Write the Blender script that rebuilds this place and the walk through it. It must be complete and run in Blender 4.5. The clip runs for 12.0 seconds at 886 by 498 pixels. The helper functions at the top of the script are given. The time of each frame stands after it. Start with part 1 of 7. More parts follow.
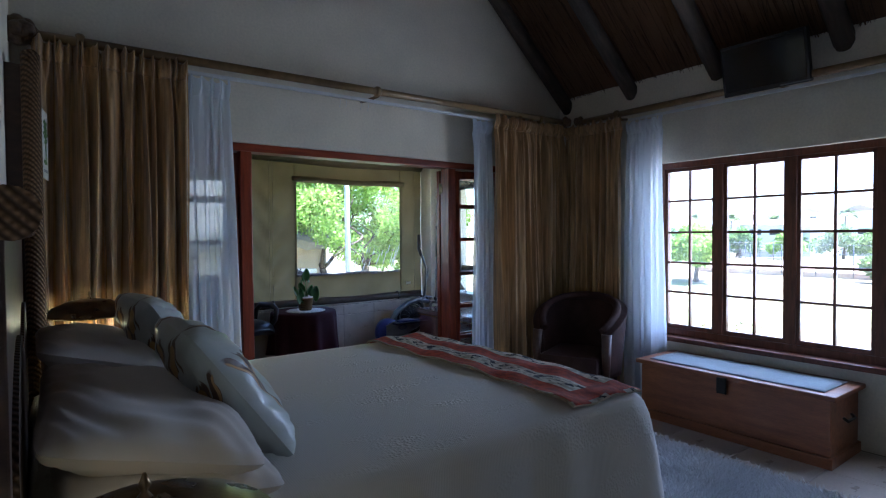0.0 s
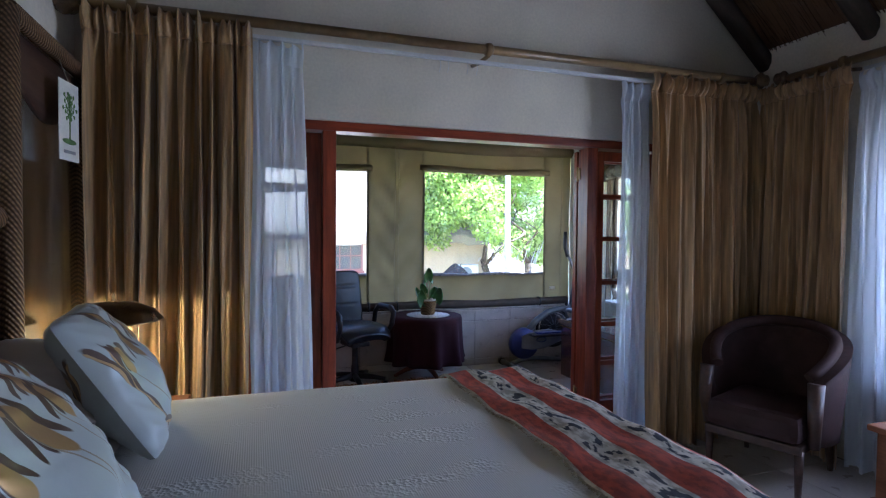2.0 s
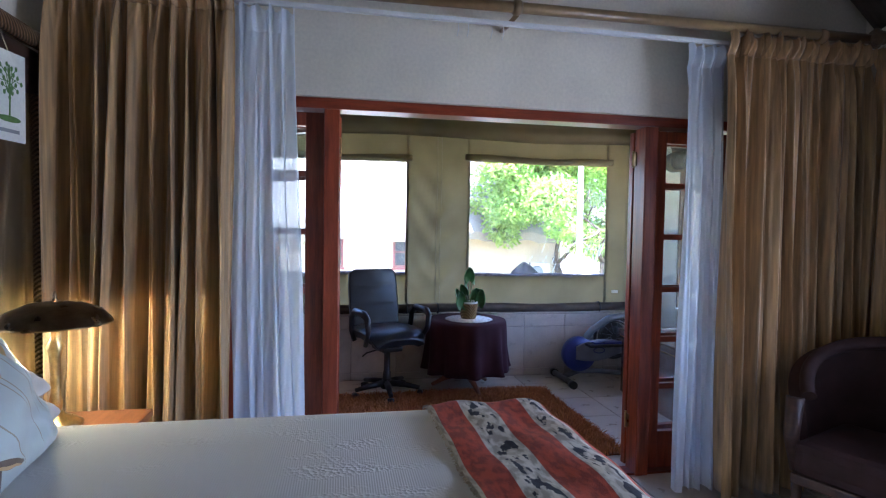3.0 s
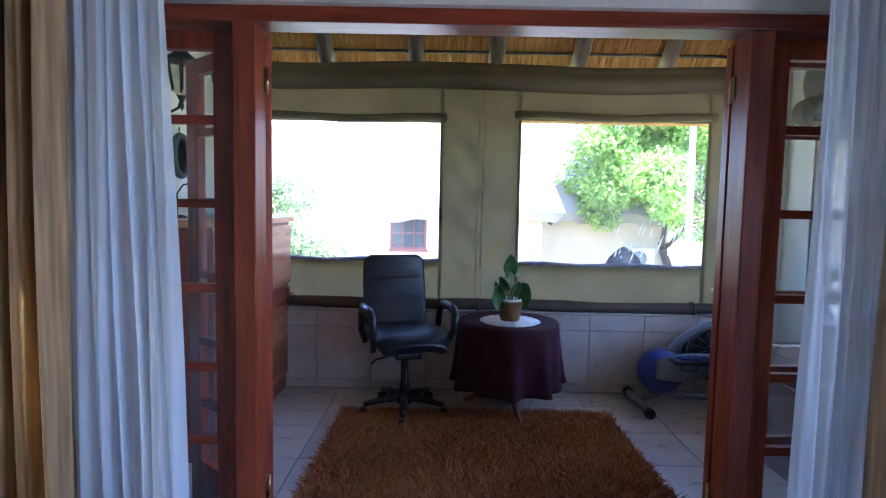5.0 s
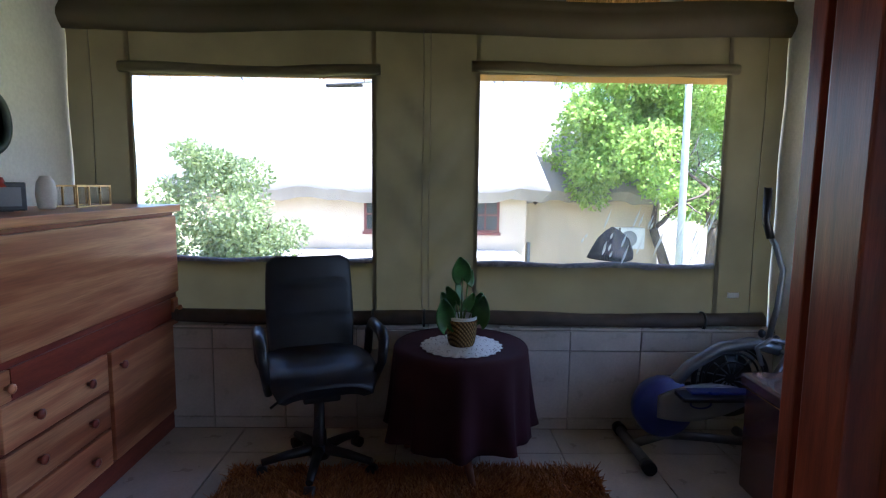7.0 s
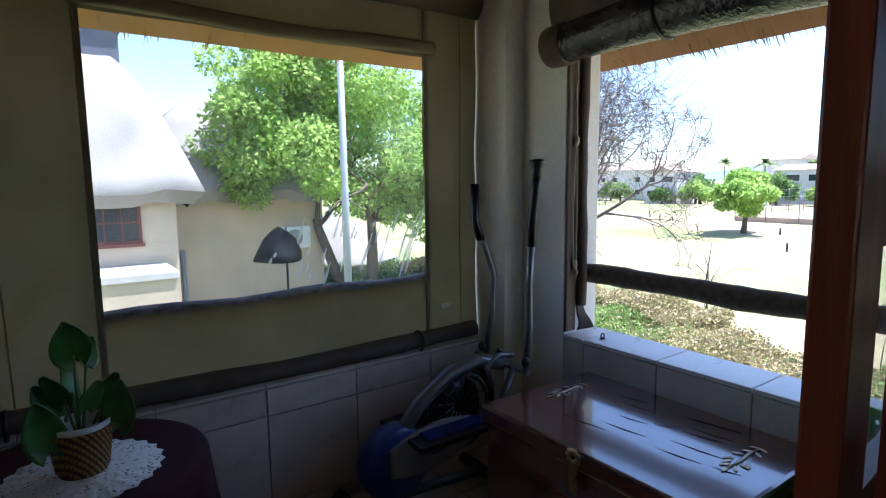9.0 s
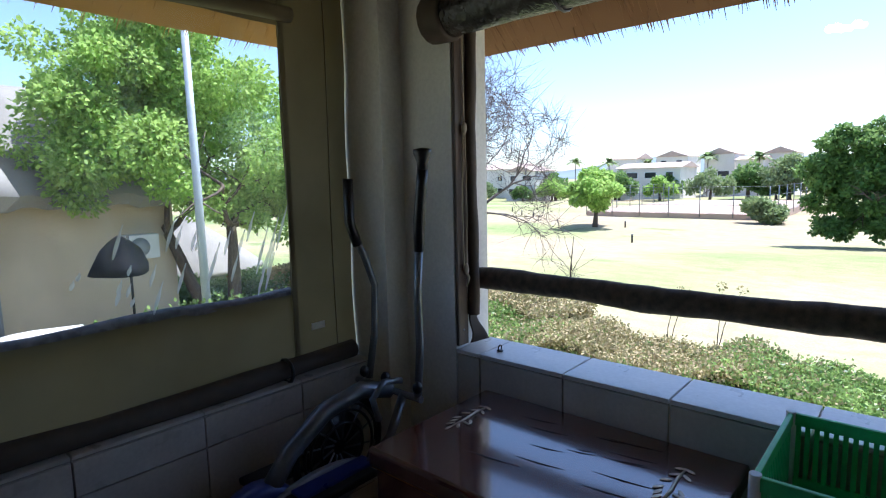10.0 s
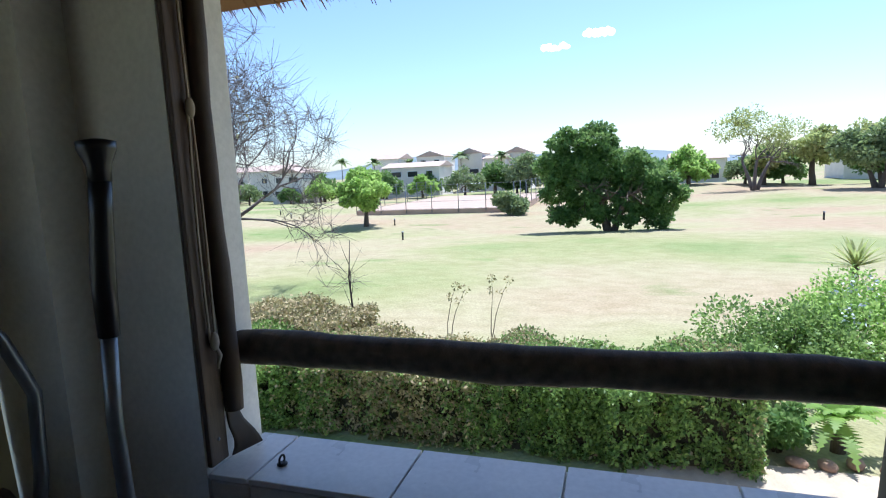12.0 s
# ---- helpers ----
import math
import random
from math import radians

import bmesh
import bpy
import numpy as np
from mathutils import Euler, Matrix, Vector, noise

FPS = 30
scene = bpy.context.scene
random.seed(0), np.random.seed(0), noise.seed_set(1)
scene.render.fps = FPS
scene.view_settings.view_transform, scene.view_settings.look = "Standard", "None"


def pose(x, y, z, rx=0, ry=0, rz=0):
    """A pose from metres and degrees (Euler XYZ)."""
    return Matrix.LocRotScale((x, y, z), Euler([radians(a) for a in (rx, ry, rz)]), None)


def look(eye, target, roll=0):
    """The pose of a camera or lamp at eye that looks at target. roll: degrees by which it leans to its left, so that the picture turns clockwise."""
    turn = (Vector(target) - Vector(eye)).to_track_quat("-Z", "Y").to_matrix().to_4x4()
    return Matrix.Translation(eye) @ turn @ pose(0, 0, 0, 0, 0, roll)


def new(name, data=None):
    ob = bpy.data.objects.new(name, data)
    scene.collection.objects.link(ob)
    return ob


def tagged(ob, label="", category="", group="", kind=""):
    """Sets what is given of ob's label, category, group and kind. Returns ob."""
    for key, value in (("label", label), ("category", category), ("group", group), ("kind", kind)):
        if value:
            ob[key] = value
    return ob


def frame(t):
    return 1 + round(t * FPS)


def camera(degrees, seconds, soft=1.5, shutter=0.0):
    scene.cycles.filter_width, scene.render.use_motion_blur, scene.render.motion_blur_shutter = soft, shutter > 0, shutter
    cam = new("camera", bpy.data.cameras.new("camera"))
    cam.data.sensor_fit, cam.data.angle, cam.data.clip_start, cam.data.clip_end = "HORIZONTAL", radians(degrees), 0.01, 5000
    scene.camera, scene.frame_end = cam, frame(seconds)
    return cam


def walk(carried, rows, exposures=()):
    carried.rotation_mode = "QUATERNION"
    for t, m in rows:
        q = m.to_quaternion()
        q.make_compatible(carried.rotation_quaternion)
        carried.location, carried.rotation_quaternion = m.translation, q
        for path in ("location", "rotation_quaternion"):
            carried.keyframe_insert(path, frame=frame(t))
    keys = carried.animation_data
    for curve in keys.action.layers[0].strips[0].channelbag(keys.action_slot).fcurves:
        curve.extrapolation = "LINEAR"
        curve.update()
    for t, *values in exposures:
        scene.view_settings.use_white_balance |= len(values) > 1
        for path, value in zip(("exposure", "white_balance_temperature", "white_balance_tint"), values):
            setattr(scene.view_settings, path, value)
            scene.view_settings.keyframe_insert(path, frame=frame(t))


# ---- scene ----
cam = camera(77.5, 12.0, soft=1.15)
PATH = [
    (0, (0.018, 0.025, 1.453), (1.212, 1.629, 1.402), -0.4),
    (0.5, (0.189, 0.156, 1.451), (1.243, 1.855, 1.39), -0.1),
    (1, (0.389, 0.288, 1.447), (1.31, 2.062, 1.388), 0.2),
    (1.5, (0.612, 0.41, 1.459), (1.376, 2.257, 1.401), 0.4),
    (2, (0.811, 0.615, 1.459), (1.453, 2.508, 1.393), 0.5),
    (2.5, (1.041, 0.811, 1.451), (1.557, 2.742, 1.377), 0.8),
    (3, (1.267, 1.008, 1.448), (1.637, 2.972, 1.368), 1.0),
    (5, (1.942, 1.967, 1.413), (1.935, 3.961, 1.262), 1.1),
    (5.5, (2.048, 2.238, 1.42), (2.011, 4.228, 1.224), 1.1),
    (6, (2.121, 2.5, 1.429), (2.068, 4.487, 1.209), 1.0),
    (6.5, (2.166, 2.749, 1.43), (2.114, 4.736, 1.208), 1.0),
    (7, (2.256, 2.997, 1.453), (2.288, 4.984, 1.222), 0.7),
    (7.5, (2.303, 3.23, 1.458), (2.774, 5.161, 1.235), 0.0),
    (9.5, (2.476, 4.065, 1.471), (3.764, 5.575, 1.226), -0.8),
    (10, (2.619, 4.22, 1.444), (4.11, 5.53, 1.198), -1.3),
    (10.5, (2.746, 4.39, 1.447), (4.456, 5.395, 1.187), -2.1),
    (11, (2.917, 4.511, 1.438), (4.715, 5.347, 1.176), -2.5),
    (11.5, (3.117, 4.608, 1.436), (4.964, 5.328, 1.17), -2.7),
    (12, (3.308, 4.692, 1.47), (5.195, 5.3, 1.198), -2.7),
]
EXPOSURES = [(0.0, 2.9, 5050, 18), (1.5, 3.3, 5100, 21), (2.5, 3.72, 5120, 24), (3.0, 3.92, 5080, 24), (5.5, 3.45, 4850, 24), (6.5, 2.9, 5250, 22), (7.5, 2.5, 5300, 19), (9.5, 1.55, 5400, 15), (10.5, 1.2, 5400, 13), (12.0, 0.9, 5350, 11)]
walk(cam, [(t, look(eye, target, roll)) for t, eye, target, roll in PATH], EXPOSURES)

# ---- world and sun ----
SUN_TO = Vector((0.34, -0.17, 0.925)).normalized()
world = bpy.data.worlds.new("sky")
scene.world = world
world.use_nodes = True
wn = world.node_tree
sky = wn.nodes.new("ShaderNodeTexSky")
sky.sky_type = "NISHITA"
sky.sun_disc = False
sky.sun_elevation = math.asin(SUN_TO.z)
sky.sun_rotation = math.atan2(SUN_TO.x, SUN_TO.y)
sky.air_density, sky.dust_density = 1.0, 0.8
wn.nodes["Background"].inputs["Strength"].default_value = 0.11
wn.links.new(sky.outputs[0], wn.nodes["Background"].inputs["Color"])
sun = new("sun", bpy.data.lights.new("sun", "SUN"))
sun.data.energy, sun.data.angle, sun.data.color = 4.2, radians(0.55), (1.0, 0.95, 0.87)
sun.matrix_world = look(SUN_TO * 60, (0, 0, 0))


# sky light gathered by the bedroom window
lamp = new("daylight_bedroom_window", bpy.data.lights.new("daylight_bedroom_window", "AREA"))
lamp.data.shape, lamp.data.size, lamp.data.size_y = "RECTANGLE", 2.0, 1.4
lamp.data.energy, lamp.data.color = 8.6, (0.8, 0.89, 1.0)
lamp.matrix_world = look((4.72, 1.75, 1.36), (3.0, 1.75, 0.86))


# ---- materials ----
def nodes_of(name):
    m = bpy.data.materials.new(name)
    m.use_nodes = True
    return m, m.node_tree, m.node_tree.nodes["Principled BSDF"]


def tex(t, kind, scale, detail=4.0, stretch=(1, 1, 1), rot=(0, 0, 0), coord="Object"):
    tc, mp, n = t.nodes.new("ShaderNodeTexCoord"), t.nodes.new("ShaderNodeMapping"), t.nodes.new(kind)
    mp.inputs["Scale"].default_value, mp.inputs["Rotation"].default_value = stretch, rot
    t.links.new(tc.outputs[coord], mp.inputs[0])
    t.links.new(mp.outputs[0], n.inputs["Vector"])
    n.inputs["Scale"].default_value = scale
    if "Detail" in n.inputs:
        n.inputs["Detail"].default_value = detail
    return n


def ramp(t, src, stops, mode="LINEAR"):
    r = t.nodes.new("ShaderNodeValToRGB")
    r.color_ramp.interpolation = mode
    el = r.color_ramp.elements
    while len(el) < len(stops):
        el.new(0.5)
    for e, (p, c) in zip(el, stops):
        e.position, e.color = p, (*c, 1)
    t.links.new(src, r.inputs[0])
    return r


def mix(t, a, b, f, kind="MIX"):
    m = t.nodes.new("ShaderNodeMix")
    m.data_type, m.blend_type = "RGBA", kind
    for sock, v in ((m.inputs[0], f), (m.inputs[6], a), (m.inputs[7], b)):
        if hasattr(v, "is_output"):
            t.links.new(v, sock)
        else:
            sock.default_value = v if isinstance(v, float) else (*v, 1)
    return m.outputs[2]


def bumped(t, bsdf, src, strength, distance):
    b = t.nodes.new("ShaderNodeBump")
    b.inputs["Strength"].default_value, b.inputs["Distance"].default_value = strength, distance
    t.links.new(src, b.inputs["Height"])
    t.links.new(b.outputs[0], bsdf.inputs["Normal"])


def scaled(c, k):
    return tuple(min(1.0, v * k) for v in c)


def surface(name, c, vary=0.25, scale=6.0, fine=90.0, rough=0.6, metal=0.0, bump=0.15, dist=0.004, stretch=(1, 1, 1), spec=0.5, rand=0.0):
    """Colour varied by a broad and a fine noise, with fine relief; rand varies it from piece to piece."""
    m, t, b = nodes_of(name)
    broad, grain = tex(t, "ShaderNodeTexNoise", scale, 5, stretch), tex(t, "ShaderNodeTexNoise", fine, 3, stretch)
    lo, hi = scaled(c, 1 - vary), scaled(c, 1 + vary)
    col = ramp(t, broad.outputs["Fac"], [(0.32, lo), (0.68, hi)]).outputs[0]
    g = ramp(t, grain.outputs["Fac"], [(0.3, (0.82,) * 3), (0.7, (1.0,) * 3)]).outputs[0]
    col = mix(t, col, g, 0.6, "MULTIPLY")
    if rand:
        info = t.nodes.new("ShaderNodeObjectInfo")
        r = ramp(t, info.outputs["Random"], [(0, (1 - rand,) * 3), (1, (1.0,) * 3)]).outputs[0]
        col = mix(t, col, r, 1.0, "MULTIPLY")
    t.links.new(col, b.inputs["Base Color"])
    rr = t.nodes.new("ShaderNodeMapRange")
    rr.inputs[3].default_value, rr.inputs[4].default_value = max(0.03, rough - 0.12), min(1.0, rough + 0.12)
    t.links.new(broad.outputs["Fac"], rr.inputs[0])
    t.links.new(rr.outputs[0], b.inputs["Roughness"])
    b.inputs["Metallic"].default_value = metal
    b.inputs["Specular IOR Level"].default_value = spec
    if bump:
        bumped(t, b, grain.outputs["Fac"], bump, dist)
    return m


def timber(name, c1, c2, rough=0.4, along=(1, 12, 12), scale=3.0, bump=0.12, rand=0.0, coat=0.0):
    m, t, b = nodes_of(name)
    b.inputs["Coat Weight"].default_value, b.inputs["Coat Roughness"].default_value, b.inputs["Coat IOR"].default_value = coat, 0.1, 2.1
    big, fine = tex(t, "ShaderNodeTexNoise", scale, 6, along), tex(t, "ShaderNodeTexNoise", scale * 9, 4, along)
    col = ramp(t, big.outputs["Fac"], [(0.3, c1), (0.5, tuple((a + d) / 2 for a, d in zip(c1, c2))), (0.7, c2)]).outputs[0]
    col = mix(t, col, ramp(t, fine.outputs["Fac"], [(0.35, (0.7,) * 3), (0.65, (1.0,) * 3)]).outputs[0], 0.7, "MULTIPLY")
    if rand:
        info = t.nodes.new("ShaderNodeObjectInfo")
        col = mix(t, col, ramp(t, info.outputs["Random"], [(0, (1 - rand,) * 3), (1, (1.0,) * 3)]).outputs[0], 1.0, "MULTIPLY")
    t.links.new(col, b.inputs["Base Color"])
    b.inputs["Roughness"].default_value = rough
    bumped(t, b, fine.outputs["Fac"], bump, 0.002)
    return m


def straw_like(name, c1, c2, rough=0.9, translucent=0.0):
    """Strands, leaves and blades: colour varies from island to island."""
    m, t, b = nodes_of(name)
    g = t.nodes.new("ShaderNodeNewGeometry")
    n = tex(t, "ShaderNodeTexNoise", 0.9, 3)
    col = ramp(t, g.outputs["Random Per Island"], [(0.0, c1), (1.0, c2)]).outputs[0]
    col = mix(t, col, ramp(t, n.outputs["Fac"], [(0.35, (0.7,) * 3), (0.65, (1.0,) * 3)]).outputs[0], 0.7, "MULTIPLY")
    t.links.new(col, b.inputs["Base Color"])
    b.inputs["Roughness"].default_value = rough
    b.inputs["Specular IOR Level"].default_value = 0.25
    if translucent:
        tr, mx = t.nodes.new("ShaderNodeBsdfTranslucent"), t.nodes.new("ShaderNodeMixShader")
        t.links.new(mix(t, col, (0.75, 1.0, 0.35), 0.4, "MIX"), tr.inputs[0])
        mx.inputs[0].default_value = translucent
        t.links.new(b.outputs[0], mx.inputs[1])
        t.links.new(tr.outputs[0], mx.inputs[2])
        t.links.new(mx.outputs[0], t.nodes["Material Output"].inputs[0])
    return m


def pane_glass(name, tint=(1, 1, 1), gloss=0.05, smear_glare=0.0):
    """Thin clear sheet: passes light, with a faint reflection, milky scratches on vinyl, a glare veil on glass."""
    m, t, b = nodes_of(name)
    t.nodes.remove(b)
    tr, gl, lw = t.nodes.new("ShaderNodeBsdfTransparent"), t.nodes.new("ShaderNodeBsdfGlossy"), t.nodes.new("ShaderNodeLayerWeight")
    tr.inputs[0].default_value = (*tint, 1)
    gl.inputs["Roughness"].default_value = gloss
    lw.inputs["Blend"].default_value = 0.5
    pw, ma = t.nodes.new("ShaderNodeMath"), t.nodes.new("ShaderNodeMath")
    pw.operation, ma.operation = "POWER", "MULTIPLY_ADD"
    pw.inputs[1].default_value, ma.inputs[1].default_value, ma.inputs[2].default_value = 5.0, 0.8, 0.035
    t.links.new(lw.outputs["Facing"], pw.inputs[0])
    t.links.new(pw.outputs[0], ma.inputs[0])
    mx = t.nodes.new("ShaderNodeMixShader")
    t.links.new(ma.outputs[0], mx.inputs[0])
    t.links.new(tr.outputs[0], mx.inputs[1])
    t.links.new(gl.outputs[0], mx.inputs[2])
    out = mx.outputs[0]
    if smear_glare:
        df, m2 = t.nodes.new("ShaderNodeBsdfTranslucent"), t.nodes.new("ShaderNodeMixShader")
        df.inputs[0].default_value = (0.9, 0.92, 0.9, 1)
        s = tex(t, "ShaderNodeTexNoise", 3.0, 5, (3.5, 1, 0.7), (0, 0.5, 0))
        r = ramp(t, s.outputs["Fac"], [(0.45, (smear_glare * 0.25,) * 3), (0.75, (smear_glare,) * 3)])
        t.links.new(r.outputs[0], m2.inputs[0])
        t.links.new(out, m2.inputs[1])
        t.links.new(df.outputs[0], m2.inputs[2])
        out = m2.outputs[0]
    t.links.new(out, t.nodes["Material Output"].inputs[0])
    return m


def cloth(name, c, rough=0.9, weave=700.0, vary=0.15, through_light=0.0, bump=0.25, clear=0.0, big=5.0, stretch=(1, 1, 1), sheen=0.2, spec=0.5):
    m, t, b = nodes_of(name)
    n, w = tex(t, "ShaderNodeTexNoise", big, 4, stretch), tex(t, "ShaderNodeTexNoise", weave, 2, stretch)
    col = ramp(t, n.outputs["Fac"], [(0.3, scaled(c, 1 - vary)), (0.7, scaled(c, 1 + vary))]).outputs[0]
    t.links.new(col, b.inputs["Base Color"])
    b.inputs["Roughness"].default_value = rough
    b.inputs["Sheen Weight"].default_value = sheen
    b.inputs["Specular IOR Level"].default_value = spec
    bumped(t, b, w.outputs["Fac"], bump, 0.002)
    out = b.outputs[0]
    if through_light:
        tr, mx = t.nodes.new("ShaderNodeBsdfTranslucent"), t.nodes.new("ShaderNodeMixShader")
        t.links.new(col, tr.inputs[0])
        mx.inputs[0].default_value = through_light
        t.links.new(out, mx.inputs[1])
        t.links.new(tr.outputs[0], mx.inputs[2])
        out = mx.outputs[0]
    if clear:
        tr, mx = t.nodes.new("ShaderNodeBsdfTransparent"), t.nodes.new("ShaderNodeMixShader")
        mx.inputs[0].default_value = clear
        t.links.new(out, mx.inputs[1])
        t.links.new(tr.outputs[0], mx.inputs[2])
        out = mx.outputs[0]
    t.links.new(out, t.nodes["Material Output"].inputs[0])
    return m


def glow(name, c, k):
    m, t, b = nodes_of(name)
    b.inputs["Emission Color"].default_value, b.inputs["Emission Strength"].default_value = (*c, 1), k
    return m


def lawn_material():
    m, t, b = nodes_of("dry_lawn")
    a, p, f = tex(t, "ShaderNodeTexNoise", 0.07, 6, (1, 0.7, 1)), tex(t, "ShaderNodeTexNoise", 0.35, 5, (1, 0.5, 1)), tex(t, "ShaderNodeTexNoise", 14, 4)
    col = ramp(t, a.outputs["Fac"], [(0.36, (0.25, 0.3, 0.12)), (0.45, (0.36, 0.35, 0.175)), (0.53, (0.43, 0.37, 0.23)), (0.64, (0.43, 0.32, 0.215))]).outputs[0]
    green = ramp(t, p.outputs["Fac"], [(0.62, (0.0,) * 3), (0.74, (0.75,) * 3)]).outputs[0]
    col = mix(t, col, (0.13, 0.24, 0.05), green)
    md = tex(t, "ShaderNodeTexNoise", 2.2, 6, (1, 0.6, 1))
    col = mix(t, col, ramp(t, md.outputs["Fac"], [(0.35, (0.84, 0.84, 0.78)), (0.62, (1.0,) * 3)]).outputs[0], 0.85, "MULTIPLY")
    col = mix(t, col, ramp(t, f.outputs["Fac"], [(0.3, (0.7,) * 3), (0.7, (1.0,) * 3)]).outputs[0], 0.8, "MULTIPLY")
    t.links.new(col, b.inputs["Base Color"])
    b.inputs["Roughness"].default_value = 0.95
    b.inputs["Specular IOR Level"].default_value = 0.1
    bumped(t, b, f.outputs["Fac"], 0.5, 0.04)
    return m


def runner_material():
    """Printed bed runner: rust bands and cream bands with dark figures, fringed cream edge."""
    m, t, b = nodes_of("printed_runner_cloth")
    tc, sep = t.nodes.new("ShaderNodeTexCoord"), t.nodes.new("ShaderNodeSeparateXYZ")
    t.links.new(tc.outputs["UV"], sep.inputs[0])
    rust, cream, dark = (0.43, 0.055, 0.014), (0.6, 0.52, 0.4), (0.03, 0.028, 0.035)
    band = ramp(t, sep.outputs["X"], [(0, cream), (0.03, rust), (0.25, cream), (0.5, rust), (0.76, cream), (0.97, rust)], "CONSTANT").outputs[0]
    white = ramp(t, sep.outputs["X"], [(0, (0,) * 3), (0.29, (1,) * 3), (0.46, (0,) * 3), (0.8, (1,) * 3), (0.93, (0,) * 3)], "CONSTANT").outputs[0]
    fig = tex(t, "ShaderNodeTexNoise", 13, 3, (1.0, 2.2, 1), coord="UV")
    spots = ramp(t, fig.outputs["Fac"], [(0.53, (0,) * 3), (0.56, (1,) * 3)]).outputs[0]
    col = mix(t, band, dark, mix(t, (0, 0, 0), spots, white))
    end = ramp(t, sep.outputs["Y"], [(0, (0,) * 3), (0.012, (1,) * 3), (0.07, (0,) * 3), (0.93, (1,) * 3)], "CONSTANT").outputs[0]
    col = mix(t, col, rust, end)
    rn = tex(t, "ShaderNodeTexNoise", 9, 5, (2.0, 4, 1), coord="UV")
    col = mix(t, col, ramp(t, rn.outputs["Fac"], [(0.42, (0.45, 0.42, 0.4)), (0.58, (1.0,) * 3)]).outputs[0], 0.85, "MULTIPLY")
    t.links.new(col, b.inputs["Base Color"])
    b.inputs["Roughness"].default_value = 0.95
    w = tex(t, "ShaderNodeTexNoise", 400, 2)
    bumped(t, b, w.outputs["Fac"], 0.4, 0.003)
    return m


def coverlet_material():
    m, t, b = nodes_of("ribbed_coverlet")
    rib = tex(t, "ShaderNodeTexWave", 52.0, 0, (1, 0.02, 1))
    rib.inputs["Distortion"].default_value = 0.6
    fl = tex(t, "ShaderNodeTexNoise", 9, 4, (0.35, 1.0, 1))
    tuft = tex(t, "ShaderNodeTexVoronoi", 95, 0)
    pick = ramp(t, fl.outputs["Fac"], [(0.5, (0,) * 3), (0.62, (1,) * 3)]).outputs[0]
    soft = mix(t, (0.42,) * 3, rib.outputs["Color"], 0.07)
    h = mix(t, soft, tuft.outputs["Distance"], pick)
    col = mix(t, (0.585, 0.545, 0.485), (0.66, 0.63, 0.57), h)
    t.links.new(col, b.inputs["Base Color"])
    b.inputs["Roughness"].default_value = 0.85
    b.inputs["Sheen Weight"].default_value = 0.2
    bumped(t, b, h, 0.6, 0.008)
    return m


def cushion_material():
    """Pale satin printed with gold and brown tulips on stems and a forked brown branch."""
    m, t, b = nodes_of("printed_cushion_satin")
    tc = t.nodes.new("ShaderNodeTexCoord")
    wob = tex(t, "ShaderNodeTexNoise", 7, 2, coord="UV")

    def blob(x, y, turn, long, wide):
        mp, ln = t.nodes.new("ShaderNodeMapping"), t.nodes.new("ShaderNodeVectorMath")
        mp.vector_type = "TEXTURE"
        mp.inputs["Location"].default_value, mp.inputs["Rotation"].default_value, mp.inputs["Scale"].default_value = (x, y, 0), (0, 0, radians(turn)), (long, wide, 1)
        add = t.nodes.new("ShaderNodeVectorMath")
        add.operation = "MULTIPLY_ADD"
        t.links.new(wob.outputs["Color"], add.inputs[0])
        add.inputs[1].default_value, add.inputs[2].default_value = (0.03, 0.03, 0), (-0.015, -0.015, 0)
        sm = t.nodes.new("ShaderNodeVectorMath")
        t.links.new(tc.outputs["UV"], sm.inputs[0])
        t.links.new(add.outputs[0], sm.inputs[1])
        t.links.new(sm.outputs[0], mp.inputs[0])
        ln.operation = "LENGTH"
        t.links.new(mp.outputs[0], ln.inputs[0])
        return ramp(t, ln.outputs["Value"], [(0.9, (1,) * 3), (1.0, (0,) * 3)]).outputs[0]

    gold, brown = (0.5, 0.31, 0.13), (0.1, 0.055, 0.035)
    col, metal = (0.43, 0.455, 0.43), (0, 0, 0)
    for k, (x, y, turn, size) in enumerate(((0.16, 0.66, 8, 0.8), (0.34, 0.50, 18, 1.25), (0.3, 0.74, 14, 0.85), (0.13, 0.36, 22, 0.9), (0.4, 0.2, 26, 0.9), (0.08, 0.84, 4, 0.7))):
        c, s = math.cos(radians(turn)), math.sin(radians(turn))
        stem = blob(x + 0.34 * c, y + 0.30 * s, turn, 0.30, 0.005)
        col = mix(t, col, (0.3, 0.24, 0.17), stem)
        for off in (-34, -17, 17, 0):
            petal = blob(x - (0.02 if off else -0.02) * size, y + off * 0.0026 * size, turn + off * 0.6, 0.13 * size, (0.046 if off == 0 else 0.022) * size)
            lead = off == 0
            col = mix(t, col, gold if lead else brown, petal)
            metal = mix(t, metal, (0.75 if lead else 0.2,) * 3, petal)
    for x, y, turn, long in ((0.62, 0.17, 12, 0.4), (0.4, 0.08, 20, 0.2), (0.88, 0.3, 70, 0.14)):
        col = mix(t, col, brown, blob(x, y, turn, long, 0.024))
        edge = blob(x + 0.012, y - 0.008, turn, long * 0.9, 0.008)
        col = mix(t, col, gold, edge)
    t.links.new(col, b.inputs["Base Color"])
    t.links.new(metal, b.inputs["Metallic"])
    b.inputs["Roughness"].default_value = 0.4
    n = tex(t, "ShaderNodeTexNoise", 18, 4)
    bumped(t, b, n.outputs["Fac"], 0.2, 0.01)
    return m


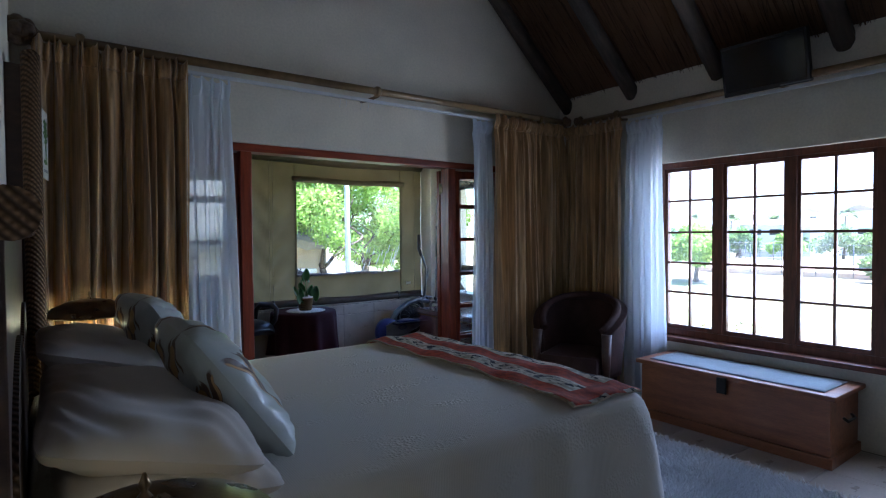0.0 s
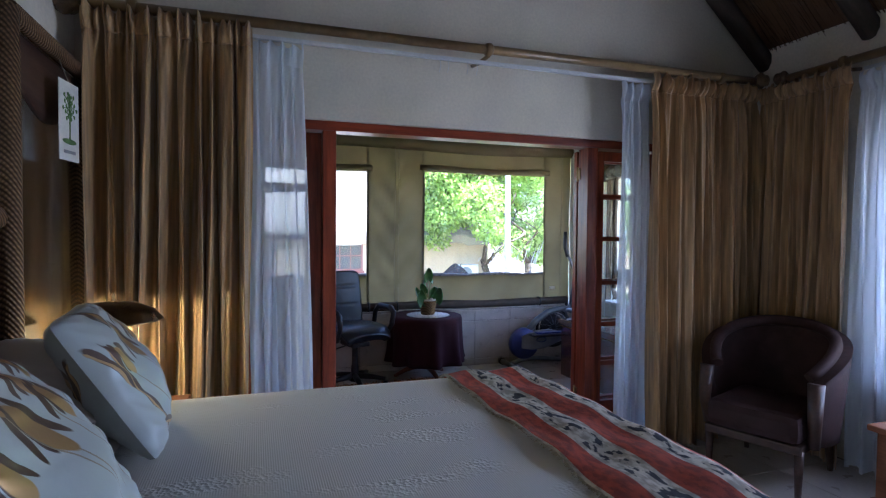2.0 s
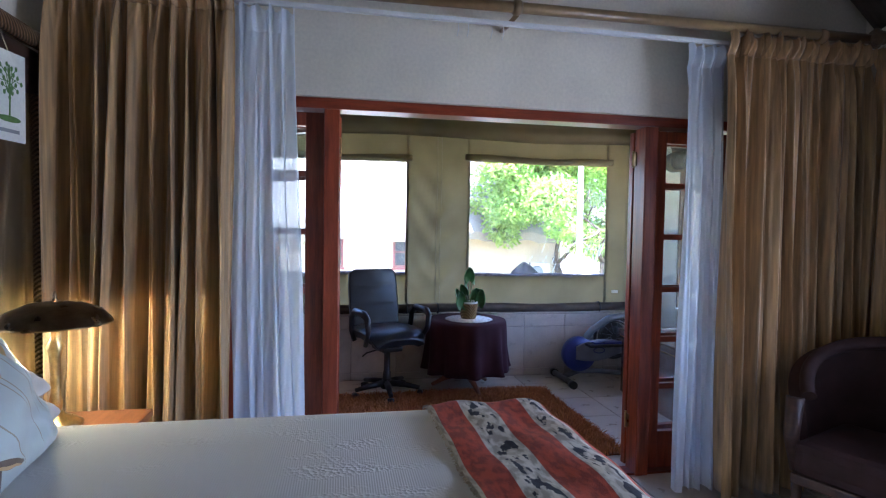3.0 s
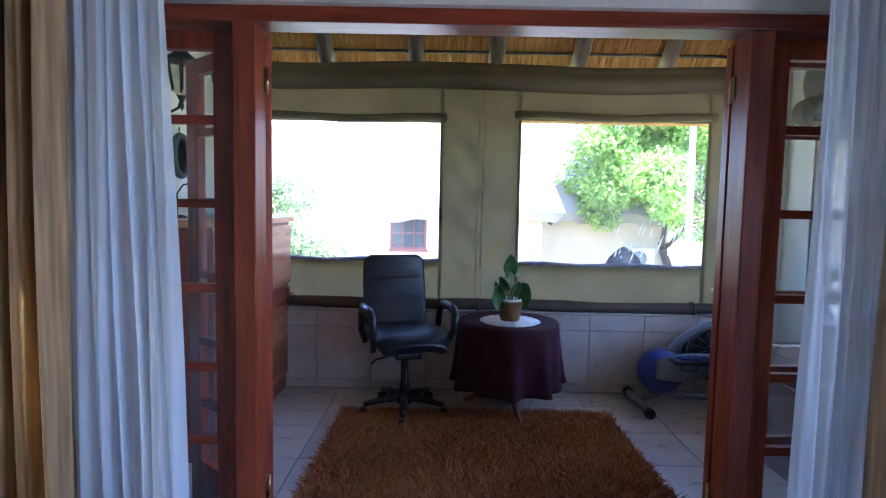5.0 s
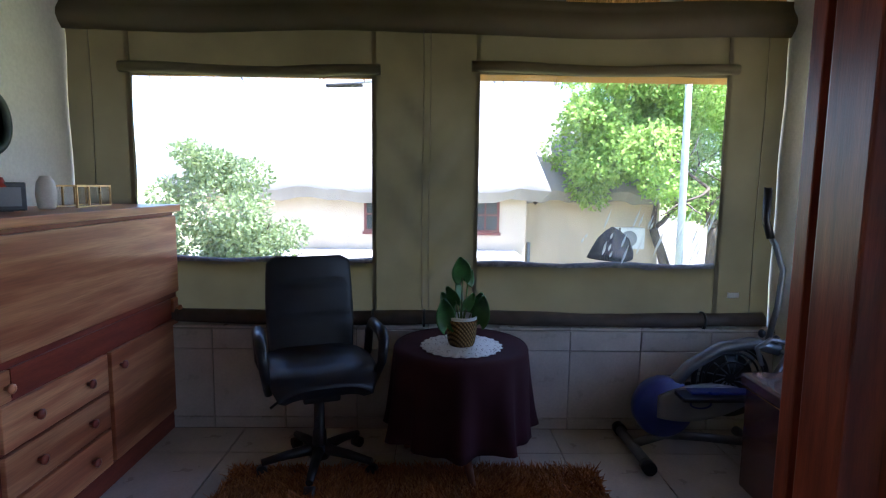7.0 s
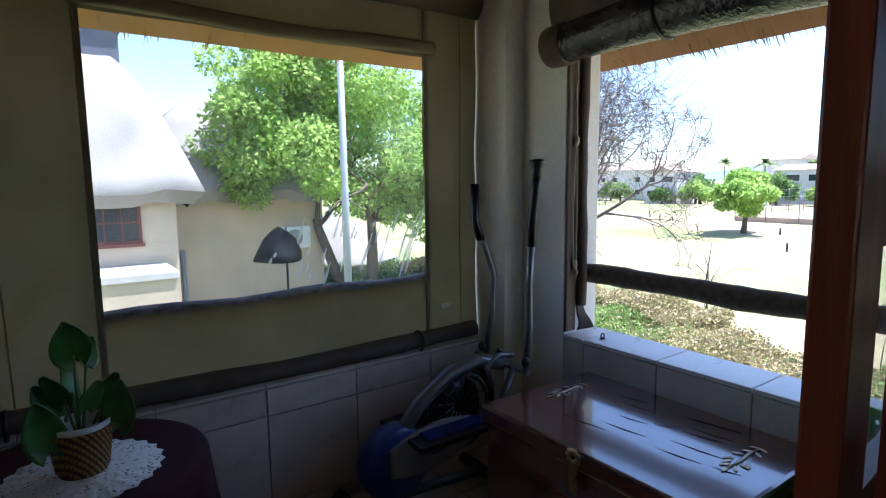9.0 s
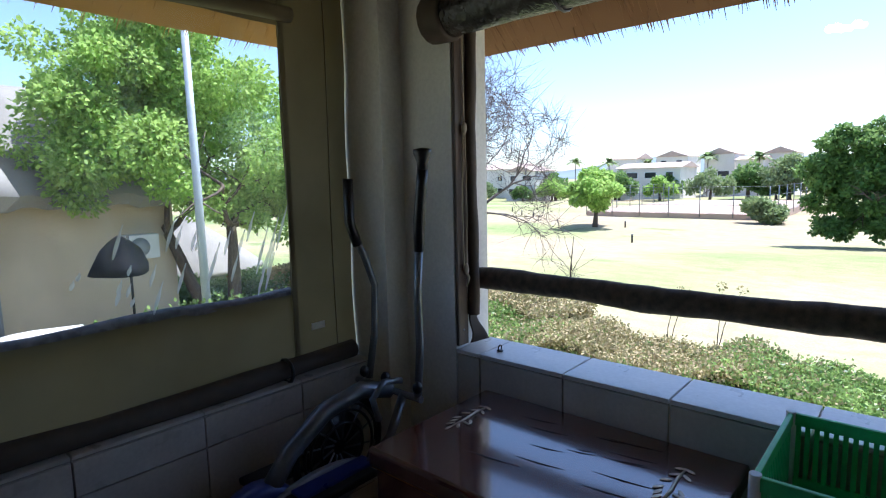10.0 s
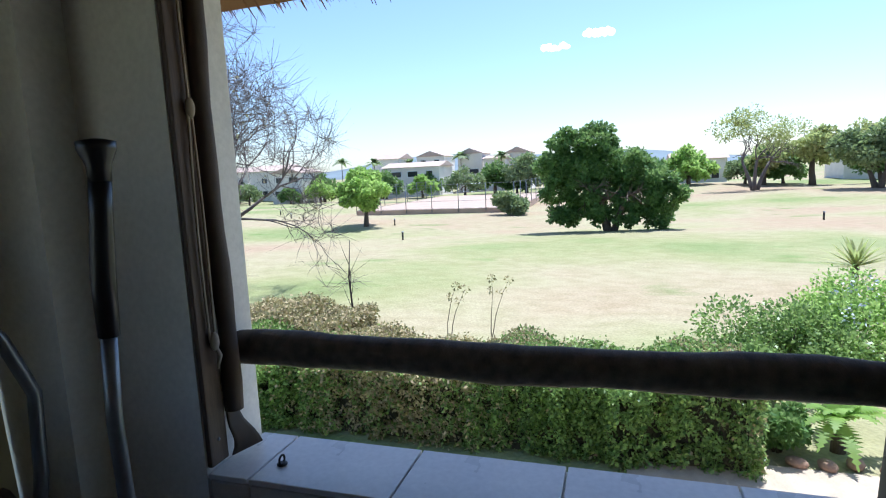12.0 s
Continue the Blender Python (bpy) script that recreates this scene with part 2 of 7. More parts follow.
def lace_material():
    """White crochet: rings of thread with the dark cloth showing through the holes."""
    m, t, b = nodes_of("white_crochet")
    v, n = tex(t, "ShaderNodeTexVoronoi", 70, 0), tex(t, "ShaderNodeTexNoise", 16, 2)
    hole = ramp(t, v.outputs["Distance"], [(0.2, (1,) * 3), (0.34, (0,) * 3)]).outputs[0]
    where = ramp(t, n.outputs["Fac"], [(0.42, (0.15,) * 3), (0.55, (1,) * 3)]).outputs[0]
    t.links.new(mix(t, (0.74, 0.73, 0.7), (0.07, 0.03, 0.035), mix(t, (0, 0, 0), hole, where)), b.inputs["Base Color"])
    b.inputs["Roughness"].default_value = 0.95
    bumped(t, b, v.outputs["Distance"], 0.7, 0.004)
    return m


def wicker_material(name, c):
    m, t, b = nodes_of(name)
    w1, w2 = tex(t, "ShaderNodeTexWave", 30, 0, (1, 1, 1)), tex(t, "ShaderNodeTexWave", 34, 0, (1, 1, 1), (0, 1.5708, 0))
    w1.bands_direction, w2.bands_direction = "DIAGONAL", "DIAGONAL"
    h = mix(t, w1.outputs["Fac"], w2.outputs["Fac"], 0.5, "MULTIPLY")
    col = ramp(t, h, [(0.0, scaled(c, 0.25)), (0.5, scaled(c, 0.8)), (1.0, scaled(c, 1.3))]).outputs[0]
    t.links.new(col, b.inputs["Base Color"])
    b.inputs["Roughness"].default_value = 0.75
    b.inputs["Specular IOR Level"].default_value = 0.25
    bumped(t, b, h, 0.8, 0.006)
    return m


def desk_wood(name):
    """Broad boards of pale and reddish wood laid along the length."""
    m, t, b = nodes_of(name)
    n, f = tex(t, "ShaderNodeTexNoise", 1.0, 6, (0.5, 0.5, 7.0)), tex(t, "ShaderNodeTexNoise", 12, 5, (1, 0.6, 14))
    col = ramp(t, n.outputs["Fac"], [(0.3, (0.27, 0.085, 0.04)), (0.44, (0.47, 0.165, 0.075)), (0.52, (0.68, 0.34, 0.165)), (0.64, (0.46, 0.16, 0.075))]).outputs[0]
    col = mix(t, col, ramp(t, f.outputs["Fac"], [(0.35, (0.72,) * 3), (0.65, (1.0,) * 3)]).outputs[0], 0.7, "MULTIPLY")
    info = t.nodes.new("ShaderNodeObjectInfo")
    col = mix(t, col, ramp(t, info.outputs["Random"], [(0, (0.75, 0.65, 0.6)), (1, (1.15, 1.1, 1.05))]).outputs[0], 1.0, "MULTIPLY")
    t.links.new(col, b.inputs["Base Color"])
    b.inputs["Roughness"].default_value = 0.35
    bumped(t, b, f.outputs["Fac"], 0.08, 0.001)
    return m


PLASTER = surface("cream_plaster", (0.75, 0.7, 0.58), 0.07, 2.5, 60, 0.85, bump=0.2, dist=0.004)
PLASTER_SUN = surface("sunroom_plaster", (0.82, 0.81, 0.76), 0.07, 2.5, 60, 0.85, bump=0.2, dist=0.004)
TILE = surface("glazed_floor_tile", (0.58, 0.53, 0.47), 0.1, 5, 70, 0.3, bump=0.03, rand=0.12)
GROUT = surface("grey_grout", (0.26, 0.24, 0.21), 0.2, 12, 120, 0.9)
MAHOG = timber("red_mahogany", (0.15, 0.024, 0.01), (0.38, 0.075, 0.027), 0.3, (12, 12, 1))
MAHOG_H = timber("red_mahogany_rail", (0.15, 0.024, 0.01), (0.32, 0.06, 0.021), 0.32, (1, 12, 12))
WINWOOD = timber("window_hardwood", (0.1, 0.03, 0.014), (0.2, 0.065, 0.03), 0.4, (12, 12, 2))
GOLD_CLOTH = cloth("gold_brown_curtain_cloth", (0.43, 0.268, 0.115), 0.45, 300, 0.42, 0.05, 0.3, big=3, stretch=(14, 14, 0.8), sheen=0.35)
SHEER = cloth("white_sheer_voile", (0.86, 0.91, 0.98), 0.9, 900, 0.03, 0.5, 0.15, clear=0.16, stretch=(10, 10, 1))
POLE_MAT = timber("bronzed_pole", (0.16, 0.1, 0.045), (0.3, 0.2, 0.09), 0.3, (1, 1, 1))
CARVED = surface("carved_bronze_finial", (0.12, 0.075, 0.04), 0.4, 30, 150, 0.45, bump=0.5, dist=0.01)
# the slight milky layer on the panes imitates glare
GLASS = pane_glass("window_glass", (0.97, 0.99, 0.98), 0.02, 0.03)
VINYL = pane_glass("clear_vinyl", (0.96, 0.97, 0.95), 0.08, 0.08)
CANVAS = cloth("olive_canvas", (0.18, 0.153, 0.088), 0.85, 900, 0.16, 0.2, 0.2, big=2.5, sheen=0)
CANVAS_DARK = cloth("brown_canvas_roll", (0.075, 0.055, 0.04), 0.7, 500, 0.25, 0, 0.3, big=9, sheen=0)
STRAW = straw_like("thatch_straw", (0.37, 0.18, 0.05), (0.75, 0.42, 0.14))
STRAW_EAVE = straw_like("brown_eave_thatch", (0.12, 0.06, 0.03), (0.3, 0.16, 0.08))
STRAW_DARK = straw_like("dark_thatch", (0.06, 0.034, 0.02), (0.13, 0.07, 0.035))
LOG = timber("weathered_log", (0.055, 0.038, 0.024), (0.13, 0.095, 0.062), 0.8, (1, 9, 9), 4, 0.5)
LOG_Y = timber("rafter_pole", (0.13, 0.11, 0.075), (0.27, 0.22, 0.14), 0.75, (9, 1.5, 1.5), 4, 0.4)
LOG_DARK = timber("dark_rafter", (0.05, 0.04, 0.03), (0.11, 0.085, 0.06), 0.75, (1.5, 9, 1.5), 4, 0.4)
COVERLET = coverlet_material()
RUNNER = runner_material()
CUSHION = cushion_material()
LINEN = cloth("white_pillow_linen", (0.52, 0.47, 0.42), 0.85, 600, 0.05, 0.0, 0.2, big=3)
WICKER = wicker_material("brown_wicker", (0.24, 0.14, 0.07))
WICKER_DK = wicker_material("dark_wicker", (0.1, 0.065, 0.045))
DARKWOOD = timber("dark_stained_panel", (0.045, 0.022, 0.015), (0.09, 0.045, 0.028), 0.45, (6, 1, 12))
BRASS = surface("worn_brass", (0.55, 0.38, 0.16), 0.3, 25, 200, 0.32, 1.0, 0.1)
OLDBRASS = surface("tarnished_brass", (0.55, 0.49, 0.37), 0.3, 25, 200, 0.35, 0.9, 0.1)
BRONZE = surface("dark_bronze_shade", (0.2, 0.135, 0.07), 0.35, 14, 140, 0.3, 1.0, 0.1)
LEATHER = surface("dark_brown_leather", (0.048, 0.024, 0.021), 0.3, 9, 260, 0.72, bump=0.3, spec=0.2)
LEATHER_BK = surface("black_leather", (0.012, 0.014, 0.02), 0.3, 9, 260, 0.36, bump=0.3)
PLASTIC_BK = surface("black_plastic", (0.012, 0.012, 0.015), 0.2, 20, 220, 0.35, bump=0.06)
PINE = timber("orange_pine", (0.2, 0.07, 0.028), (0.33, 0.125, 0.048), 0.42, (9, 1, 9))
DESK = desk_wood("two_tone_desk_boards")
DESK_RED = timber("red_desk_rail", (0.18, 0.03, 0.018), (0.3, 0.06, 0.03), 0.35, (9, 1, 9))
TRUNKWOOD = timber("dark_varnished_trunk", (0.085, 0.026, 0.018), (0.17, 0.055, 0.034), 0.22, (9, 1, 4), 2, 0.03, coat=0.85)
MAROON = cloth("maroon_tablecloth", (0.045, 0.013, 0.018), 0.85, 700, 0.2, sheen=0, spec=0.2)
LACE = lace_material()
BASKET = wicker_material("straw_basket", (0.3, 0.17, 0.06))
LEAF_POT = surface("house_plant_leaf", (0.05, 0.15, 0.03), 0.35, 14, 90, 0.38, bump=0.15)
STEM = surface("green_stem", (0.09, 0.16, 0.04), 0.2, 30, 90, 0.6)
STEEL = surface("painted_grey_steel", (0.2, 0.21, 0.225), 0.12, 12, 150, 0.35, 0.6, 0.05)
BLUE_PL = surface("blue_plastic", (0.02, 0.035, 0.2), 0.15, 12, 150, 0.32, bump=0.04)
GREY_PL = surface("grey_plastic", (0.27, 0.28, 0.3), 0.1, 12, 150, 0.45, bump=0.04)
GREEN_PL = surface("green_crate_plastic", (0.09, 0.56, 0.18), 0.15, 12, 150, 0.4, bump=0.05)
WHITE_PL = surface("white_plastic", (0.72, 0.74, 0.74), 0.06, 12, 150, 0.4, bump=0.04)
WHITE_ENAMEL = surface("pale_blue_enamel", (0.45, 0.58, 0.64), 0.06, 5, 150, 0.35, bump=0.03)
CERAMIC = surface("white_ceramic", (0.72, 0.7, 0.66), 0.08, 9, 120, 0.35, bump=0.08)
MIRROR = surface("mirror_silver", (0.82, 0.84, 0.83), 0.03, 2, 20, 0.14, 1.0, 0)
IRON = surface("black_wrought_iron", (0.018, 0.018, 0.017), 0.3, 20, 120, 0.5, 0.4, 0.2)
GREEN_BK = surface("dark_green_enamel", (0.02, 0.035, 0.022), 0.3, 20, 120, 0.4, 0.0, 0.2)
SHAG_OR = straw_like("orange_shag", (0.24, 0.075, 0.026), (0.75, 0.33, 0.12), 0.9)
SHAG_WH = straw_like("white_shag", (0.62, 0.64, 0.66), (0.88, 0.9, 0.93), 0.9)
RUGBASE = cloth("rug_backing", (0.13, 0.05, 0.02), 0.95)
RUGBASE_W = cloth("pale_rug_backing", (0.5, 0.5, 0.52), 0.95)
SCREEN = surface("black_screen", (0.008, 0.008, 0.01), 0.1, 5, 50, 0.15, bump=0)
ROPE = cloth("cream_cord", (0.4, 0.34, 0.24), 0.9, 300)
PAPER = surface("white_card", (0.75, 0.75, 0.7), 0.04, 8, 100, 0.7, bump=0.03)
GREEN_INK = surface("green_ink", (0.12, 0.22, 0.06), 0.2, 30, 100, 0.7, bump=0.02)
CHESTCLOTH = cloth("grey_blue_runner", (0.2, 0.25, 0.29), 0.9, 500)
LAWN = lawn_material()
PAVE = surface("sandy_paving", (0.5, 0.4, 0.29), 0.15, 3, 40, 0.9, bump=0.3, dist=0.01)
HEDGE_LEAF = straw_like("hedge_leaf", (0.04, 0.1, 0.02), (0.36, 0.5, 0.13), 0.38, 0.3)
HEDGE_DRY = straw_like("dry_hedge_leaf", (0.26, 0.19, 0.1), (0.6, 0.48, 0.28), 0.8, 0.2)
TREE_LEAF = straw_like("bright_tree_leaf", (0.16, 0.3, 0.04), (0.5, 0.66, 0.16), 0.5, 0.45)
DARK_LEAF = straw_like("dark_tree_leaf", (0.045, 0.12, 0.025), (0.16, 0.28, 0.07), 0.5, 0.3)
OLIVE_LEAF = straw_like("olive_leaf", (0.14, 0.19, 0.08), (0.32, 0.38, 0.2), 0.6, 0.25)
FEVER_LEAF = straw_like("yellow_green_leaf", (0.33, 0.35, 0.13), (0.55, 0.53, 0.24), 0.6, 0.35)
BARK = timber("tree_bark", (0.07, 0.05, 0.035), (0.16, 0.12, 0.085), 0.9, (4, 4, 1), 6, 0.8)
GREYBARK = timber("pale_twig", (0.1, 0.08, 0.075), (0.19, 0.155, 0.14), 0.9, (4, 4, 1), 6, 0.5)
STUCCO = surface("cream_stucco", (0.6, 0.5, 0.36), 0.08, 1.2, 20, 0.9, bump=0.2, dist=0.01)
STUCCO_W = surface("pale_stucco", (0.78, 0.74, 0.68), 0.06, 0.5, 10, 0.9, bump=0.1)
ROOFTILE = surface("terracotta_roof", (0.5, 0.38, 0.31), 0.12, 0.8, 12, 0.85, bump=0.3, dist=0.03)
DARKGLASS = surface("dark_window_pane", (0.03, 0.035, 0.04), 0.2, 3, 30, 0.12, bump=0)
REDFRAME = surface("red_brown_window_frame", (0.16, 0.04, 0.03), 0.15, 8, 90, 0.5)
GALV = surface("galvanised_pole", (0.5, 0.53, 0.55), 0.08, 3, 60, 0.5, 0.3, 0.05)
CONCRETE = surface("pale_concrete", (0.55, 0.52, 0.47), 0.12, 1.5, 30, 0.9, bump=0.2)
CLAY = surface("court_clay", (0.45, 0.33, 0.25), 0.08, 0.4, 20, 0.95)
# blue-grey of distance haze is put into the hill colour
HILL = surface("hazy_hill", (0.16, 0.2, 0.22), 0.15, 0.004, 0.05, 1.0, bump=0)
FLOWER = surface("white_blossom", (0.75, 0.76, 0.8), 0.05, 20, 90, 0.7)
STONE = surface("garden_stone", (0.33, 0.21, 0.14), 0.25, 6, 50, 0.9, bump=0.4, dist=0.02)
SCUFF = cloth("white_scuff", (0.85, 0.87, 0.85), 0.9, 300, 0.05, 0.5, 0.1, clear=0.35, sheen=0)
# emission stands in for sunlight on the clouds
CLOUD = glow("cloud_glow", (1.0, 1.0, 1.0), 0.45)
TOWEL = cloth("tan_towel", (0.45, 0.36, 0.26), 0.95, 260, 0.12, 0, 0.7)
TWIG_SHADE = surface("shaded_hedge_twigs", (0.05, 0.045, 0.025), 0.4, 5, 40, 0.95, bump=0.8, dist=0.03)


# ---- mesh helpers ----
def box(bm, x0, y0, z0, x1, y1, z1, bev=0.0):
    r = bmesh.ops.create_cube(bm, size=1.0, matrix=Matrix.Translation(((x0 + x1) / 2, (y0 + y1) / 2, (z0 + z1) / 2)) @ Matrix.Diagonal((abs(x1 - x0), abs(y1 - y0), abs(z1 - z0), 1)))
    if bev:
        vs = set(r["verts"])
        bmesh.ops.bevel(bm, geom=[e for e in bm.edges if e.verts[0] in vs and e.verts[1] in vs], offset=bev, segments=2, affect="EDGES", profile=0.6)
    return bm


def boxes(*rows):
    bm = bmesh.new()
    for r in rows:
        box(bm, *r)
    return bm


def tube(bm, pts, radii, seg=10, cap=True):
    """A round bar along pts; radii: one number or one a point."""
    pts = [Vector(p) for p in pts]
    radii = radii if isinstance(radii, (list, tuple)) else [radii] * len(pts)
    rings, side = [], None
    for i, p in enumerate(pts):
        d = (pts[min(i + 1, len(pts) - 1)] - pts[max(i - 1, 0)]).normalized()
        if side is None:
            side = d.orthogonal().normalized()
        side = (side - d * side.dot(d)).normalized()
        up = d.cross(side)
        rings.append([bm.verts.new(p + (side * math.cos(a) + up * math.sin(a)) * radii[i]) for a in (2 * math.pi * k / seg for k in range(seg))])
    for a, b in zip(rings, rings[1:]):
        for k in range(seg):
            f = bm.faces.new((a[k], a[(k + 1) % seg], b[(k + 1) % seg], b[k]))
            f.smooth = True
    if cap:
        bm.faces.new(rings[0][::-1])
        bm.faces.new(rings[-1])
    return bm


def bar(p0, p1, r, seg=10):
    return tube(bmesh.new(), [p0, p1], r, seg)


def lathe(bm, prof, seg=24, at=(0, 0, 0), ripple=None):
    """Turned shape from (radius, height) pairs; ripple(angle, i) scales the radius."""
    rings = []
    for i, (r, z) in enumerate(prof):
        ring = []
        for k in range(seg):
            a = 2 * math.pi * k / seg
            q = r * (ripple(a, i) if ripple else 1)
            ring.append(bm.verts.new((at[0] + q * math.cos(a), at[1] + q * math.sin(a), at[2] + z)))
        rings.append(ring)
    for a, b in zip(rings, rings[1:]):
        for k in range(seg):
            f = bm.faces.new((a[k], a[(k + 1) % seg], b[(k + 1) % seg], b[k]))
            f.smooth = True
    bm.faces.new(rings[0][::-1])
    bm.faces.new(rings[-1])
    return bm


def ball(bm, c, rx, ry=None, rz=None, u=12, v=8):
    r = bmesh.ops.create_uvsphere(bm, u_segments=u, v_segments=v, radius=1.0, matrix=Matrix.Translation(c) @ Matrix.Diagonal((rx, ry or rx, rz or rx, 1)))
    for vtx in r["verts"]:
        for f in vtx.link_faces:
            f.smooth = True
    return bm


def sheet(fn, nu, nv, thick=0.0, uv=True):
    """A grid of points fn(u, v), u and v from 0 to 1, with an optional thickness."""
    bm = bmesh.new()
    g = [[bm.verts.new(fn(i / nu, j / nv)) for j in range(nv + 1)] for i in range(nu + 1)]
    lay = bm.loops.layers.uv.new("UVMap") if uv else None
    for i in range(nu):
        for j in range(nv):
            f = bm.faces.new((g[i][j], g[i + 1][j], g[i + 1][j + 1], g[i][j + 1]))
            f.smooth = True
            if uv:
                for loop, (a, b) in zip(f.loops, ((i, j), (i + 1, j), (i + 1, j + 1), (i, j + 1))):
                    loop[lay].uv = (a / nu, b / nv)
    if thick:
        bm.normal_update()
        h = [[bm.verts.new(v.co - v.normal * thick) for v in row] for row in g]
        for i in range(nu):
            for j in range(nv):
                f = bm.faces.new((h[i][j + 1], h[i + 1][j + 1], h[i + 1][j], h[i][j]))
                f.smooth = True
                if uv:
                    for loop, (a, b) in zip(f.loops, ((i, j + 1), (i + 1, j + 1), (i + 1, j), (i, j))):
                        loop[lay].uv = (a / nu, b / nv)
        rim = [(i, 0) for i in range(nu)] + [(nu, j) for j in range(nv)] + [(i, nv) for i in range(nu, 0, -1)] + [(0, j) for j in range(nv, 0, -1)]
        for (a, b), (c, d) in zip(rim, rim[1:] + rim[:1]):
            bm.faces.new((g[c][d], g[a][b], h[a][b], h[c][d]))
    return bm


def thing(name, at, label, category, group="", kind=""):
    ob = new(name)
    ob.empty_display_size = 0.1
    ob.matrix_basis = at if isinstance(at, Matrix) else Matrix.Translation(at)
    return tagged(ob, label, category, group, kind)


def mesh_of(name, bm, material):
    me = bpy.data.meshes.new(name)
    bm.normal_update()
    bm.to_mesh(me)
    bm.free()
    me.materials.append(material)
    return me


def part(name, bm, material, parent, label="", m=None):
    ob = new(name, bm if isinstance(bm, bpy.types.Mesh) else mesh_of(name, bm, material))
    ob.parent = parent
    if m is not None:
        ob.matrix_basis = m
    if label:
        ob["label"] = label
    return ob


def solo(name, bm, material, label, category, kind="", group="", at=None):
    ob = new(name, bm if isinstance(bm, bpy.types.Mesh) else mesh_of(name, bm, material))
    if at is not None:
        ob.matrix_basis = at
    return tagged(ob, label, category, group, kind)


def from_arrays(name, verts, faces, material, smooth=False):
    me = bpy.data.meshes.new(name)
    verts, faces = np.asarray(verts, dtype=np.float64), np.asarray(faces, dtype=np.int64)
    k = faces.shape[1]
    me.vertices.add(len(verts))
    me.vertices.foreach_set("co", verts.ravel())
    me.loops.add(faces.size)
    me.loops.foreach_set("vertex_index", faces.ravel())
    me.polygons.add(len(faces))
    me.polygons.foreach_set("loop_start", np.arange(0, faces.size, k))
    me.polygons.foreach_set("loop_total", np.full(len(faces), k))
    if smooth:
        me.polygons.foreach_set("use_smooth", np.ones(len(faces), dtype=bool))
    me.update()
    me.validate()
    me.materials.append(material)
    return me


def strands(name, base, tip, width, material, rng, bow=0.15):
    """Many thin bent blades from base to tip points (arrays n x 3)."""
    n = len(base)
    side = np.cross(tip - base, rng.normal(size=(n, 3)))
    side /= np.linalg.norm(side, axis=1, keepdims=True) + 1e-9
    side *= (width * rng.uniform(0.6, 1.3, (n, 1)))
    mid = (base + tip) / 2 + np.cross(side, tip - base) * (bow / (width + 1e-9)) * rng.uniform(-1, 1, (n, 1))
    v = np.stack([base - side, base + side, mid + side * 0.9, mid - side * 0.9, tip + side * 0.3, tip - side * 0.3], 1).reshape(-1, 3)
    i = np.arange(n)[:, None] * 6
    f = np.concatenate([i + np.array([0, 1, 2, 3]), i + np.array([3, 2, 4, 5])], 1).reshape(-1, 4)
    return from_arrays(name, v, f, material)


def foliage(name, centres, radii, count, size, material, seed, squash=0.8, shell=0.45, droop=0.3):
    """Leaves scattered in and mostly near the outside of uneven clumps."""
    rng = np.random.default_rng(seed)
    centres, radii = np.asarray(centres, float), np.asarray(radii, float)
    w = radii ** 2
    pick = rng.choice(len(centres), count, p=w / w.sum())
    d = rng.normal(size=(count, 3))
    d /= np.linalg.norm(d, axis=1, keepdims=True)
    rad = radii[pick] * (shell + (1 - shell) * rng.random(count) ** 0.6) * rng.uniform(0.85, 1.12, count)
    p = centres[pick] + d * rad[:, None] * np.array([1, 1, squash])
    a = d + rng.normal(size=(count, 3)) * 0.7 + np.array([0, 0, -droop])
    a /= np.linalg.norm(a, axis=1, keepdims=True)
    b = np.cross(a, rng.normal(size=(count, 3)))
    b /= np.linalg.norm(b, axis=1, keepdims=True)
    s = size * rng.uniform(0.6, 1.35, (count, 1))
    c = np.cross(a, b) * s * 0.12
    v = np.stack([p, p + a * s * 0.5 + b * s * 0.3 + c, p + a * s, p + a * s * 0.5 - b * s * 0.3 + c], 1).reshape(-1, 3)
    f = np.arange(count * 4).reshape(-1, 4)
    return from_arrays(name, v, f, material)


def wander(rng, p, d, length, n, wobble):
    pts, p, d = [Vector(p)], Vector(p), Vector(d).normalized()
    for _ in range(n):
        d = (d + Vector(rng.normal(size=3)) * wobble).normalized()
        p = p + d * (length / n)
        pts.append(p)
    return pts, d


def limbs(bm, rng, p, d, length, r, depth, wobble=0.18, spread=0.75, kids=3, seg=7, up=0.15, tips=None):
    """A tapered limb that forks again and again; collects the twig ends in tips."""
    pts, dd = wander(rng, p, d, length, 4, wobble)
    tube(bm, pts, [r * (1 - 0.4 * i / 4) for i in range(5)], max(3, seg), cap=True)
    if depth == 0:
        if tips is not None:
            tips.append(pts[-1])
        return
    for k in range(kids):
        i = 4 if k == 0 else int(rng.integers(2, 5))
        nd = (dd + Vector(rng.normal(size=3)) * spread + Vector((0, 0, up))).normalized()
        limbs(bm, rng, pts[i], nd, length * rng.uniform(0.6, 0.85), r * 0.55, depth - 1, wobble, spread, kids, seg - 1, up, tips)


# ---- the shell of the house ----
XW, XE, YS, YG = -0.06, 4.42, -2.2, 3.90
XE2, YG2 = 4.66, 4.07


def roof_east(x):
    return 2.80 - (x - 4.45) * 0.88


def roof_under(x, y, hip=True):
    west = 2.80 + (x + 0.25) * 0.88
    north = 2.68 + (6.2 - y) * 0.82
    return min(roof_east(x), west, north) if hip else min(roof_east(x), west)


solo("floor", boxes((-0.4, -2.5, -0.25, 4.66, 6.35, -0.012)), GROUT, "grey grouted floor screed under the tiles", "floor", "structure")
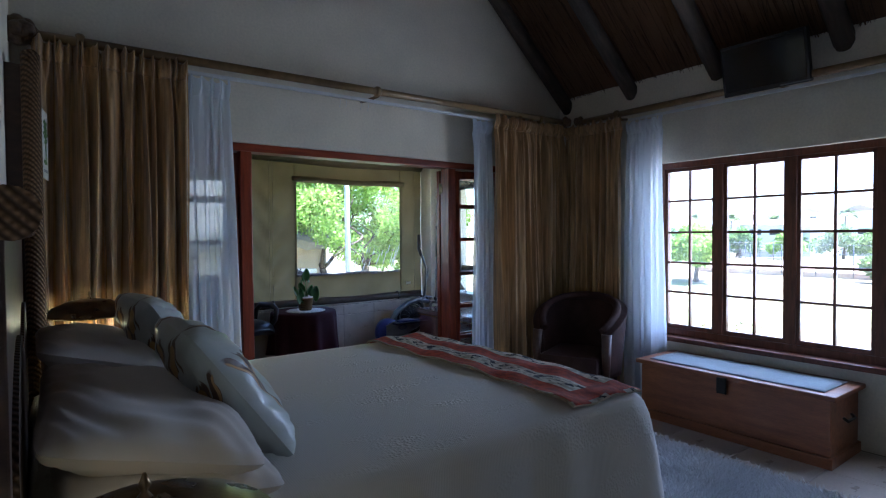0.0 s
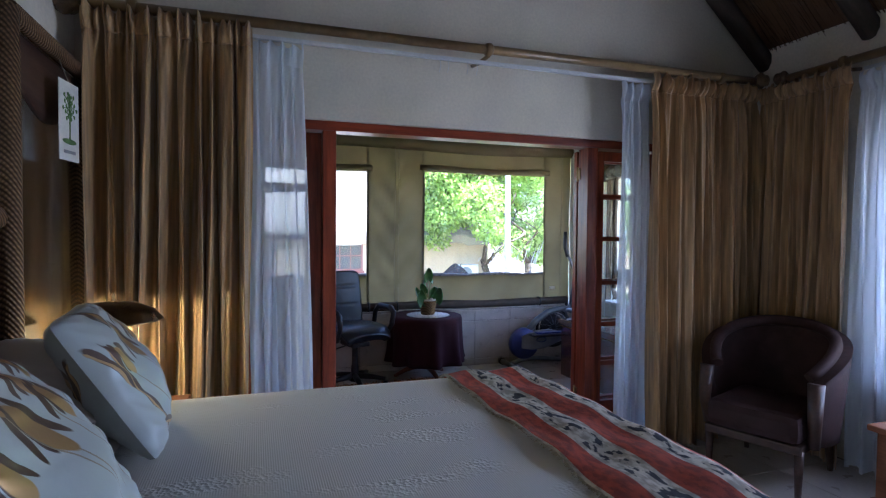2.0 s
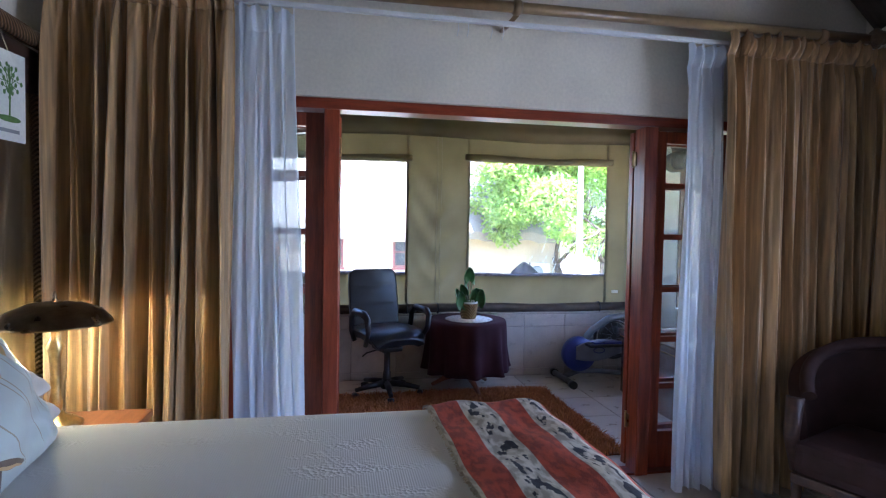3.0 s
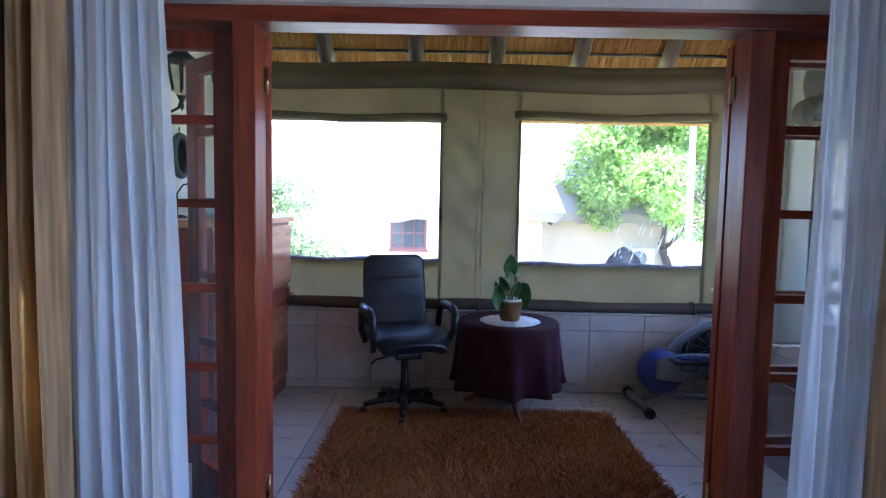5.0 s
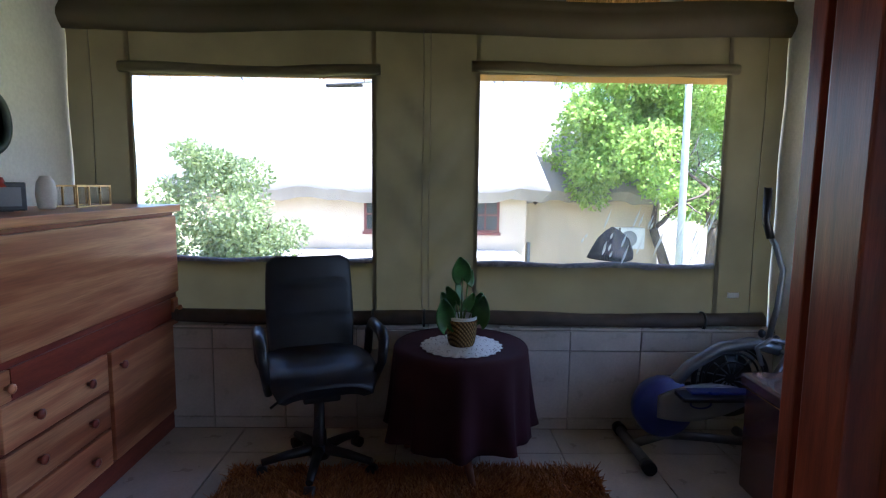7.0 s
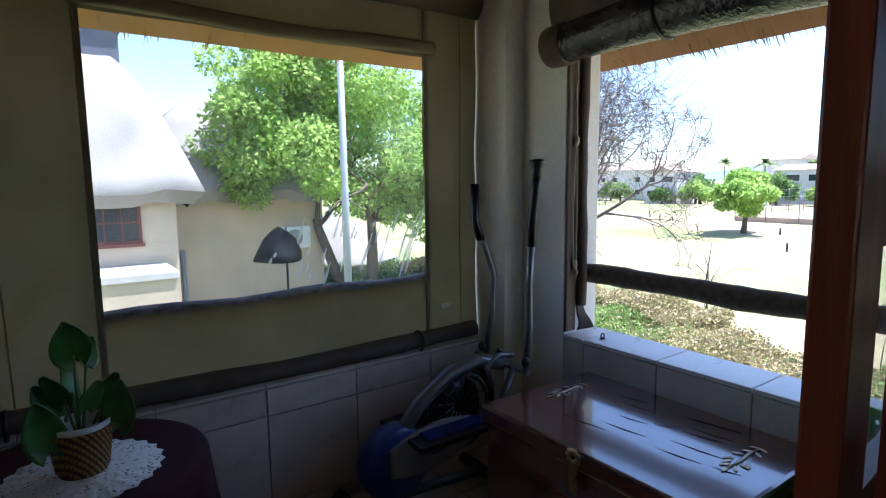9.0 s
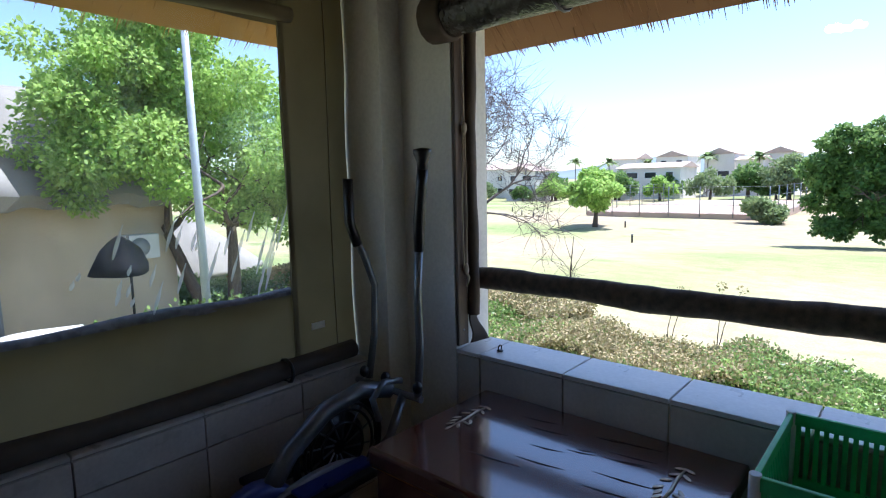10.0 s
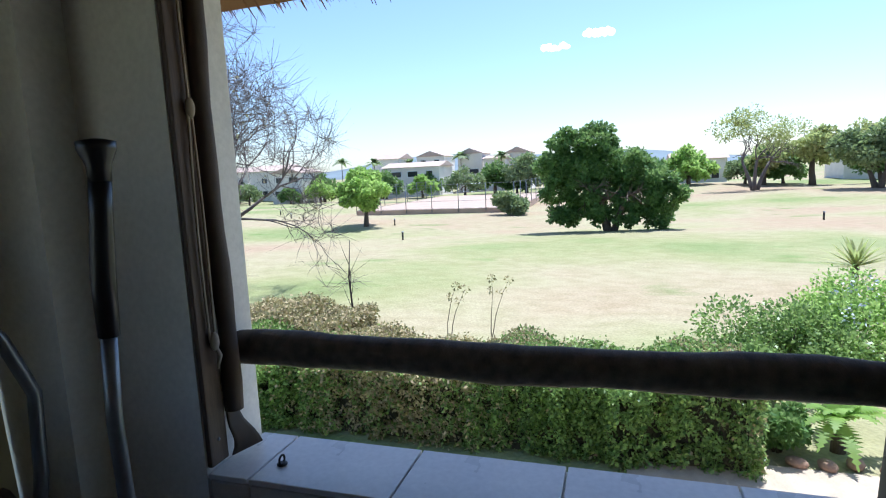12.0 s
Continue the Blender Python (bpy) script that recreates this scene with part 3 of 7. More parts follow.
RIDGE = roof_under(2.1, 0, False)


def gable_wall():
    """Dividing wall with the wide door opening, cut to the slope of the roof."""
    bm = boxes((XW - 0.2, YG, 0, 0.62, YG2, 2.10), (3.68, YG, 0, XE2, YG2, 2.10))
    top = [(XW - 0.2, 2.10), (XE2, 2.10), (XE2, roof_east(XE2)), (2.1, RIDGE), (XW - 0.2, roof_under(XW - 0.2, 0, False))]
    a, b = [bm.verts.new((x, YG, z)) for x, z in top], [bm.verts.new((x, YG2, z)) for x, z in top]
    bm.faces.new(a)
    bm.faces.new(b[::-1])
    for i in range(5):
        j = (i + 1) % 5
        bm.faces.new((a[j], a[i], b[i], b[j]))
    return bm


solo("wall_north", gable_wall(), PLASTER, "cream plastered gable wall round a wide door opening", "wall", "structure")
solo("wall_west", boxes((XW - 0.22, YS, 0, XW, YG, 2.98)), PLASTER, "cream plastered wall behind the bed", "wall", "structure")
solo("wall_south", boxes((XW - 0.22, YS - 0.2, 0, XE2, YS, 4.9)), PLASTER, "cream plastered wall closing the bedroom", "wall", "structure")
WY0, WY1, WZ0, WZ1 = 0.70, 2.80, 0.57, 2.06
solo("wall_east", boxes((XE, YS, 0, XE2, WY0, 2.83), (XE, WY1, 0, XE2, YG, 2.83), (XE, WY0, 0, XE2, WY1, WZ0), (XE, WY0, WZ1, XE2, WY1, 2.83)), PLASTER,
     "cream plastered wall with a wide cottage-pane window", "wall", "structure")
solo("wall_sunroom_west", boxes((-0.05, YG2, 0, 0.16, 6.32, 3.2)), PLASTER_SUN, "pale plastered end wall of the sunroom", "wall", "structure")
solo("wall_sunroom_east", boxes((XE + 0.012, 4.14, 0, XE2, 5.74, 0.695)), PLASTER_SUN, "low parapet wall under the open side, faced with tiles", "wall", "structure")
solo("wall_pier_north", boxes((XE, 5.74, 0, XE2, 6.32, 2.83)), PLASTER_SUN, "pale plastered pier beside the open side", "wall", "structure")
solo("wall_pier_corner", boxes((4.29, 6.03, 0, XE - 0.001, 6.32, 2.83)), PLASTER_SUN, "pale plastered corner return behind the canvas edge", "wall", "structure")
solo("wall_pier_south", boxes((XE, YG2, 0, XE2, 4.14, 2.83)), PLASTER_SUN, "pale plastered pier by the dividing wall", "wall", "structure")
solo("wall_lintel", boxes((XE, 4.14, 2.42, XE2, 5.74, 2.83)), PLASTER_SUN, "plastered lintel over the open side", "wall", "structure")
solo("wall_sunroom_north", boxes((0.16, 6.172, 0, 4.29, 6.32, 0.61)), GROUT, "low parapet wall faced with pale tiles", "wall", "structure")


def thatch(name, x0, x1, y0, y1, hip, straw, n, seed, label):
    """Roof: a thick shell with straw laid down the slope on its underside."""
    bm = bmesh.new()
    nx, ny = int((x1 - x0) / 0.14), int((y1 - y0) / 0.14)
    for dz, flip in ((0.0, True), (0.28, False)):
        g = [[bm.verts.new((x0 + (x1 - x0) * i / nx, y0 + (y1 - y0) * j / ny, roof_under(x0 + (x1 - x0) * i / nx, y0 + (y1 - y0) * j / ny, hip) + dz)) for j in range(ny + 1)] for i in range(nx + 1)]
        for i in range(nx):
            for j in range(ny):
                q = (g[i][j], g[i + 1][j], g[i + 1][j + 1], g[i][j + 1])
                bm.faces.new(q[::-1] if flip else q)
        rim = [g[i][0] for i in range(nx + 1)] + [g[nx][j] for j in range(1, ny + 1)] + [g[i][ny] for i in range(nx - 1, -1, -1)] + [g[0][j] for j in range(ny - 1, 0, -1)]
        if dz == 0:
            low = rim
    for i in range(len(rim)):
        j = (i + 1) % len(rim)
        bm.faces.new((low[i], low[j], rim[j], rim[i]))
    me = bpy.data.meshes.new(name)
    bm.normal_update()
    bm.to_mesh(me)
    bm.free()
    rng = np.random.default_rng(seed)
    px, py = rng.uniform(x0 + 0.32, x1 - 0.32, n), rng.uniform(y0, y1 - (0.32 if hip else 0.0), n)
    e = 0.02
    z = np.array([roof_under(a, b, hip) for a, b in zip(px, py)])
    gx = np.array([roof_under(a + e, b, hip) for a, b in zip(px, py)]) - z
    gy = np.array([roof_under(a, b + e, hip) for a, b in zip(px, py)]) - z
    down = -np.stack([gx, gy, (gx * gx + gy * gy) / e * 0 + 0], 1)
    down /= np.linalg.norm(down, axis=1, keepdims=True) + 1e-9
    drop = -np.sqrt(gx ** 2 + gy ** 2) / e
    length = rng.uniform(0.12, 0.3, n)
    base = np.stack([px, py, z - rng.uniform(0.0, 0.02, n)], 1)
    tip = base + np.stack([down[:, 0], down[:, 1], drop], 1) * length[:, None] + rng.normal(size=(n, 3)) * np.array([0.01, 0.01, 0.004]) - np.array([0, 0, 0.006])
    rim_n, rb, rt = n // 5, [], []
    for _ in range(rim_n):
        side = rng.integers(0, 3)
        x, y = (x1, rng.uniform(y0, y1)) if side == 0 else ((x0, rng.uniform(y0, y1)) if side == 1 else (rng.uniform(x0, x1), y1))
        if side == 2 and not hip:
            continue
        lx, ly = (0.05, 0) if side == 0 else ((-0.05, 0) if side == 1 else (0, 0.05))
        z_ = roof_under(x, y, hip) + rng.uniform(0, 0.26)
        q = rng.uniform(0.3, 1.1)
        rb.append((x - lx, y - ly, z_ + 0.04))
        rt.append((x + lx * q + rng.normal() * 0.006, y + ly * q + rng.normal() * 0.006, z_ - 0.045 * q))
    base, tip = np.concatenate([base, np.array(rb)]), np.concatenate([tip, np.array(rt)])
    sm = strands(name, base, tip, 0.0035, straw, rng, 0.02)
    vs = [tuple(v.co) for v in me.vertices] + [tuple(v.co) for v in sm.vertices]
    k = len(me.vertices)
    fs = [tuple(p.vertices) for p in me.polygons] + [tuple(i + k for i in p.vertices) for p in sm.polygons]
    whole = bpy.data.meshes.new(name)
    whole.from_pydata(vs, [], fs)
    whole.materials.append(straw)
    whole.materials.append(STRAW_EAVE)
    # faces beyond the east wall take the darker brown straw
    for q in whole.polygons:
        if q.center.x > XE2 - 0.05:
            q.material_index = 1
    bpy.data.meshes.remove(me)
    bpy.data.meshes.remove(sm)
    return solo(name, whole, straw, label, "ceiling", "structure")


thatch("ceiling_bedroom", -1.05, 5.28, -2.6, 3.895, False, STRAW_DARK, 16000, 5, "dark thatch between rafters, steeply sloped")
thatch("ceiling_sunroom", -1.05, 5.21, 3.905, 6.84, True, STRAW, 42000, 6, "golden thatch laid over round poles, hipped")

for k, x in enumerate((0.3, 1.0, 1.69, 2.31, 2.95, 3.62)):
    pts = [(x + 0.012 * math.sin(3 * s + k), 6.62 - 2.5 * s, 2.68 + (6.2 - (6.62 - 2.5 * s)) * 0.82 - 0.075) for s in (0, 0.25, 0.5, 0.75, 1.0)]
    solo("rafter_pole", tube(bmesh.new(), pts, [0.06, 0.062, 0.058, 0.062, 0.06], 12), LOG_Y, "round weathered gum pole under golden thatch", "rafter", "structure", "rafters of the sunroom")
for k, x in enumerate((2.62, 2.86, 3.12, 3.4)):
    y = 6.2 - (x - 2.68) / 0.82
    solo("thatching_lath", bar((0.0, y, x - 0.028), (4.4, y, x - 0.028), 0.012, 8), LOG_DARK, "thin dark lath tying the thatch", "lath", "structure")
for k, y in enumerate((-1.5, -0.75, 0.0, 0.72, 1.42, 2.28, 3.06, 3.80)):
    pts = [(4.46 - 2.36 * s, y + 0.01 * math.sin(5 * s + k), roof_east(4.46 - 2.36 * s) - 0.075) for s in (0, 0.33, 0.66, 1)]
    solo("rafter_pole", tube(bmesh.new(), pts, 0.068, 10), LOG_DARK, "dark round rafter pole under dark thatch", "rafter", "structure", "rafters of the bedroom")
# ---- folding door set in the gable wall ----
door = thing("door_1", (0, 0, 0), "red mahogany door set with glazed side panels and open leaves", "door", kind="structure")
part("door_head", boxes((0.62, 3.93, 2.045, 3.68, 4.06, 2.10, 0.006)), MAHOG_H, door)
for x0, x1 in ((0.62, 0.69), (3.61, 3.68), (1.185, 1.265), (2.995, 3.075)):
    part("post", boxes((x0, 3.935, 0, x1, 4.055, 2.045, 0.006)), MAHOG, door)


def glazed_leaf(parent, name, x0, x1, m=None, low=0.0):
    """A narrow leaf with one column of six panes."""
    leaf = part(name, boxes((x0, -0.02, low + 0.01, x0 + 0.095, 0.02, 2.035, 0.004), (x1 - 0.095, -0.02, low + 0.01, x1, 0.02, 2.035, 0.004), (x0 + 0.095, -0.018, 1.965, x1 - 0.095, 0.018, 2.033), (x0 + 0.095, -0.018, low + 0.012, x1 - 0.095, 0.018, 0.235)), MAHOG, parent, m=m)
    zs = [0.235, 0.51, 0.795, 1.095, 1.41, 1.715, 1.965]
    for a in zs[1:-1]:
        part("glazing_bar", boxes((x0 + 0.09, -0.014, a - 0.016, x1 - 0.09, 0.014, a + 0.016)), MAHOG_H, leaf)
    for a, b in zip(zs, zs[1:]):
        p = part("pane", boxes((x0 + 0.09, -0.002, a + 0.012, x1 - 0.09, 0.002, b - 0.012)), GLASS, leaf)
        p.visible_shadow = False
    return leaf


glazed_leaf(door, "side_panel", 0.69, 1.185, pose(0, 4.02, 0))
glazed_leaf(door, "side_panel", 3.075, 3.61, pose(0, 4.02, 0))
left_leaf = glazed_leaf(door, "open_leaf", 0.0, 0.62, pose(1.262, 4.082, 0, 0, 0, 140))
right_leaf = glazed_leaf(door, "open_leaf", 0.0, 0.62, pose(3.002, 4.105, 0, 0, 0, 4))
part("lever_handle", tube(bmesh.new(), [(0.56, -0.03, 1.0), (0.56, -0.06, 1.0), (0.46, -0.06, 1.0)], 0.008, 8), BRASS, left_leaf)
for x in (1.268, 2.992):
    for z in (0.3, 1.87):
        part("hinge", boxes((x - 0.003, 4.03, z - 0.04, x + 0.003, 4.056, z + 0.04)), BRONZE, door)
        part("hinge_knuckle", bar((x, 4.062, z - 0.05), (x, 4.062, z + 0.05), 0.007, 8), BRASS, door)
part("threshold", boxes((0.69, 3.95, 0, 3.61, 4.05, 0.014)), MAHOG_H, door)

# ---- bedroom window ----
win = thing("window_1", (0, 0, 0), "hardwood cottage-pane window with four casements over a deep sill", "window", kind="structure")
FX = 4.50
part("window_frame", boxes((FX - 0.03, WY0, WZ1 - 0.05, FX + 0.05, WY1, WZ1), (FX - 0.03, WY0, WZ0, FX + 0.05, WY1, WZ0 + 0.06), (FX - 0.03, WY0, WZ0 + 0.06, FX + 0.05, WY0 + 0.05, WZ1 - 0.05), (FX - 0.03, WY1 - 0.05, WZ0 + 0.06, FX + 0.05, WY1, WZ1 - 0.05)), WINWOOD, win)
part("window_sill", boxes((4.36, WY0 - 0.06, WZ0 - 0.035, FX - 0.03, WY1 + 0.06, WZ0 + 0.004, 0.006)), WINWOOD, win)
COLS = [(2.31, 2.75), (1.775, 2.24), (1.235, 1.71), (0.75, 1.17)]
for y in (2.275, 1.7425, 1.2025):
    part("mullion", boxes((FX - 0.03, y - 0.033, WZ0 + 0.06, FX + 0.05, y + 0.033, WZ1 - 0.05, 0.005)), WINWOOD, win)
for y0, y1 in COLS:
    sash = part("casement", boxes((FX - 0.015, y0, WZ0 + 0.06, FX + 0.02, y0 + 0.025, WZ1 - 0.05), (FX - 0.015, y1 - 0.025, WZ0 + 0.06, FX + 0.02, y1, WZ1 - 0.05), (FX - 0.015, y0 + 0.025, WZ1 - 0.08, FX + 0.02, y1 - 0.025, WZ1 - 0.05), (FX - 0.015, y0 + 0.025, WZ0 + 0.06, FX + 0.02, y1 - 0.025, WZ0 + 0.095)), WINWOOD, win)
    zs = [0.665, 0.945, 1.2, 1.46, 1.73, 1.98]
    ym = (y0 + y1) / 2
    part("glazing_bar", boxes((FX - 0.01, ym - 0.009, 0.66, FX + 0.016, ym + 0.009, 1.985)), WINWOOD, sash)
    for z in zs[1:-1]:
        part("glazing_bar", boxes((FX - 0.008, y0 + 0.02, z - 0.009, FX + 0.014, y1 - 0.02, z + 0.009)), WINWOOD, sash)
    for za, zb in zip(zs, zs[1:]):
        for ya, yb in ((y0 + 0.02, ym - 0.006), (ym + 0.006, y1 - 0.02)):
            p = part("pane", boxes((FX + 0.001, ya, za + 0.004, FX + 0.004, yb, zb - 0.004)), GLASS, sash)
            p.visible_shadow = False

# ---- canvas wall of the sunroom ----
canvas = thing("canvas_wall", (0, 0, 0), "olive canvas drop wall with clear vinyl windows and roll-up flaps", "canvas blind")
CY = 6.26
W1, W2 = (0.52, 1.89, 0.985, 2.055), (2.51, 3.94, 0.97, 2.085)


def canvas_sheet():
    xs = sorted({0.165, W1[0], W1[1], 2.2, W2[0], W2[1], 4.285})
    zs = sorted({0.615, W2[2], W1[2], W1[3], W2[3], 2.48})
    xs = [x for a, b in zip(xs, xs[1:]) for x in np.linspace(a, b, max(2, int((b - a) / 0.035)), endpoint=False)] + [xs[-1]]
    zs = [z for a, b in zip(zs, zs[1:]) for z in np.linspace(a, b, max(1, int((b - a) / 0.04)), endpoint=False)] + [zs[-1]]
    bm = bmesh.new()
    crease = lambda x, z: 0.024 * max(0.0, 1 - abs(x - 2.2) / 0.32) * math.sin(19 * (z - abs(x - 2.2) * (1.3 if x < 2.2 else 1.1)) + 0.8) * (1 if 0.9 < z < 2.0 else 0.3)
    sag = lambda x, z: CY + crease(x, z) + 0.008 * math.sin(7 * x + 2 * z) + 0.006 * math.sin(17 * x - 9 * z) * (1 if z < 2.3 else 0.3)
    g = [[bm.verts.new((x, sag(x, z), z)) for z in zs] for x in xs]
    for i in range(len(xs) - 1):
        for j in range(len(zs) - 1):
            cx, cz = (xs[i] + xs[i + 1]) / 2, (zs[j] + zs[j + 1]) / 2
            if any(w[0] < cx < w[1] and w[2] < cz < w[3] for w in (W1, W2)):
                continue
            f = bm.faces.new((g[i][j], g[i + 1][j], g[i + 1][j + 1], g[i][j + 1]))
            f.smooth = True
    return bm


part("canvas_sheet", canvas_sheet(), CANVAS, canvas)
for x0, x1, z0, z1 in (W1, W2):
    p = part("vinyl_window", sheet(lambda u, v: (x0 - 0.01 + (x1 - x0 + 0.02) * u, CY + 0.012 + 0.006 * math.sin(9 * u + 4 * v), z0 - 0.01 + (z1 - z0 + 0.02) * v), 14, 10), VINYL, canvas)
    p.visible_shadow = False
    part("rolled_flap", tube(bmesh.new(), [(x0 - 0.05 + (x1 - x0 + 0.1) * s, CY - 0.03, z1 + 0.04 - 0.014 * math.sin(math.pi * s) + 0.006 * math.sin(9 * s)) for s in (0, 0.15, 0.3, 0.45, 0.6, 0.75, 0.9, 1)], [0.03, 0.034, 0.03, 0.033, 0.03, 0.034, 0.031, 0.03], 10), CANVAS, canvas, "rolled olive canvas flap")
    part("flap_hem", tube(bmesh.new(), [(x0 - 0.02 + (x1 - x0 + 0.04) * s, CY + 0.04, z0 - 0.005 + 0.008 * math.sin(13 * s)) for s in np.linspace(0, 1, 12)], 0.03, 8), surface("grey_weathered_hem", (0.17, 0.16, 0.17), 0.4, 30, 120, 0.9, bump=0.5) if x0 < 1 else bpy.data.materials["grey_weathered_hem"], canvas, "grey weathered hem")
    for x in (x0 - 0.012, x1 + 0.012):
        part("seam_tape", boxes((x - 0.012, CY - 0.016, 0.66, x + 0.012, CY - 0.010, 2.36)), CANVAS, canvas)
CORD_DARK = cloth("brown_cord", (0.17, 0.14, 0.09), 0.9, 300)
for x in (2.185, 2.225, 0.3, 4.16):
    part("tie_cord", tube(bmesh.new(), [(x + 0.004 * math.sin(4 * z), CY - 0.022, z) for z in np.linspace(0.62, 2.36, 12)], 0.003, 6), CORD_DARK, canvas)
part("valance", sheet(lambda u, v: (0.10 + 4.2 * u, CY - 0.02 - 0.05 * math.sin(math.pi * min(1, v * 1.3)) - 0.01 * math.sin(23 * u), 2.30 + 0.2 * v - 0.012 * math.sin(11 * u)), 40, 6, 0.006), CANVAS, canvas, "overlapping canvas valance")
part("bottom_roll", tube(bmesh.new(), [(0.18 + 4.05 * s, 6.215, 0.665 + 0.007 * math.sin(14 * s)) for s in np.linspace(0, 1, 16)], [0.042 + 0.004 * math.sin(i * 2.1) for i in range(16)], 10), CANVAS_DARK, canvas, "brown canvas rolled on a bottom bar")
for x in (1.9, 2.2, 3.86):
    part("strap", tube(bmesh.new(), [(x, 6.2 + 0.05 * math.cos(a), 0.665 + 0.05 * math.sin(a)) for a in np.linspace(0, 6.28, 12)], 0.008, 6), PLASTIC_BK, canvas)

sr = np.random.default_rng(15)
for k in range(30):
    x, z = sr.uniform(3.1, 3.9), sr.uniform(0.99, 1.22)
    L = sr.uniform(0.05, 0.22) * (0.4 + 0.8 * (x - 3.1))
    part("scuff_mark", sheet(lambda u, v: (x + 0.35 * L * v + (u - 0.5) * 0.016 * math.sin(math.pi * min(0.95, v + 0.08)), CY - 0.002 + 0.006 * math.sin(9 * u), z + L * v), 2, 5), SCUFF, canvas)

# ---- east opening: rolled blind, jamb boards, log rail ----
blind = thing("rolled_blind", (0, 0, 0), "dark clear-vinyl canvas blind rolled up above the open side", "blind")
VINYL_ROLL = surface("dark_vinyl_roll", (0.035, 0.03, 0.03), 0.4, 6, 40, 0.25, bump=0.5, dist=0.02)
part("roll", tube(bmesh.new(), [(4.38, 5.80 - 1.77 * s, 2.095 + 0.025 * math.sin(math.pi * s)) for s in np.linspace(0, 1, 10)], [0.085, 0.09, 0.092, 0.1, 0.105, 0.112, 0.118, 0.12, 0.12, 0.12], 14), VINYL_ROLL, blind)
part("end_cuff", tube(bmesh.new(), [(4.38, 5.815, 2.095), (4.38, 5.80, 2.095), (4.38, 5.70, 2.097), (4.38, 5.69, 2.097)], [0.06, 0.094, 0.098, 0.09], 16), CANVAS_DARK, blind, "brown canvas cuff")
part("hanging_sheet", sheet(lambda u, v: (4.395 - 0.05 * math.sin(math.pi * v) - 0.012 * math.sin(9 * u), 5.79 - 1.74 * u, 2.12 + 0.34 * v + 0.012 * math.sin(7 * u)), 30, 8, 0.006), CANVAS_DARK, blind, "brown canvas hanging from the lintel to the roll")
part("roll_tie", tube(bmesh.new(), [(4.38 + 0.104 * math.cos(a), 5.2, 2.115 + 0.104 * math.sin(a)) for a in np.linspace(0, 6.28, 18)], 0.006, 6), PLASTIC_BK, blind)
jamb = thing("blind_guide", (0, 0, 0), "dark timber blind guide with knotted cords on the white pier's reveal", "blind guide")
part("board", boxes((4.423, 5.722, 0.722, 4.49, 5.738, 2.08, 0.004)), timber("blind_guide_timber", (0.07, 0.045, 0.03), (0.14, 0.095, 0.065), 0.6, (9, 9, 1)), jamb)
part("canvas_edge", tube(bmesh.new(), [(4.518 + 0.003 * math.sin(7 * z), 5.715 + 0.003 * math.sin(5 * z), z) for z in np.linspace(0.85, 2.08, 16)], [0.026 + 0.002 * math.sin(i * 1.7) for i in range(16)], 10), CANVAS_DARK, jamb, "rolled brown canvas edge")
part("loose_corner", sheet(lambda u, v: (4.495 + 0.045 * u + 0.025 * u * (1 - v) ** 2 + 0.006 * math.sin(9 * v), 5.715 - 0.05 * (1 - v) ** 3 * u - 0.01 * math.sin(5 * v), 0.722 + 0.17 * v + 0.015 * u * (1 - v)), 6, 8, 0.005), CANVAS_DARK, jamb, "curled loose canvas corner")
part("screw", ball(bmesh.new(), (4.455, 5.72, 0.79), 0.005, 0.003, 0.005, 8, 6), STEEL, jamb)
part("cord", tube(bmesh.new(), [(4.465 + 0.002 * math.sin(9 * z), 5.712, z) for z in np.linspace(1.66, 2.08, 8)], 0.004, 6), ROPE, jamb)
for dx in (-0.008, 0.009):
    part("cord", tube(bmesh.new(), [(4.463 + dx * (1 + 0.6 * math.sin(6 * z)), 5.711 - 0.3 * abs(dx) * math.sin(4 * z), z) for z in np.linspace(1.06, 1.67, 12)], 0.004, 6), ROPE, jamb)
for z in (1.66, 1.06):
    part("cord_knot", ball(bmesh.new(), (4.464, 5.708, z), 0.013, 0.012, 0.026), ROPE, jamb)
part("cord_tail", tube(bmesh.new(), [(4.464, 5.708, 1.05), (4.47, 5.70, 1.02), (4.462, 5.705, 0.985)], [0.006, 0.007, 0.003], 6), ROPE, jamb)
jamb2 = thing("blind_guide", (0, 0, 0), "dark canvas edge hanging beside the open side", "blind guide")
part("canvas_edge", sheet(lambda u, v: (4.41 + 0.2 * u, 4.16 + 0.02 * math.sin(4 * v + 3 * u), 0.73 + 1.5 * v), 6, 14, 0.01), CANVAS_DARK, jamb2)
part("rolled_edge", tube(bmesh.new(), [(4.44 + 0.004 * math.sin(6 * z), 4.175 + 0.004 * math.sin(4 * z), z) for z in np.linspace(0.8, 2.2, 14)], 0.024, 10), CANVAS_DARK, jamb2)
part("board", boxes((4.36, 4.05, 0.72, 4.418, 4.135, 2.2, 0.004)), CANVAS_DARK, jamb2)
part("loose_corner", sheet(lambda u, v: (4.42 + 0.1 * u, 4.165 + 0.05 * (1 - v) ** 2 * u, 0.718 + 0.16 * v), 5, 8, 0.005), CANVAS_DARK, jamb2)
solo("log_rail", tube(bmesh.new(), [(4.6, 5.745 - 1.61 * s, 1.0 + 0.004 * math.sin(9 * s) + 0.002 * math.sin(23 * s)) for s in np.linspace(0, 1, 22)], [0.048 + 0.003 * math.sin(i * 0.8) + 0.0015 * math.sin(i * 2.7) for i in range(22)], 14), LOG, "dark weathered round log spanning the opening", "rail")

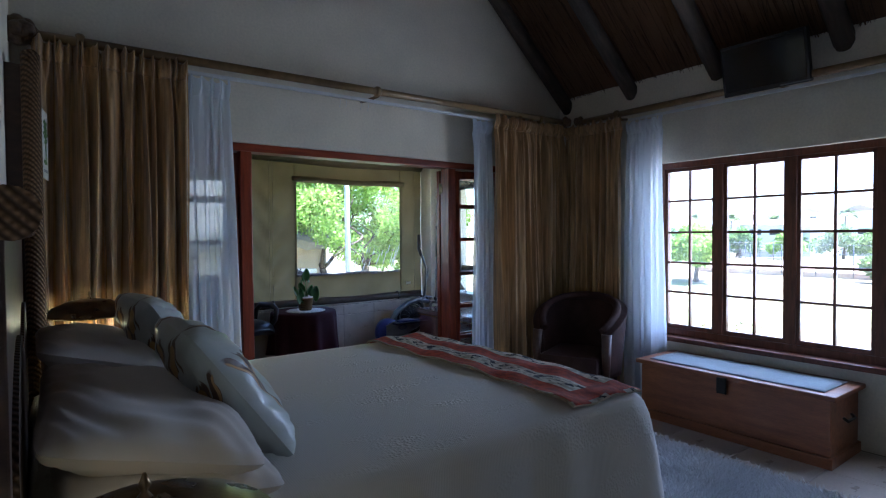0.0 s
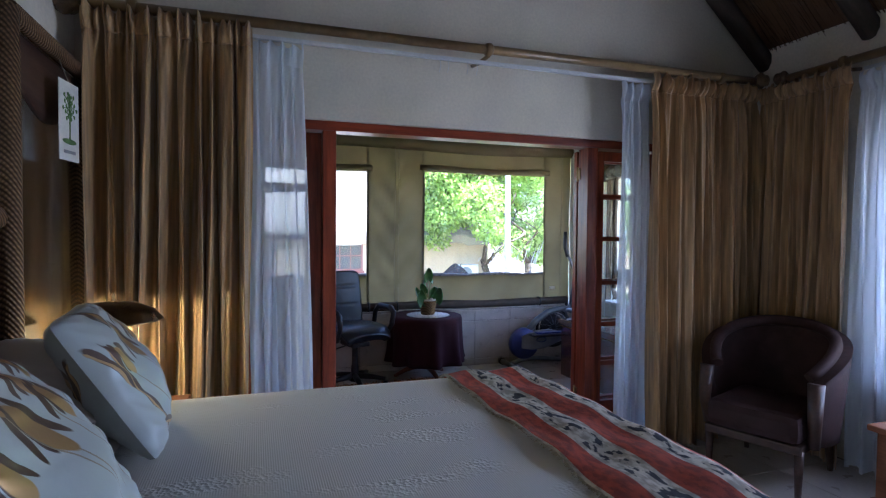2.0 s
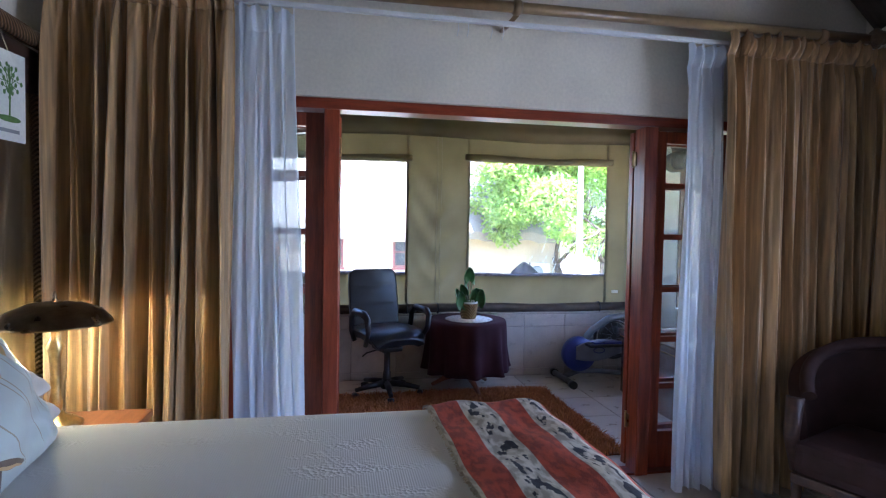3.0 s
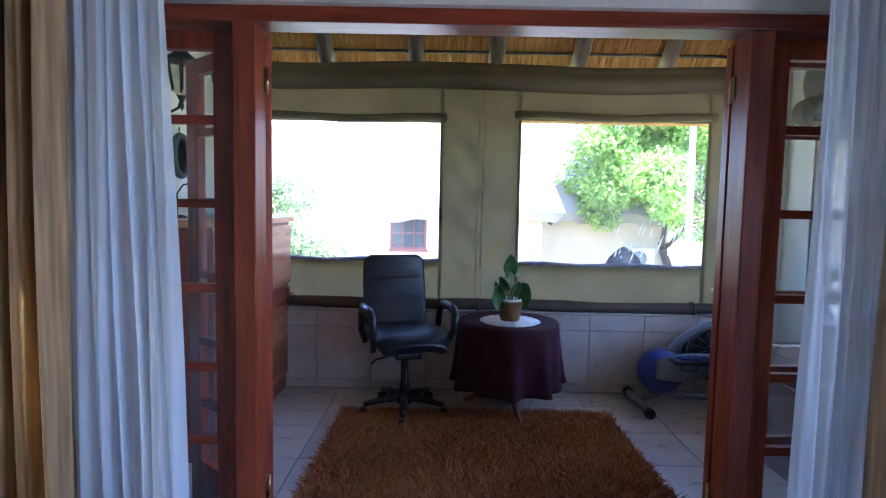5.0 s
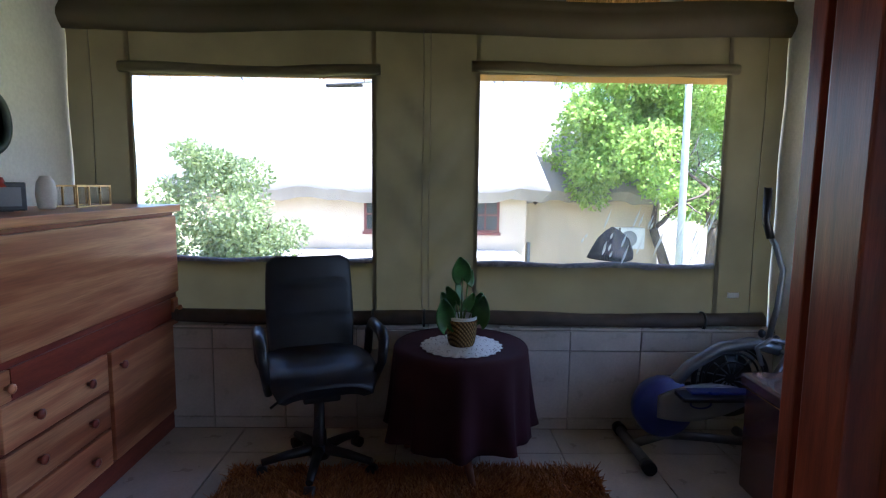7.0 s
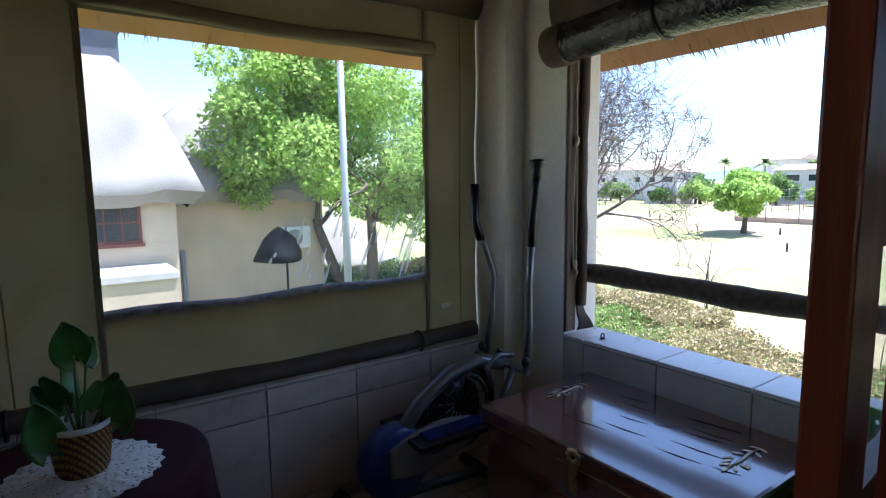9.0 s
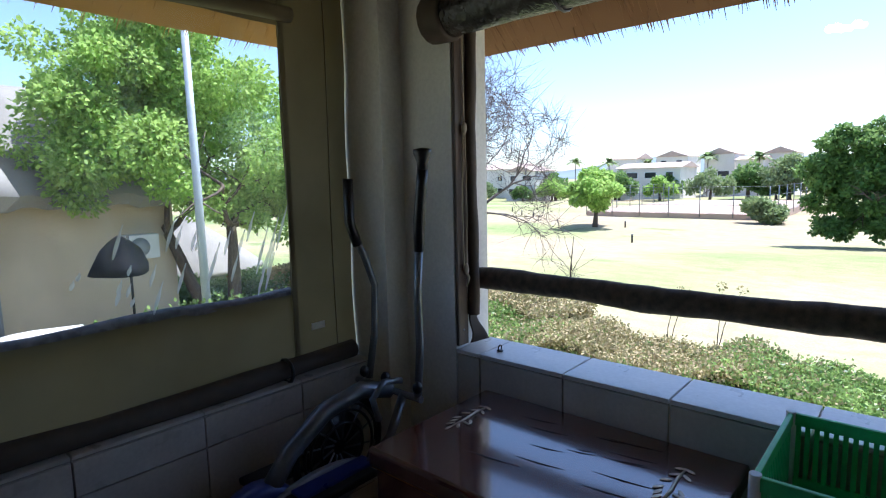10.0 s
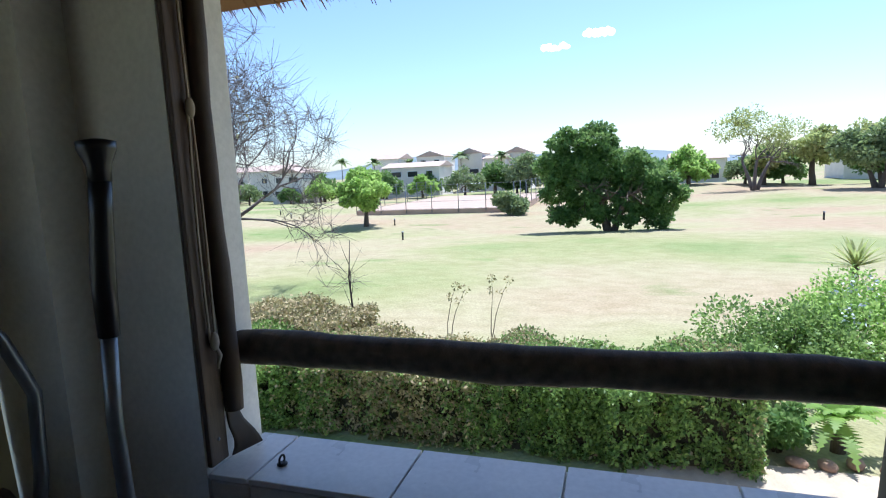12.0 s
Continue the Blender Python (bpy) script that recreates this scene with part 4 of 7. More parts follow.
# ---- bedroom: curtains and poles ----
def curtain(name, p0, p1, z0, z1, waves, depth, material, label, flare=0.0, n=150, seed=1, gather=0.0, thick=0.004):
    """Hanging cloth from p0 to p1 with uneven folds, a gathered heading and a weighted hem."""
    rng = np.random.default_rng(seed)
    ph, am = rng.uniform(0, 6.28, 6), rng.uniform(0.5, 1.2, 6)
    a, b = Vector((*p0, 0)), Vector((*p1, 0))
    d = (b - a).normalized()
    nrm = Vector((d.y, -d.x, 0))

    jit = np.concatenate([[0], np.cumsum(rng.uniform(0.45, 1.6, 24))])
    jit /= jit[-1]
    deep = rng.uniform(0.45, 1.25, 60)

    def at(u, v):
        w = 2 * math.pi * waves
        uu = float(np.interp(u + 0.012 * math.sin(3 * v + ph[1]) * min(u, 1 - u) * 4, jit, np.linspace(0, 1, 25)))
        q = waves * uu + ph[0]
        wave = math.sin(2 * math.pi * q)
        s = (abs(wave) ** 0.75) * math.copysign(1, wave) * deep[int(q) % 60] + 0.28 * math.sin(w * 2.3 * uu + ph[2] + 1.2 * v) + 0.3 * math.sin(w * 0.31 * uu + ph[3] + 1.5 * v)
        cinch, up = 0.955, max(0.0, (v - 0.955) / 0.045)
        gath = math.exp(-abs(v - cinch) / 0.05)
        k = depth * (0.62 + 0.42 * (1 - v)) * (1 - 0.72 * gath)
        fq = 2 * math.pi * (b - a).length / 0.03
        fine = math.sin(fq * (u + 0.004 * math.sin(31 * u + ph[5])) + ph[5]) * (0.75 + 0.45 * math.sin(0.23 * fq * u + ph[2]))
        head = 0.017 * fine * (gath if up == 0 else 0.75 + 0.8 * math.sin(math.pi * min(1, up * 0.75)))
        head += 0.022 * math.sin(math.pi * min(1.0, up * 0.9)) - 0.012 * gath
        frill = up
        slip = 0.012 * math.sin(w * uu * 0.8 + 5 * v + ph[4])
        spread = 1 + flare * (1 - v) ** 1.5
        pos = a + (b - a) * (u * spread) + d * slip + nrm * (s * k + head)
        edge = frill * (0.011 * math.sin(fq * u + ph[4]) + 0.01 * math.sin(w * 0.9 * u)) + (0.012 * math.sin(w * 0.6 * u + ph[1]) if v < 0.01 else 0)
        return (pos.x, pos.y, z0 + (z1 - z0) * v + edge)

    t = thing(name, (a.x, a.y, z0), label, "curtain")
    bm = sheet(lambda u, v: tuple(Vector(at(u, 0.955 * (1 - (1 - v) ** 1.8))) - Vector((a.x, a.y, z0))), n, 34, thick)
    part("panel", bm, material, t)
    bm = sheet(lambda u, v: tuple(Vector(at(u, 0.955 + v * 0.045)) - Vector((a.x, a.y, z0))), n, 10, thick)
    part("pleated_heading", bm, material, t)
    return t


curtain("curtain", (0.03, 3.62), (0.785, 3.63), 0.02, 2.50, 10, 0.08, GOLD_CLOTH, "gold-brown pleated floor-length curtain drawn aside by the doors", seed=2, n=420)
curtain("sheer_curtain", (0.775, 3.68), (1.06, 3.70), 0.02, 2.44, 6, 0.034, SHEER, "white sheer voile curtain beside the door frame", 0.24, 160, 3, thick=0)
curtain("sheer_curtain", (3.10, 3.72), (3.31, 3.70), 0.02, 2.44, 4, 0.03, SHEER, "white sheer voile curtain beside the door frame", 0.12, 80, 4, thick=0)
curtain("curtain", (3.29, 3.64), (4.19, 3.66), 0.02, 2.50, 12, 0.066, GOLD_CLOTH, "gold-brown pleated floor-length curtain in the corner", seed=5, n=460)
curtain("curtain", (4.24, 3.66), (4.24, 3.02), 0.02, 2.49, 9, 0.045, GOLD_CLOTH, "gold-brown pleated curtain beside the bedroom window", seed=6, n=320)
curtain("sheer_curtain", (4.29, 3.02), (4.29, 2.66), 0.02, 2.44, 6, 0.03, SHEER, "white sheer voile curtain lit by the bedroom window", 0.1, 90, 7, thick=0)


def finial(bm, c, r, seed):
    rng = np.random.default_rng(seed)
    for i in range(16):
        d = Vector(rng.normal(size=3)).normalized() * r * 0.55
        ball(bm, Vector(c) + d, r * 0.45, r * 0.4, r * 0.5, 8, 6)
    return ball(bm, c, r * 0.8, u=10, v=7)


rod = thing("curtain_pole", (0, 0, 0), "bronzed wooden curtain pole with carved end above the doors", "curtain pole")
part("pole", bar((-0.03, 3.64, 2.515), (4.18, 3.64, 2.535), 0.027, 14), POLE_MAT, rod)
part("finial", finial(bmesh.new(), (-0.01, 3.64, 2.52), 0.085, 3), CARVED, rod, "carved rosette finial")
part("finial", finial(bmesh.new(), (4.19, 3.62, 2.535), 0.055, 4), CARVED, rod)
part("track", boxes((0.78, 3.69, 2.455, 3.32, 3.715, 2.475)), WHITE_PL, rod, "thin white curtain track")
for x in (0.25, 2.11, 3.85):
    part("bracket", tube(bmesh.new(), [(x, 3.64, 2.49), (x, 3.80, 2.49), (x, 3.899, 2.50)], 0.012, 8), POLE_MAT, rod)
    part("ring", tube(bmesh.new(), [(x - 0.022, 3.64, 2.525), (x - 0.01, 3.64, 2.525), (x + 0.01, 3.64, 2.525), (x + 0.022, 3.64, 2.525)], [0.03, 0.039, 0.039, 0.03], 14), POLE_MAT, rod)
for x in (1.83, 1.88, 2.0, 2.06):
    part("curtain_hook", tube(bmesh.new(), [(x, 3.70, 2.455), (x + 0.003, 3.695, 2.42), (x - 0.004, 3.70, 2.385)], 0.002, 6), WHITE_PL, rod)
rod2 = thing("curtain_pole", (0, 0, 0), "bronzed wooden curtain pole with carved end above the window", "curtain pole")
part("pole", bar((4.27, 3.50, 2.525), (4.27, 0.3, 2.525), 0.027, 14), POLE_MAT, rod2)
part("finial", finial(bmesh.new(), (4.27, 3.52, 2.53), 0.06, 5), CARVED, rod2)
for y in (3.1, 1.75, 0.45):
    part("bracket", tube(bmesh.new(), [(4.27, y, 2.49), (4.35, y, 2.49), (4.419, y, 2.50)], 0.012, 8), POLE_MAT, rod2)
    part("ring", tube(bmesh.new(), [(4.27, y - 0.022, 2.525), (4.27, y - 0.01, 2.525), (4.27, y + 0.01, 2.525), (4.27, y + 0.022, 2.525)], [0.03, 0.04, 0.04, 0.03], 14), POLE_MAT, rod2)
part("track", boxes((4.30, 0.5, 2.455, 4.32, 3.0, 2.475)), WHITE_PL, rod2)

tv = thing("television", pose(4.24, 1.83, 2.47, 0, -14, 0), "black flat television on a tilting wall bracket", "television")
part("casing", boxes((0, -0.29, 0, 0.05, 0.29, 0.36, 0.008)), PLASTIC_BK, tv)
part("screen", boxes((-0.004, -0.27, 0.03, 0.0, 0.27, 0.34)), SCREEN, tv)
part("trim_strip", boxes((-0.006, -0.3, 0.008, -0.001, -0.1, 0.016)), STEEL, tv, "bright silver strip")
part("wall_arm", boxes((0.05, -0.04, 0.15, 0.2, 0.04, 0.25)), PLASTIC_BK, tv)

# ---- bedroom: bed and what lies on it ----
def rounded(cx, cy, hx, hy, r, n):
    pts = []
    for k in range(n):
        a = 2 * math.pi * k / n
        c, s = math.cos(a), math.sin(a)
        q = 1 / max(abs(c) / hx, abs(s) / hy)
        x, y = c * q, s * q
        ix, iy = hx - r, hy - r
        if abs(x) > ix and abs(y) > iy:
            v = Vector((abs(x) - ix, abs(y) - iy)).normalized() * r
            x, y = math.copysign(ix + v.x, x), math.copysign(iy + v.y, y)
        pts.append((cx + x, cy + y, a))
    return pts


BX, BY, HX, HY = 0.985, 2.06, 0.985, 0.80


def coverlet():
    bm = bmesh.new()
    n = 160
    rows = [(0.02, 0.842, 0), (0.3, 0.842, 0), (0.6, 0.84, 0), (0.85, 0.838, 0), (0.95, 0.832, 0), (0.99, 0.815, 0), (1.0, 0.79, 0.1), (1.004, 0.74, 0.3), (1.008, 0.6, 0.6), (1.012, 0.42, 0.85), (1.018, 0.22, 1), (1.022, 0.04, 1)]
    rings = []
    for s, z, fold in rows:
        ring = []
        for x, y, a in rounded(0, 0, HX, HY, 0.11, n):
            w = 1 + fold * (0.016 * math.sin(17 * a) + 0.012 * math.sin(29 * a + 1) + 0.05 * max(0, math.cos(2 * (abs(abs(a - math.pi) - math.pi) - 0.68))) ** 12)
            ring.append(bm.verts.new((x * s * w, y * s * w, z)))
        rings.append(ring)
    bm.faces.new(rings[0])
    for a, b in zip(rings, rings[1:]):
        for k in range(n):
            f = bm.faces.new((a[k], b[k], b[(k + 1) % n], a[(k + 1) % n]))
            f.smooth = True
    return bm


bed = thing("double_bed", (BX, BY, 0), "queen bed made up with a cream ribbed coverlet to the floor", "bed")
part("base", boxes((-0.95, -0.76, 0.02, 0.95, 0.76, 0.42, 0.02)), CHESTCLOTH, bed)
part("mattress", boxes((-0.96, -0.77, 0.42, 0.96, 0.77, 0.80, 0.05)), LINEN, bed)
part("coverlet", coverlet(), COVERLET, bed, "cream ribbed coverlet")


def runner_point(u, v):
    x = 1.53 + 0.05 * math.sin(math.pi * min(1.0, v * 0.9)) + 0.405 * u + 0.012 * math.sin(7 * v)
    s = -0.775 + 1.80 * v
    lim = 0.80
    if abs(s) < lim - 0.06:
        y, z = s, 0.852
    else:
        k = abs(s) - (lim - 0.06)
        y, z = math.copysign(lim - 0.06 + 0.085 * math.sin(min(1.57, k * 9)), s), 0.852 - max(0, k - 0.05) * 0.95 - 0.02 * min(1, k * 10)
    if u > 0.9:
        z -= (u - 0.9) * 0.16
    return (x, BY + y, z + 0.007 * math.sin(19 * v + 5 * u) * math.sin(8 * u + 2) + 0.004 * math.sin(41 * v - 9 * u) + 0.004)


run = thing("bed_runner", (0, 0, 0), "rust and cream printed runner with dark animal figures across the bed", "bed runner")
part("cloth", sheet(runner_point, 24, 90, 0.008), RUNNER, run)
fr = np.random.default_rng(3)
vv = fr.uniform(0.02, 0.98, 900)
fb = np.array([runner_point(0.0, v) for v in vv])
part("fringe", strands("fringe", fb, fb + np.stack([-fr.uniform(0.005, 0.012, 900), fr.normal(size=900) * 0.004, -fr.uniform(0.001, 0.006, 900)], 1), 0.0024, ROPE, fr), ROPE, run, "short cream fringe")


def pillow(name, m, w, h, t, material, label, group):
    """A stuffed cushion with pinched corners and a seam."""
    root = thing(name, m, label, "cushion" if "cushion" in name else "pillow", group)
    for sgn, nm in ((1, "front"), (-1, "back")):
        def at(u, v):
            a, b = 2 * u - 1, 2 * v - 1
            pin = 1 - 0.06 * (1 - abs(a) ** 2) * abs(b) ** 3, 1 - 0.06 * (1 - abs(b) ** 2) * abs(a) ** 3
            puff = max(0, (1 - abs(a) ** 2.6) * (1 - abs(b) ** 2.6)) ** 0.5
            cut = 1 - 0.09 * (a * b) ** 4
            return (a * w / 2 * pin[1] * cut, b * h / 2 * pin[0] * cut, sgn * t / 2 * puff + 0.008 * math.sin(5 * a + 3 * b) * puff + 0.005 * math.sin(13 * a * b + 4 * a) * puff + 0.007 * math.sin(23 * a - 17 * b + 5 * math.sin(3 * b)) * puff * max(abs(a), abs(b)) ** 2)
        part(nm, sheet(at, 44, 44), material, root)
    return root


pillow("pillow", pose(0.25, 1.55, 0.915, 10, 2, 92), 0.70, 0.46, 0.15, LINEN, "plump white pillow lying on the bed by the headboard", "bed pillows")
pillow("pillow", pose(0.23, 1.55, 1.02, 16, -2, 88), 0.70, 0.46, 0.15, LINEN, "plump white pillow lying on another pillow", "bed pillows")
pillow("pillow", pose(0.25, 2.50, 0.915, 10, 0, 90), 0.70, 0.46, 0.15, LINEN, "plump white pillow lying on the bed by the headboard", "bed pillows")
pillow("pillow", pose(0.23, 2.50, 1.02, 16, 2, 90), 0.70, 0.46, 0.15, LINEN, "plump white pillow lying on another pillow", "bed pillows")
pillow("scatter_cushion", pose(0.45, 1.68, 1.03, 0, 54, 0), 0.46, 0.5, 0.17, CUSHION, "pale satin cushion printed with gold and brown leaves", "scatter cushions")
pillow("scatter_cushion", pose(0.43, 2.40, 1.04, 0, 58, 6), 0.46, 0.5, 0.17, CUSHION, "pale satin cushion printed with gold and brown leaves", "scatter cushions")

head = thing("headboard", (0, BY, 0), "tall dark headboard panel with woven wicker trim behind the bed", "headboard")
part("panel", boxes((-0.055, -0.98, 0.02, -0.015, 0.78, 1.46, 0.004)), DARKWOOD, head)
part("top_roll", tube(bmesh.new(), [(-0.01, -1.0, 1.49), (-0.01, 0.80, 1.49)], 0.042, 14), WICKER, head, "rounded wicker top rail")
part("wicker_panel", sheet(lambda u, v: (-0.006, -0.92 + 1.66 * u, 0.7 + v * (0.42 + 0.11 * abs(math.sin(2 * math.pi * u)) ** 0.7)), 60, 8, 0.018), WICKER_DK, head, "scalloped dark wicker panel")
mirror = thing("wall_mirror", (0.035, 3.27, 0), "tall wall mirror in a wicker frame with a dark carved header", "mirror")
part("backboard", boxes((-0.094, -0.41, 0.76, -0.042, 0.41, 2.16)), DARKWOOD, mirror)
part("glass", boxes((-0.04, -0.40, 0.78, -0.03, 0.40, 2.14)), MIRROR, mirror)
for y in (-0.42, 0.42):
    part("frame_post", bar((-0.008, y, 0.72), (-0.008, y, 2.20), 0.034, 14), WICKER, mirror)
part("frame_top", bar((-0.008, -0.42, 2.19), (-0.008, 0.42, 2.19), 0.034, 14), WICKER, mirror)
part("frame_bottom", bar((-0.008, -0.42, 0.75), (-0.008, 0.42, 0.75), 0.03, 14), WICKER, mirror)
part("header", sheet(lambda u, v: (-0.022, -0.39 + 0.78 * u, 1.93 + 0.05 * math.cos(2 * math.pi * u) + v * (0.22 - 0.05 * math.cos(2 * math.pi * u))), 24, 4, 0.016), DARKWOOD, mirror, "dark carved wooden header")
card = thing("hanging_card", pose(0.075, 3.30, 2.06, 0, 0, -8), "white card with a small printed green tree, hung on the mirror", "card")
part("card_sheet", boxes((0, -0.085, -0.325, 0.004, 0.085, 0.0, 0.0015)), PAPER, card)
part("printed_grass", ball(bmesh.new(), (0.004, 0, -0.245), 0.001, 0.06, 0.012, 14, 8), GREEN_INK, card)
tm = bmesh.new()
tube(tm, [(0.005, 0, -0.24), (0.005, 0.004, -0.15), (0.005, -0.001, -0.05)], 0.003, 6)
for k in range(20):
    a = 2.4 * k
    y, z = 0.055 * math.sin(a) * (0.4 + k / 26), -0.105 + 0.065 * math.cos(a) * (0.5 + k / 36)
    ball(tm, (0.005, y, z), 0.002, 0.007, 0.009, 8, 6)
    tube(tm, [(0.005, 0.002, -0.17 + 0.004 * k), (0.005, y, z)], 0.0014, 5)
part("printed_tree", tm, GREEN_INK, card)
part("caption_bar", boxes((0.004, -0.05, -0.295, 0.005, 0.05, -0.282)), GREY_PL, card)
part("string", bar((0.002, 0, 0.0), (-0.03, 0, 0.09), 0.002, 6), ROPE, card)


def nightstand(y, label, drop=0.0):
    t = thing("nightstand", (0.26, y, -drop), label, "nightstand", "nightstands")
    part("body", boxes((-0.24, -0.2, 0.06, 0.22, 0.2, 0.645, 0.01)), WICKER, t)
    part("top", boxes((-0.26, -0.22, 0.645, 0.26, 0.22, 0.68, 0.008)), PINE, t)
    for x in (-0.2, 0.18):
        for yy in (-0.16, 0.16):
            part("foot", bar((x, yy, drop), (x, yy, 0.06 + drop), 0.02, 8), WICKER, t)
    part("drawer", boxes((0.22, -0.17, 0.44, 0.235, 0.17, 0.61, 0.004)), WICKER_DK, t)


def table_lamp(x, y, z, watts):
    t = thing("table_lamp", (x, y, z), "brass bedside lamp with a dark bronze domed shade, lit", "lamp", "bedside lamps")
    part("base", lathe(bmesh.new(), [(0.085, 0), (0.088, 0.012), (0.06, 0.03), (0.03, 0.045), (0.02, 0.06)], 24), BRASS, t)
    part("stem", lathe(bmesh.new(), [(0.018, 0.05), (0.024, 0.09), (0.016, 0.13), (0.02, 0.26), (0.03, 0.3), (0.016, 0.33), (0.012, 0.40)], 20), BRASS, t)
    part("shade", lathe(bmesh.new(), [(0.19, 0.385), (0.187, 0.392), (0.155, 0.43), (0.09, 0.458), (0.02, 0.468), (0.012, 0.46), (0.085, 0.45), (0.149, 0.424), (0.18, 0.39)], 32, ripple=lambda a, i: 1 + 0.012 * math.cos(8 * a)), BRONZE, t, "dark bronze ribbed dome shade")
    part("shade_finial", lathe(bmesh.new(), [(0.006, 0.465), (0.01, 0.474), (0.004, 0.482), (0.008, 0.49), (0.002, 0.505)], 12), BRONZE, t)
    part("bulb", ball(bmesh.new(), (0, 0, 0.40), 0.026), glow("warm_bulb", (1.0, 0.62, 0.25), 4), t)
    lamp = new("lamp_light", bpy.data.lights.new("lamp_light", "POINT"))
    lamp.data.energy, lamp.data.color, lamp.data.shadow_soft_size = watts, (1.0, 0.88, 0.42), 0.035
    lamp.matrix_world = pose(x, y, z + 0.345)


nightstand(3.22, "wicker nightstand with a wooden top beside the curtain")
nightstand(0.80, "wicker nightstand with a wooden top beside the bed", 0.03)
table_lamp(0.24, 3.26, 0.682, 2.2)
table_lamp(0.125, 0.80, 0.652, 0.18)

# ---- bedroom: chair, chest, rug ----
tub = thing("tub_chair", pose(3.80, 3.14, 0, 0, 0, -68), "dark brown leather tub chair with slim wooden legs, in the corner", "chair")


def tub_shell(u, v):
    a = radians(-128 + 256 * u) + math.pi / 2
    top = 0.90 - 0.26 * abs(2 * u - 1) ** 2.2
    r = 0.275 + 0.045 * v
    return (r * 1.05 * math.cos(a), r * math.sin(a), 0.28 + v * (top - 0.28))


part("back_shell", sheet(tub_shell, 40, 10, -0.06), LEATHER, tub)
part("top_roll", tube(bmesh.new(), [tuple(Vector(tub_shell(u, 1)) * 0.94 + Vector((0, 0, 0.05))) for u in np.linspace(0, 1, 30)], 0.034, 10), LEATHER, tub)
part("seat", boxes((-0.25, -0.33, 0.30, 0.25, 0.22, 0.46, 0.045)), LEATHER, tub, "padded leather seat")
part("seat_frame", boxes((-0.26, -0.32, 0.25, 0.26, 0.22, 0.30, 0.01)), DARKWOOD, tub)
for x in (-0.24, 0.24):
    for y, s in ((-0.29, 0.0), (0.24, 0.06)):
        part("leg", tube(bmesh.new(), [(x, y, 0.27), (x, y + s * 0.4, 0.14), (x, y + s, 0.0)], [0.026, 0.022, 0.016], 8), DARKWOOD, tub)
for x in (-0.285, 0.285):
    part("arm_facing", tube(bmesh.new(), [(x, -0.2, 0.28), (x * 1.04, -0.24, 0.45), (x * 1.03, -0.22, 0.64)], [0.03, 0.036, 0.042], 10), DARKWOOD, tub, "curved wooden arm front")

chest = thing("blanket_chest", (4.14, 1.945, 0), "long orange pine blanket chest under the window", "chest")
part("plinth", boxes((-0.255, -0.665, 0, 0.255, 0.665, 0.07, 0.006)), PINE, chest)
part("body", boxes((-0.24, -0.65, 0.07, 0.24, 0.65, 0.425, 0.006)), PINE, chest)
part("lid", boxes((-0.27, -0.685, 0.425, 0.26, 0.685, 0.458, 0.008)), PINE, chest)
part("latch", boxes((-0.285, -0.035, 0.33, -0.268, 0.03, 0.44, 0.004)), IRON, chest, "black iron hasp")
for y in (-0.662, 0.662):
    part("side_handle", tube(bmesh.new(), [(-0.07, y, 0.29), (-0.06, y * 1.035, 0.27), (0.06, y * 1.035, 0.27), (0.07, y, 0.29)], 0.009, 8), IRON, chest)
solo("chest_runner", sheet(lambda u, v: (3.93 + 0.4 * u, 1.34 + 1.2 * v, 0.464 + 0.002 * math.sin(20 * v)), 8, 24, 0.004), CHESTCLOTH, "grey-blue woven cloth laid along the chest lid", "cloth")


def shaggy(name, x0, x1, y0, y1, n, length, width, base_mat, pile_mat, label, seed):
    t = thing(name, (0, 0, 0), label, "rug")
    part("backing", boxes((x0 + 0.01, y0 + 0.01, 0.001, x1 - 0.01, y1 - 0.01, 0.012)), base_mat, t)
    rng = np.random.default_rng(seed)
    b = np.stack([rng.uniform(x0, x1, n), rng.uniform(y0, y1, n), np.full(n, 0.01)], 1)
    lean = rng.normal(size=(n, 2)) * length * 0.5 + 0.35 * length * np.stack([np.sin(b[:, 0] * 9 + b[:, 1] * 4), np.cos(b[:, 1] * 8 - b[:, 0] * 3)], 1)
    tip = b + np.stack([lean[:, 0], lean[:, 1], rng.uniform(0.5, 1.1, n) * length], 1)
    ob = part("pile", strands("pile", b, tip, width, pile_mat, rng, 0.08), pile_mat, t)
    tagged(ob, kind="stuff")


shaggy("shag_rug", 2.30, 3.52, 0.9, 2.26, 22000, 0.04, 0.003, RUGBASE_W, SHAG_WH, "white shaggy rug at the foot of the bed", 11)
shaggy("shag_rug", 1.25, 3.09, 4.22, 5.68, 52000, 0.036, 0.0026, RUGBASE, SHAG_OR, "rust-brown shaggy rug on the sunroom tiles", 12)

# ---- sunroom: writing desk and what stands on it ----
desk = thing("writing_desk", (0.73, 4.86, 0), "two-tone wooden fall-front writing desk with drawers and cupboard", "desk")
DL = 1.40
part("carcass", boxes((-0.5, 0, 0.09, -0.012, DL, 1.28)), DESK_RED, desk)
part("plinth", boxes((-0.49, 0.005, 0, -0.005, DL - 0.005, 0.10, 0.004)), DESK_RED, desk)
part("top", boxes((-0.52, -0.02, 1.28, 0.025, DL + 0.03, 1.32, 0.006)), DESK, desk)
part("fall_front", boxes((-0.012, 0.035, 0.81, 0.012, DL - 0.012, 1.257, 0.004)), DESK, desk, "broad fall-front of pale and reddish boards")
part("rail", boxes((-0.012, 0.09, 0.665, 0.0, DL - 0.09, 0.775)), DESK_RED, desk)
